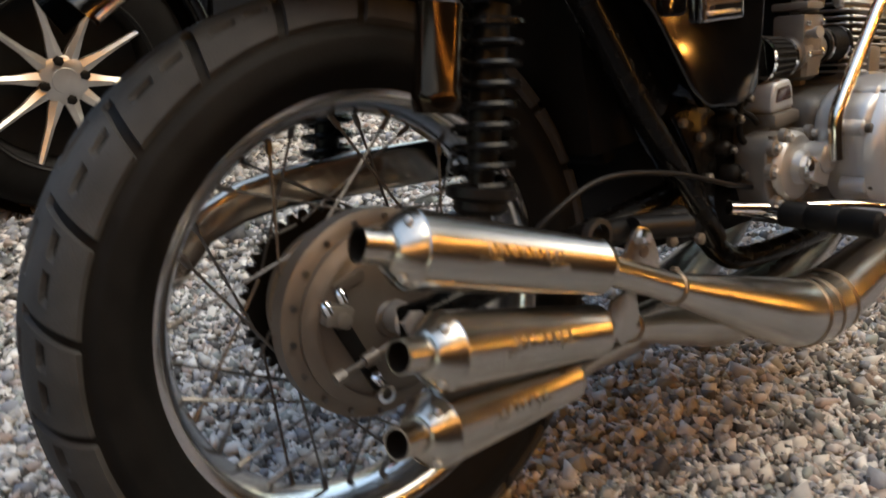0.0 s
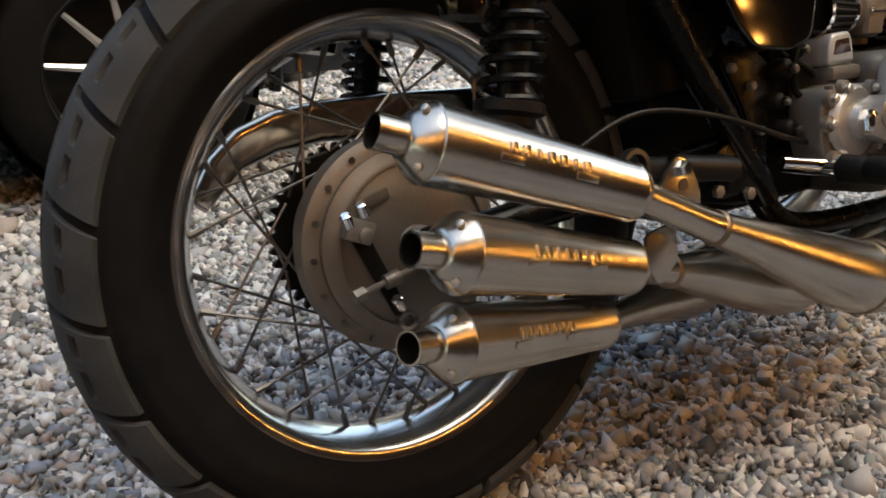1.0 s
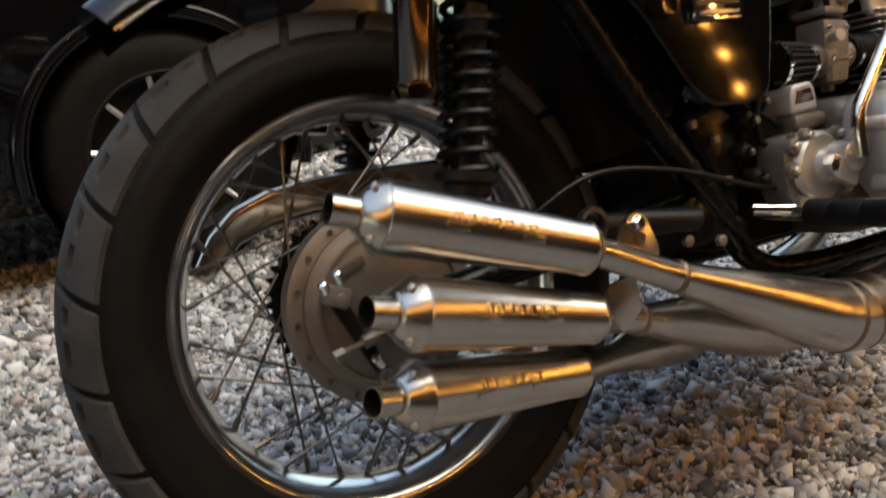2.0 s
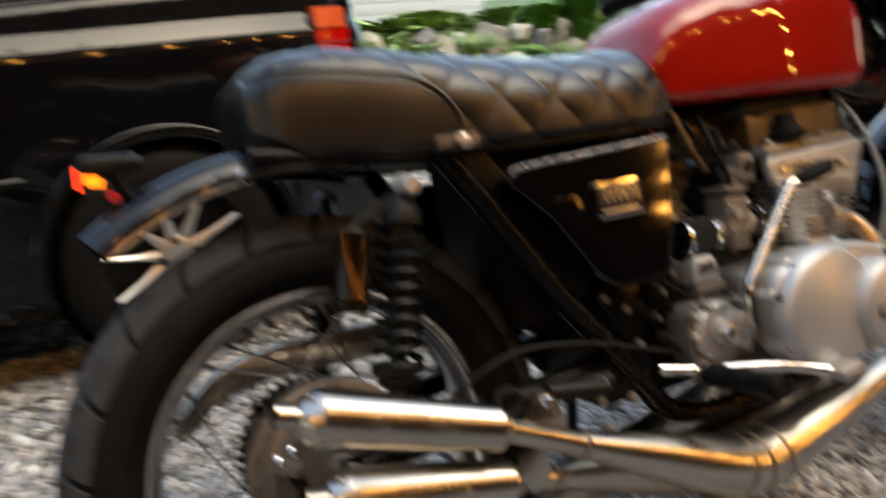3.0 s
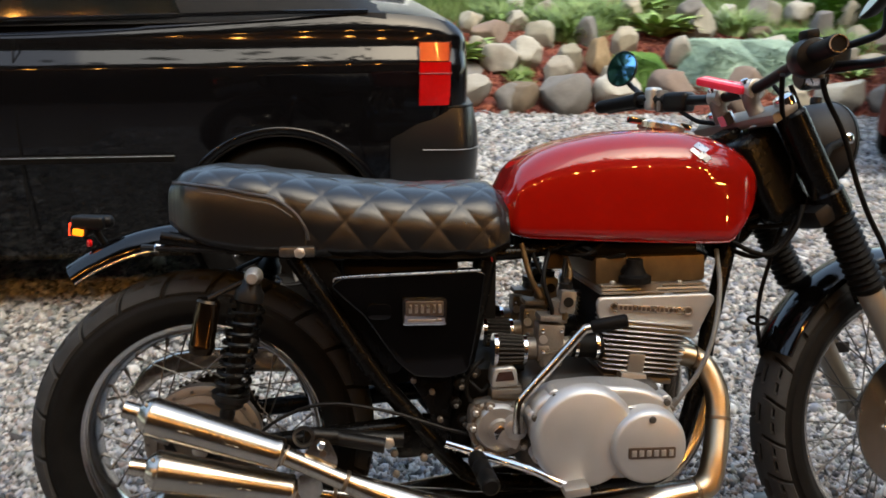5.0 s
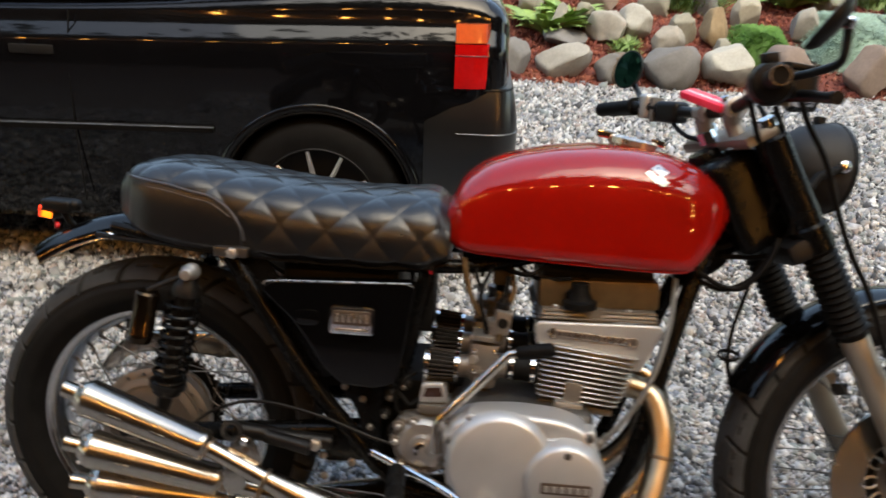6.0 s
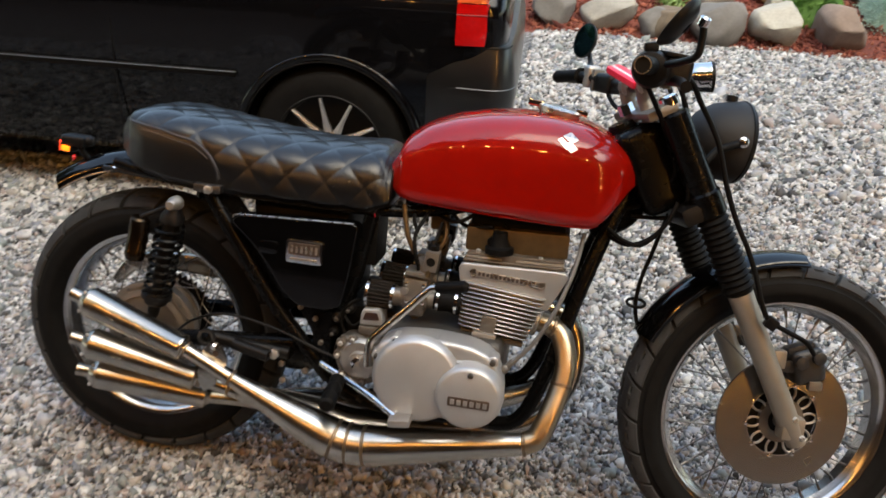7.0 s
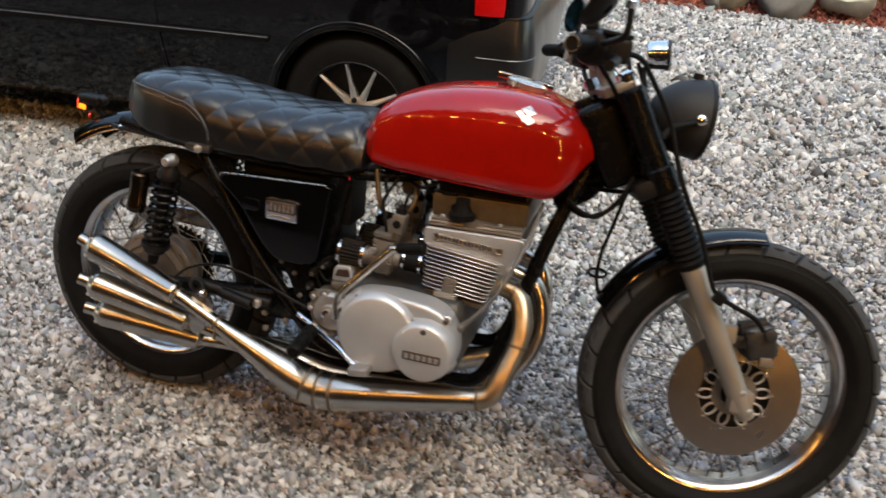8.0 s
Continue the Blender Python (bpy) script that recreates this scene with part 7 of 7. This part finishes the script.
gn.links.new(tone.outputs[0], rub.inputs["A"])
gn.links.new(gap.outputs[0], rub.inputs["B"])
gn.links.new(rub.outputs["Result"], gn.nodes["Principled BSDF"].inputs["Base Color"])
bm = bmesh.new()
xs = [-300, -60, -12] + [-6 + 0.5 * k for k in range(29)] + [12, 60, 300]
ys = [-300, -60, -12] + [-5 + 0.5 * k for k in range(21)] + [5.25, 60, 300]
g = [[bm.verts.new((x, y, -0.016 + (0.008 * noise.noise((x * 0.9, y * 0.9, 3)) if abs(x) < 9 and -6 < y < 5 else 0) - (0.3 if y > 20 else 0))) for x in xs] for y in ys]
for a, b in zip(g, g[1:]):
    for k in range(len(xs) - 1):
        bm.faces.new((a[k], a[k + 1], b[k + 1], b[k]))
tagged(part("ground", bm, GROUND, None), "grey crushed gravel driveway", "ground", kind="structure")


def gravel(name, zones, seed, label, material, slope_z=False, stretch=(1.45, 1.15, 0.95)):
    """Crushed stones strewn over the zones (x0, x1, y0, y1, count, size)."""
    rnd = np.random.RandomState(seed)
    base = np.array([(0.5, 0, 0), (-0.5, 0, 0), (0, 0.5, 0), (0, -0.5, 0), (0, 0, 0.5), (0, 0, -0.5)])
    tri = np.array([(0, 2, 4), (2, 1, 4), (1, 3, 4), (3, 0, 4), (2, 0, 5), (1, 2, 5), (3, 1, 5), (0, 3, 5)])
    shapes = []
    for _ in range(24):
        P = base * np.array(stretch) + rnd.uniform(-0.24, 0.24, base.shape)
        shapes.append(P)
    shapes = np.array(shapes)
    VV, NF = [], 0
    for x0, x1, y0, y1, n, size in zones:
        s = size * np.exp(rnd.normal(0, 0.36, n))
        q = rnd.normal(size=(n, 4))
        q /= np.linalg.norm(q, axis=1)[:, None]
        w, a, b, c = q.T
        R = np.stack([1 - 2 * (b * b + c * c), 2 * (a * b - c * w), 2 * (a * c + b * w), 2 * (a * b + c * w), 1 - 2 * (a * a + c * c), 2 * (b * c - a * w), 2 * (a * c - b * w), 2 * (b * c + a * w), 1 - 2 * (a * a + b * b)], 1).reshape(-1, 3, 3)
        P = np.einsum("nij,nkj->nki", R, shapes[rnd.randint(0, 24, n)]) * s[:, None, None]
        c = np.stack([rnd.uniform(x0, x1, n), rnd.uniform(y0, y1, n), -0.012 + rnd.uniform(-0.004, 0.010, n)], 1)
        if slope_z:
            c[:, 2] += np.interp(c[:, 1], [5.1, 5.3, 7.0, 8.2], [-0.03, 0.0, 0.55, 0.76]) + 0.014
        VV.append(P + c[:, None, :])
    V = np.concatenate(VV)
    N, k = V.shape[0], V.shape[1]
    F = (tri[None] + (np.arange(N) * k)[:, None, None]).reshape(-1)
    nf = F.size // 3
    me = bpy.data.meshes.new(name)
    me.vertices.add(N * k)
    me.vertices.foreach_set("co", V.astype(np.float32).ravel())
    me.loops.add(F.size)
    me.loops.foreach_set("vertex_index", F.astype(np.int32))
    me.polygons.add(nf)
    me.polygons.foreach_set("loop_start", np.arange(0, 3 * nf, 3, dtype=np.int32))
    me.update()
    me.materials.append(material)
    return tagged(new(name, me), label, "ground cover", kind="stuff")


PEBBLE = stone_mat("crushed_stone", [(0.2516, 0.2516, 0.2442), (0.0962, 0.0999, 0.0999), (0.4144, 0.4144, 0.3996), (0.2664, 0.2257, 0.2072), (0.1924, 0.2146, 0.2072), (0.518, 0.518, 0.5032), (0.0518, 0.0518, 0.05328), (0.3108, 0.2886, 0.259), (0.1776, 0.1924, 0.222), (0.3552, 0.3552, 0.3626), (0.444, 0.4292, 0.4144), (0.2664, 0.2664, 0.2664)], 0.85, 0.4, 120)
gravel("gravel_stones", [(-1.0, 2.4, -0.65, 0.9, 112000, 0.0132), (-1.6, 3.4, 0.9, 2.2, 52000, 0.0175), (-3.2, -1.0, -0.75, 2.0, 24000, 0.022), (2.4, 4.6, -0.5, 2.2, 26000, 0.021), (0.6, 6.0, 2.2, 5.35, 60000, 0.025), (-1.0, 2.0, -1.6, -0.65, 7000, 0.025)], 5, "loose grey and pinkish crushed gravel", PEBBLE)
CHIP = stone_mat("bark_chip", [(0.136, 0.028, 0.0176), (0.2, 0.052, 0.028), (0.088, 0.0192, 0.0128), (0.24, 0.08, 0.048), (0.16, 0.036, 0.0224)], 0.9, 0.4, 120)
gravel("bark_chips", [(0.5, 6.2, 5.25, 7.3, 22000, 0.030)], 9, "red bark mulch chips strewn over the bed", CHIP, True, (2.2, 0.8, 0.5))
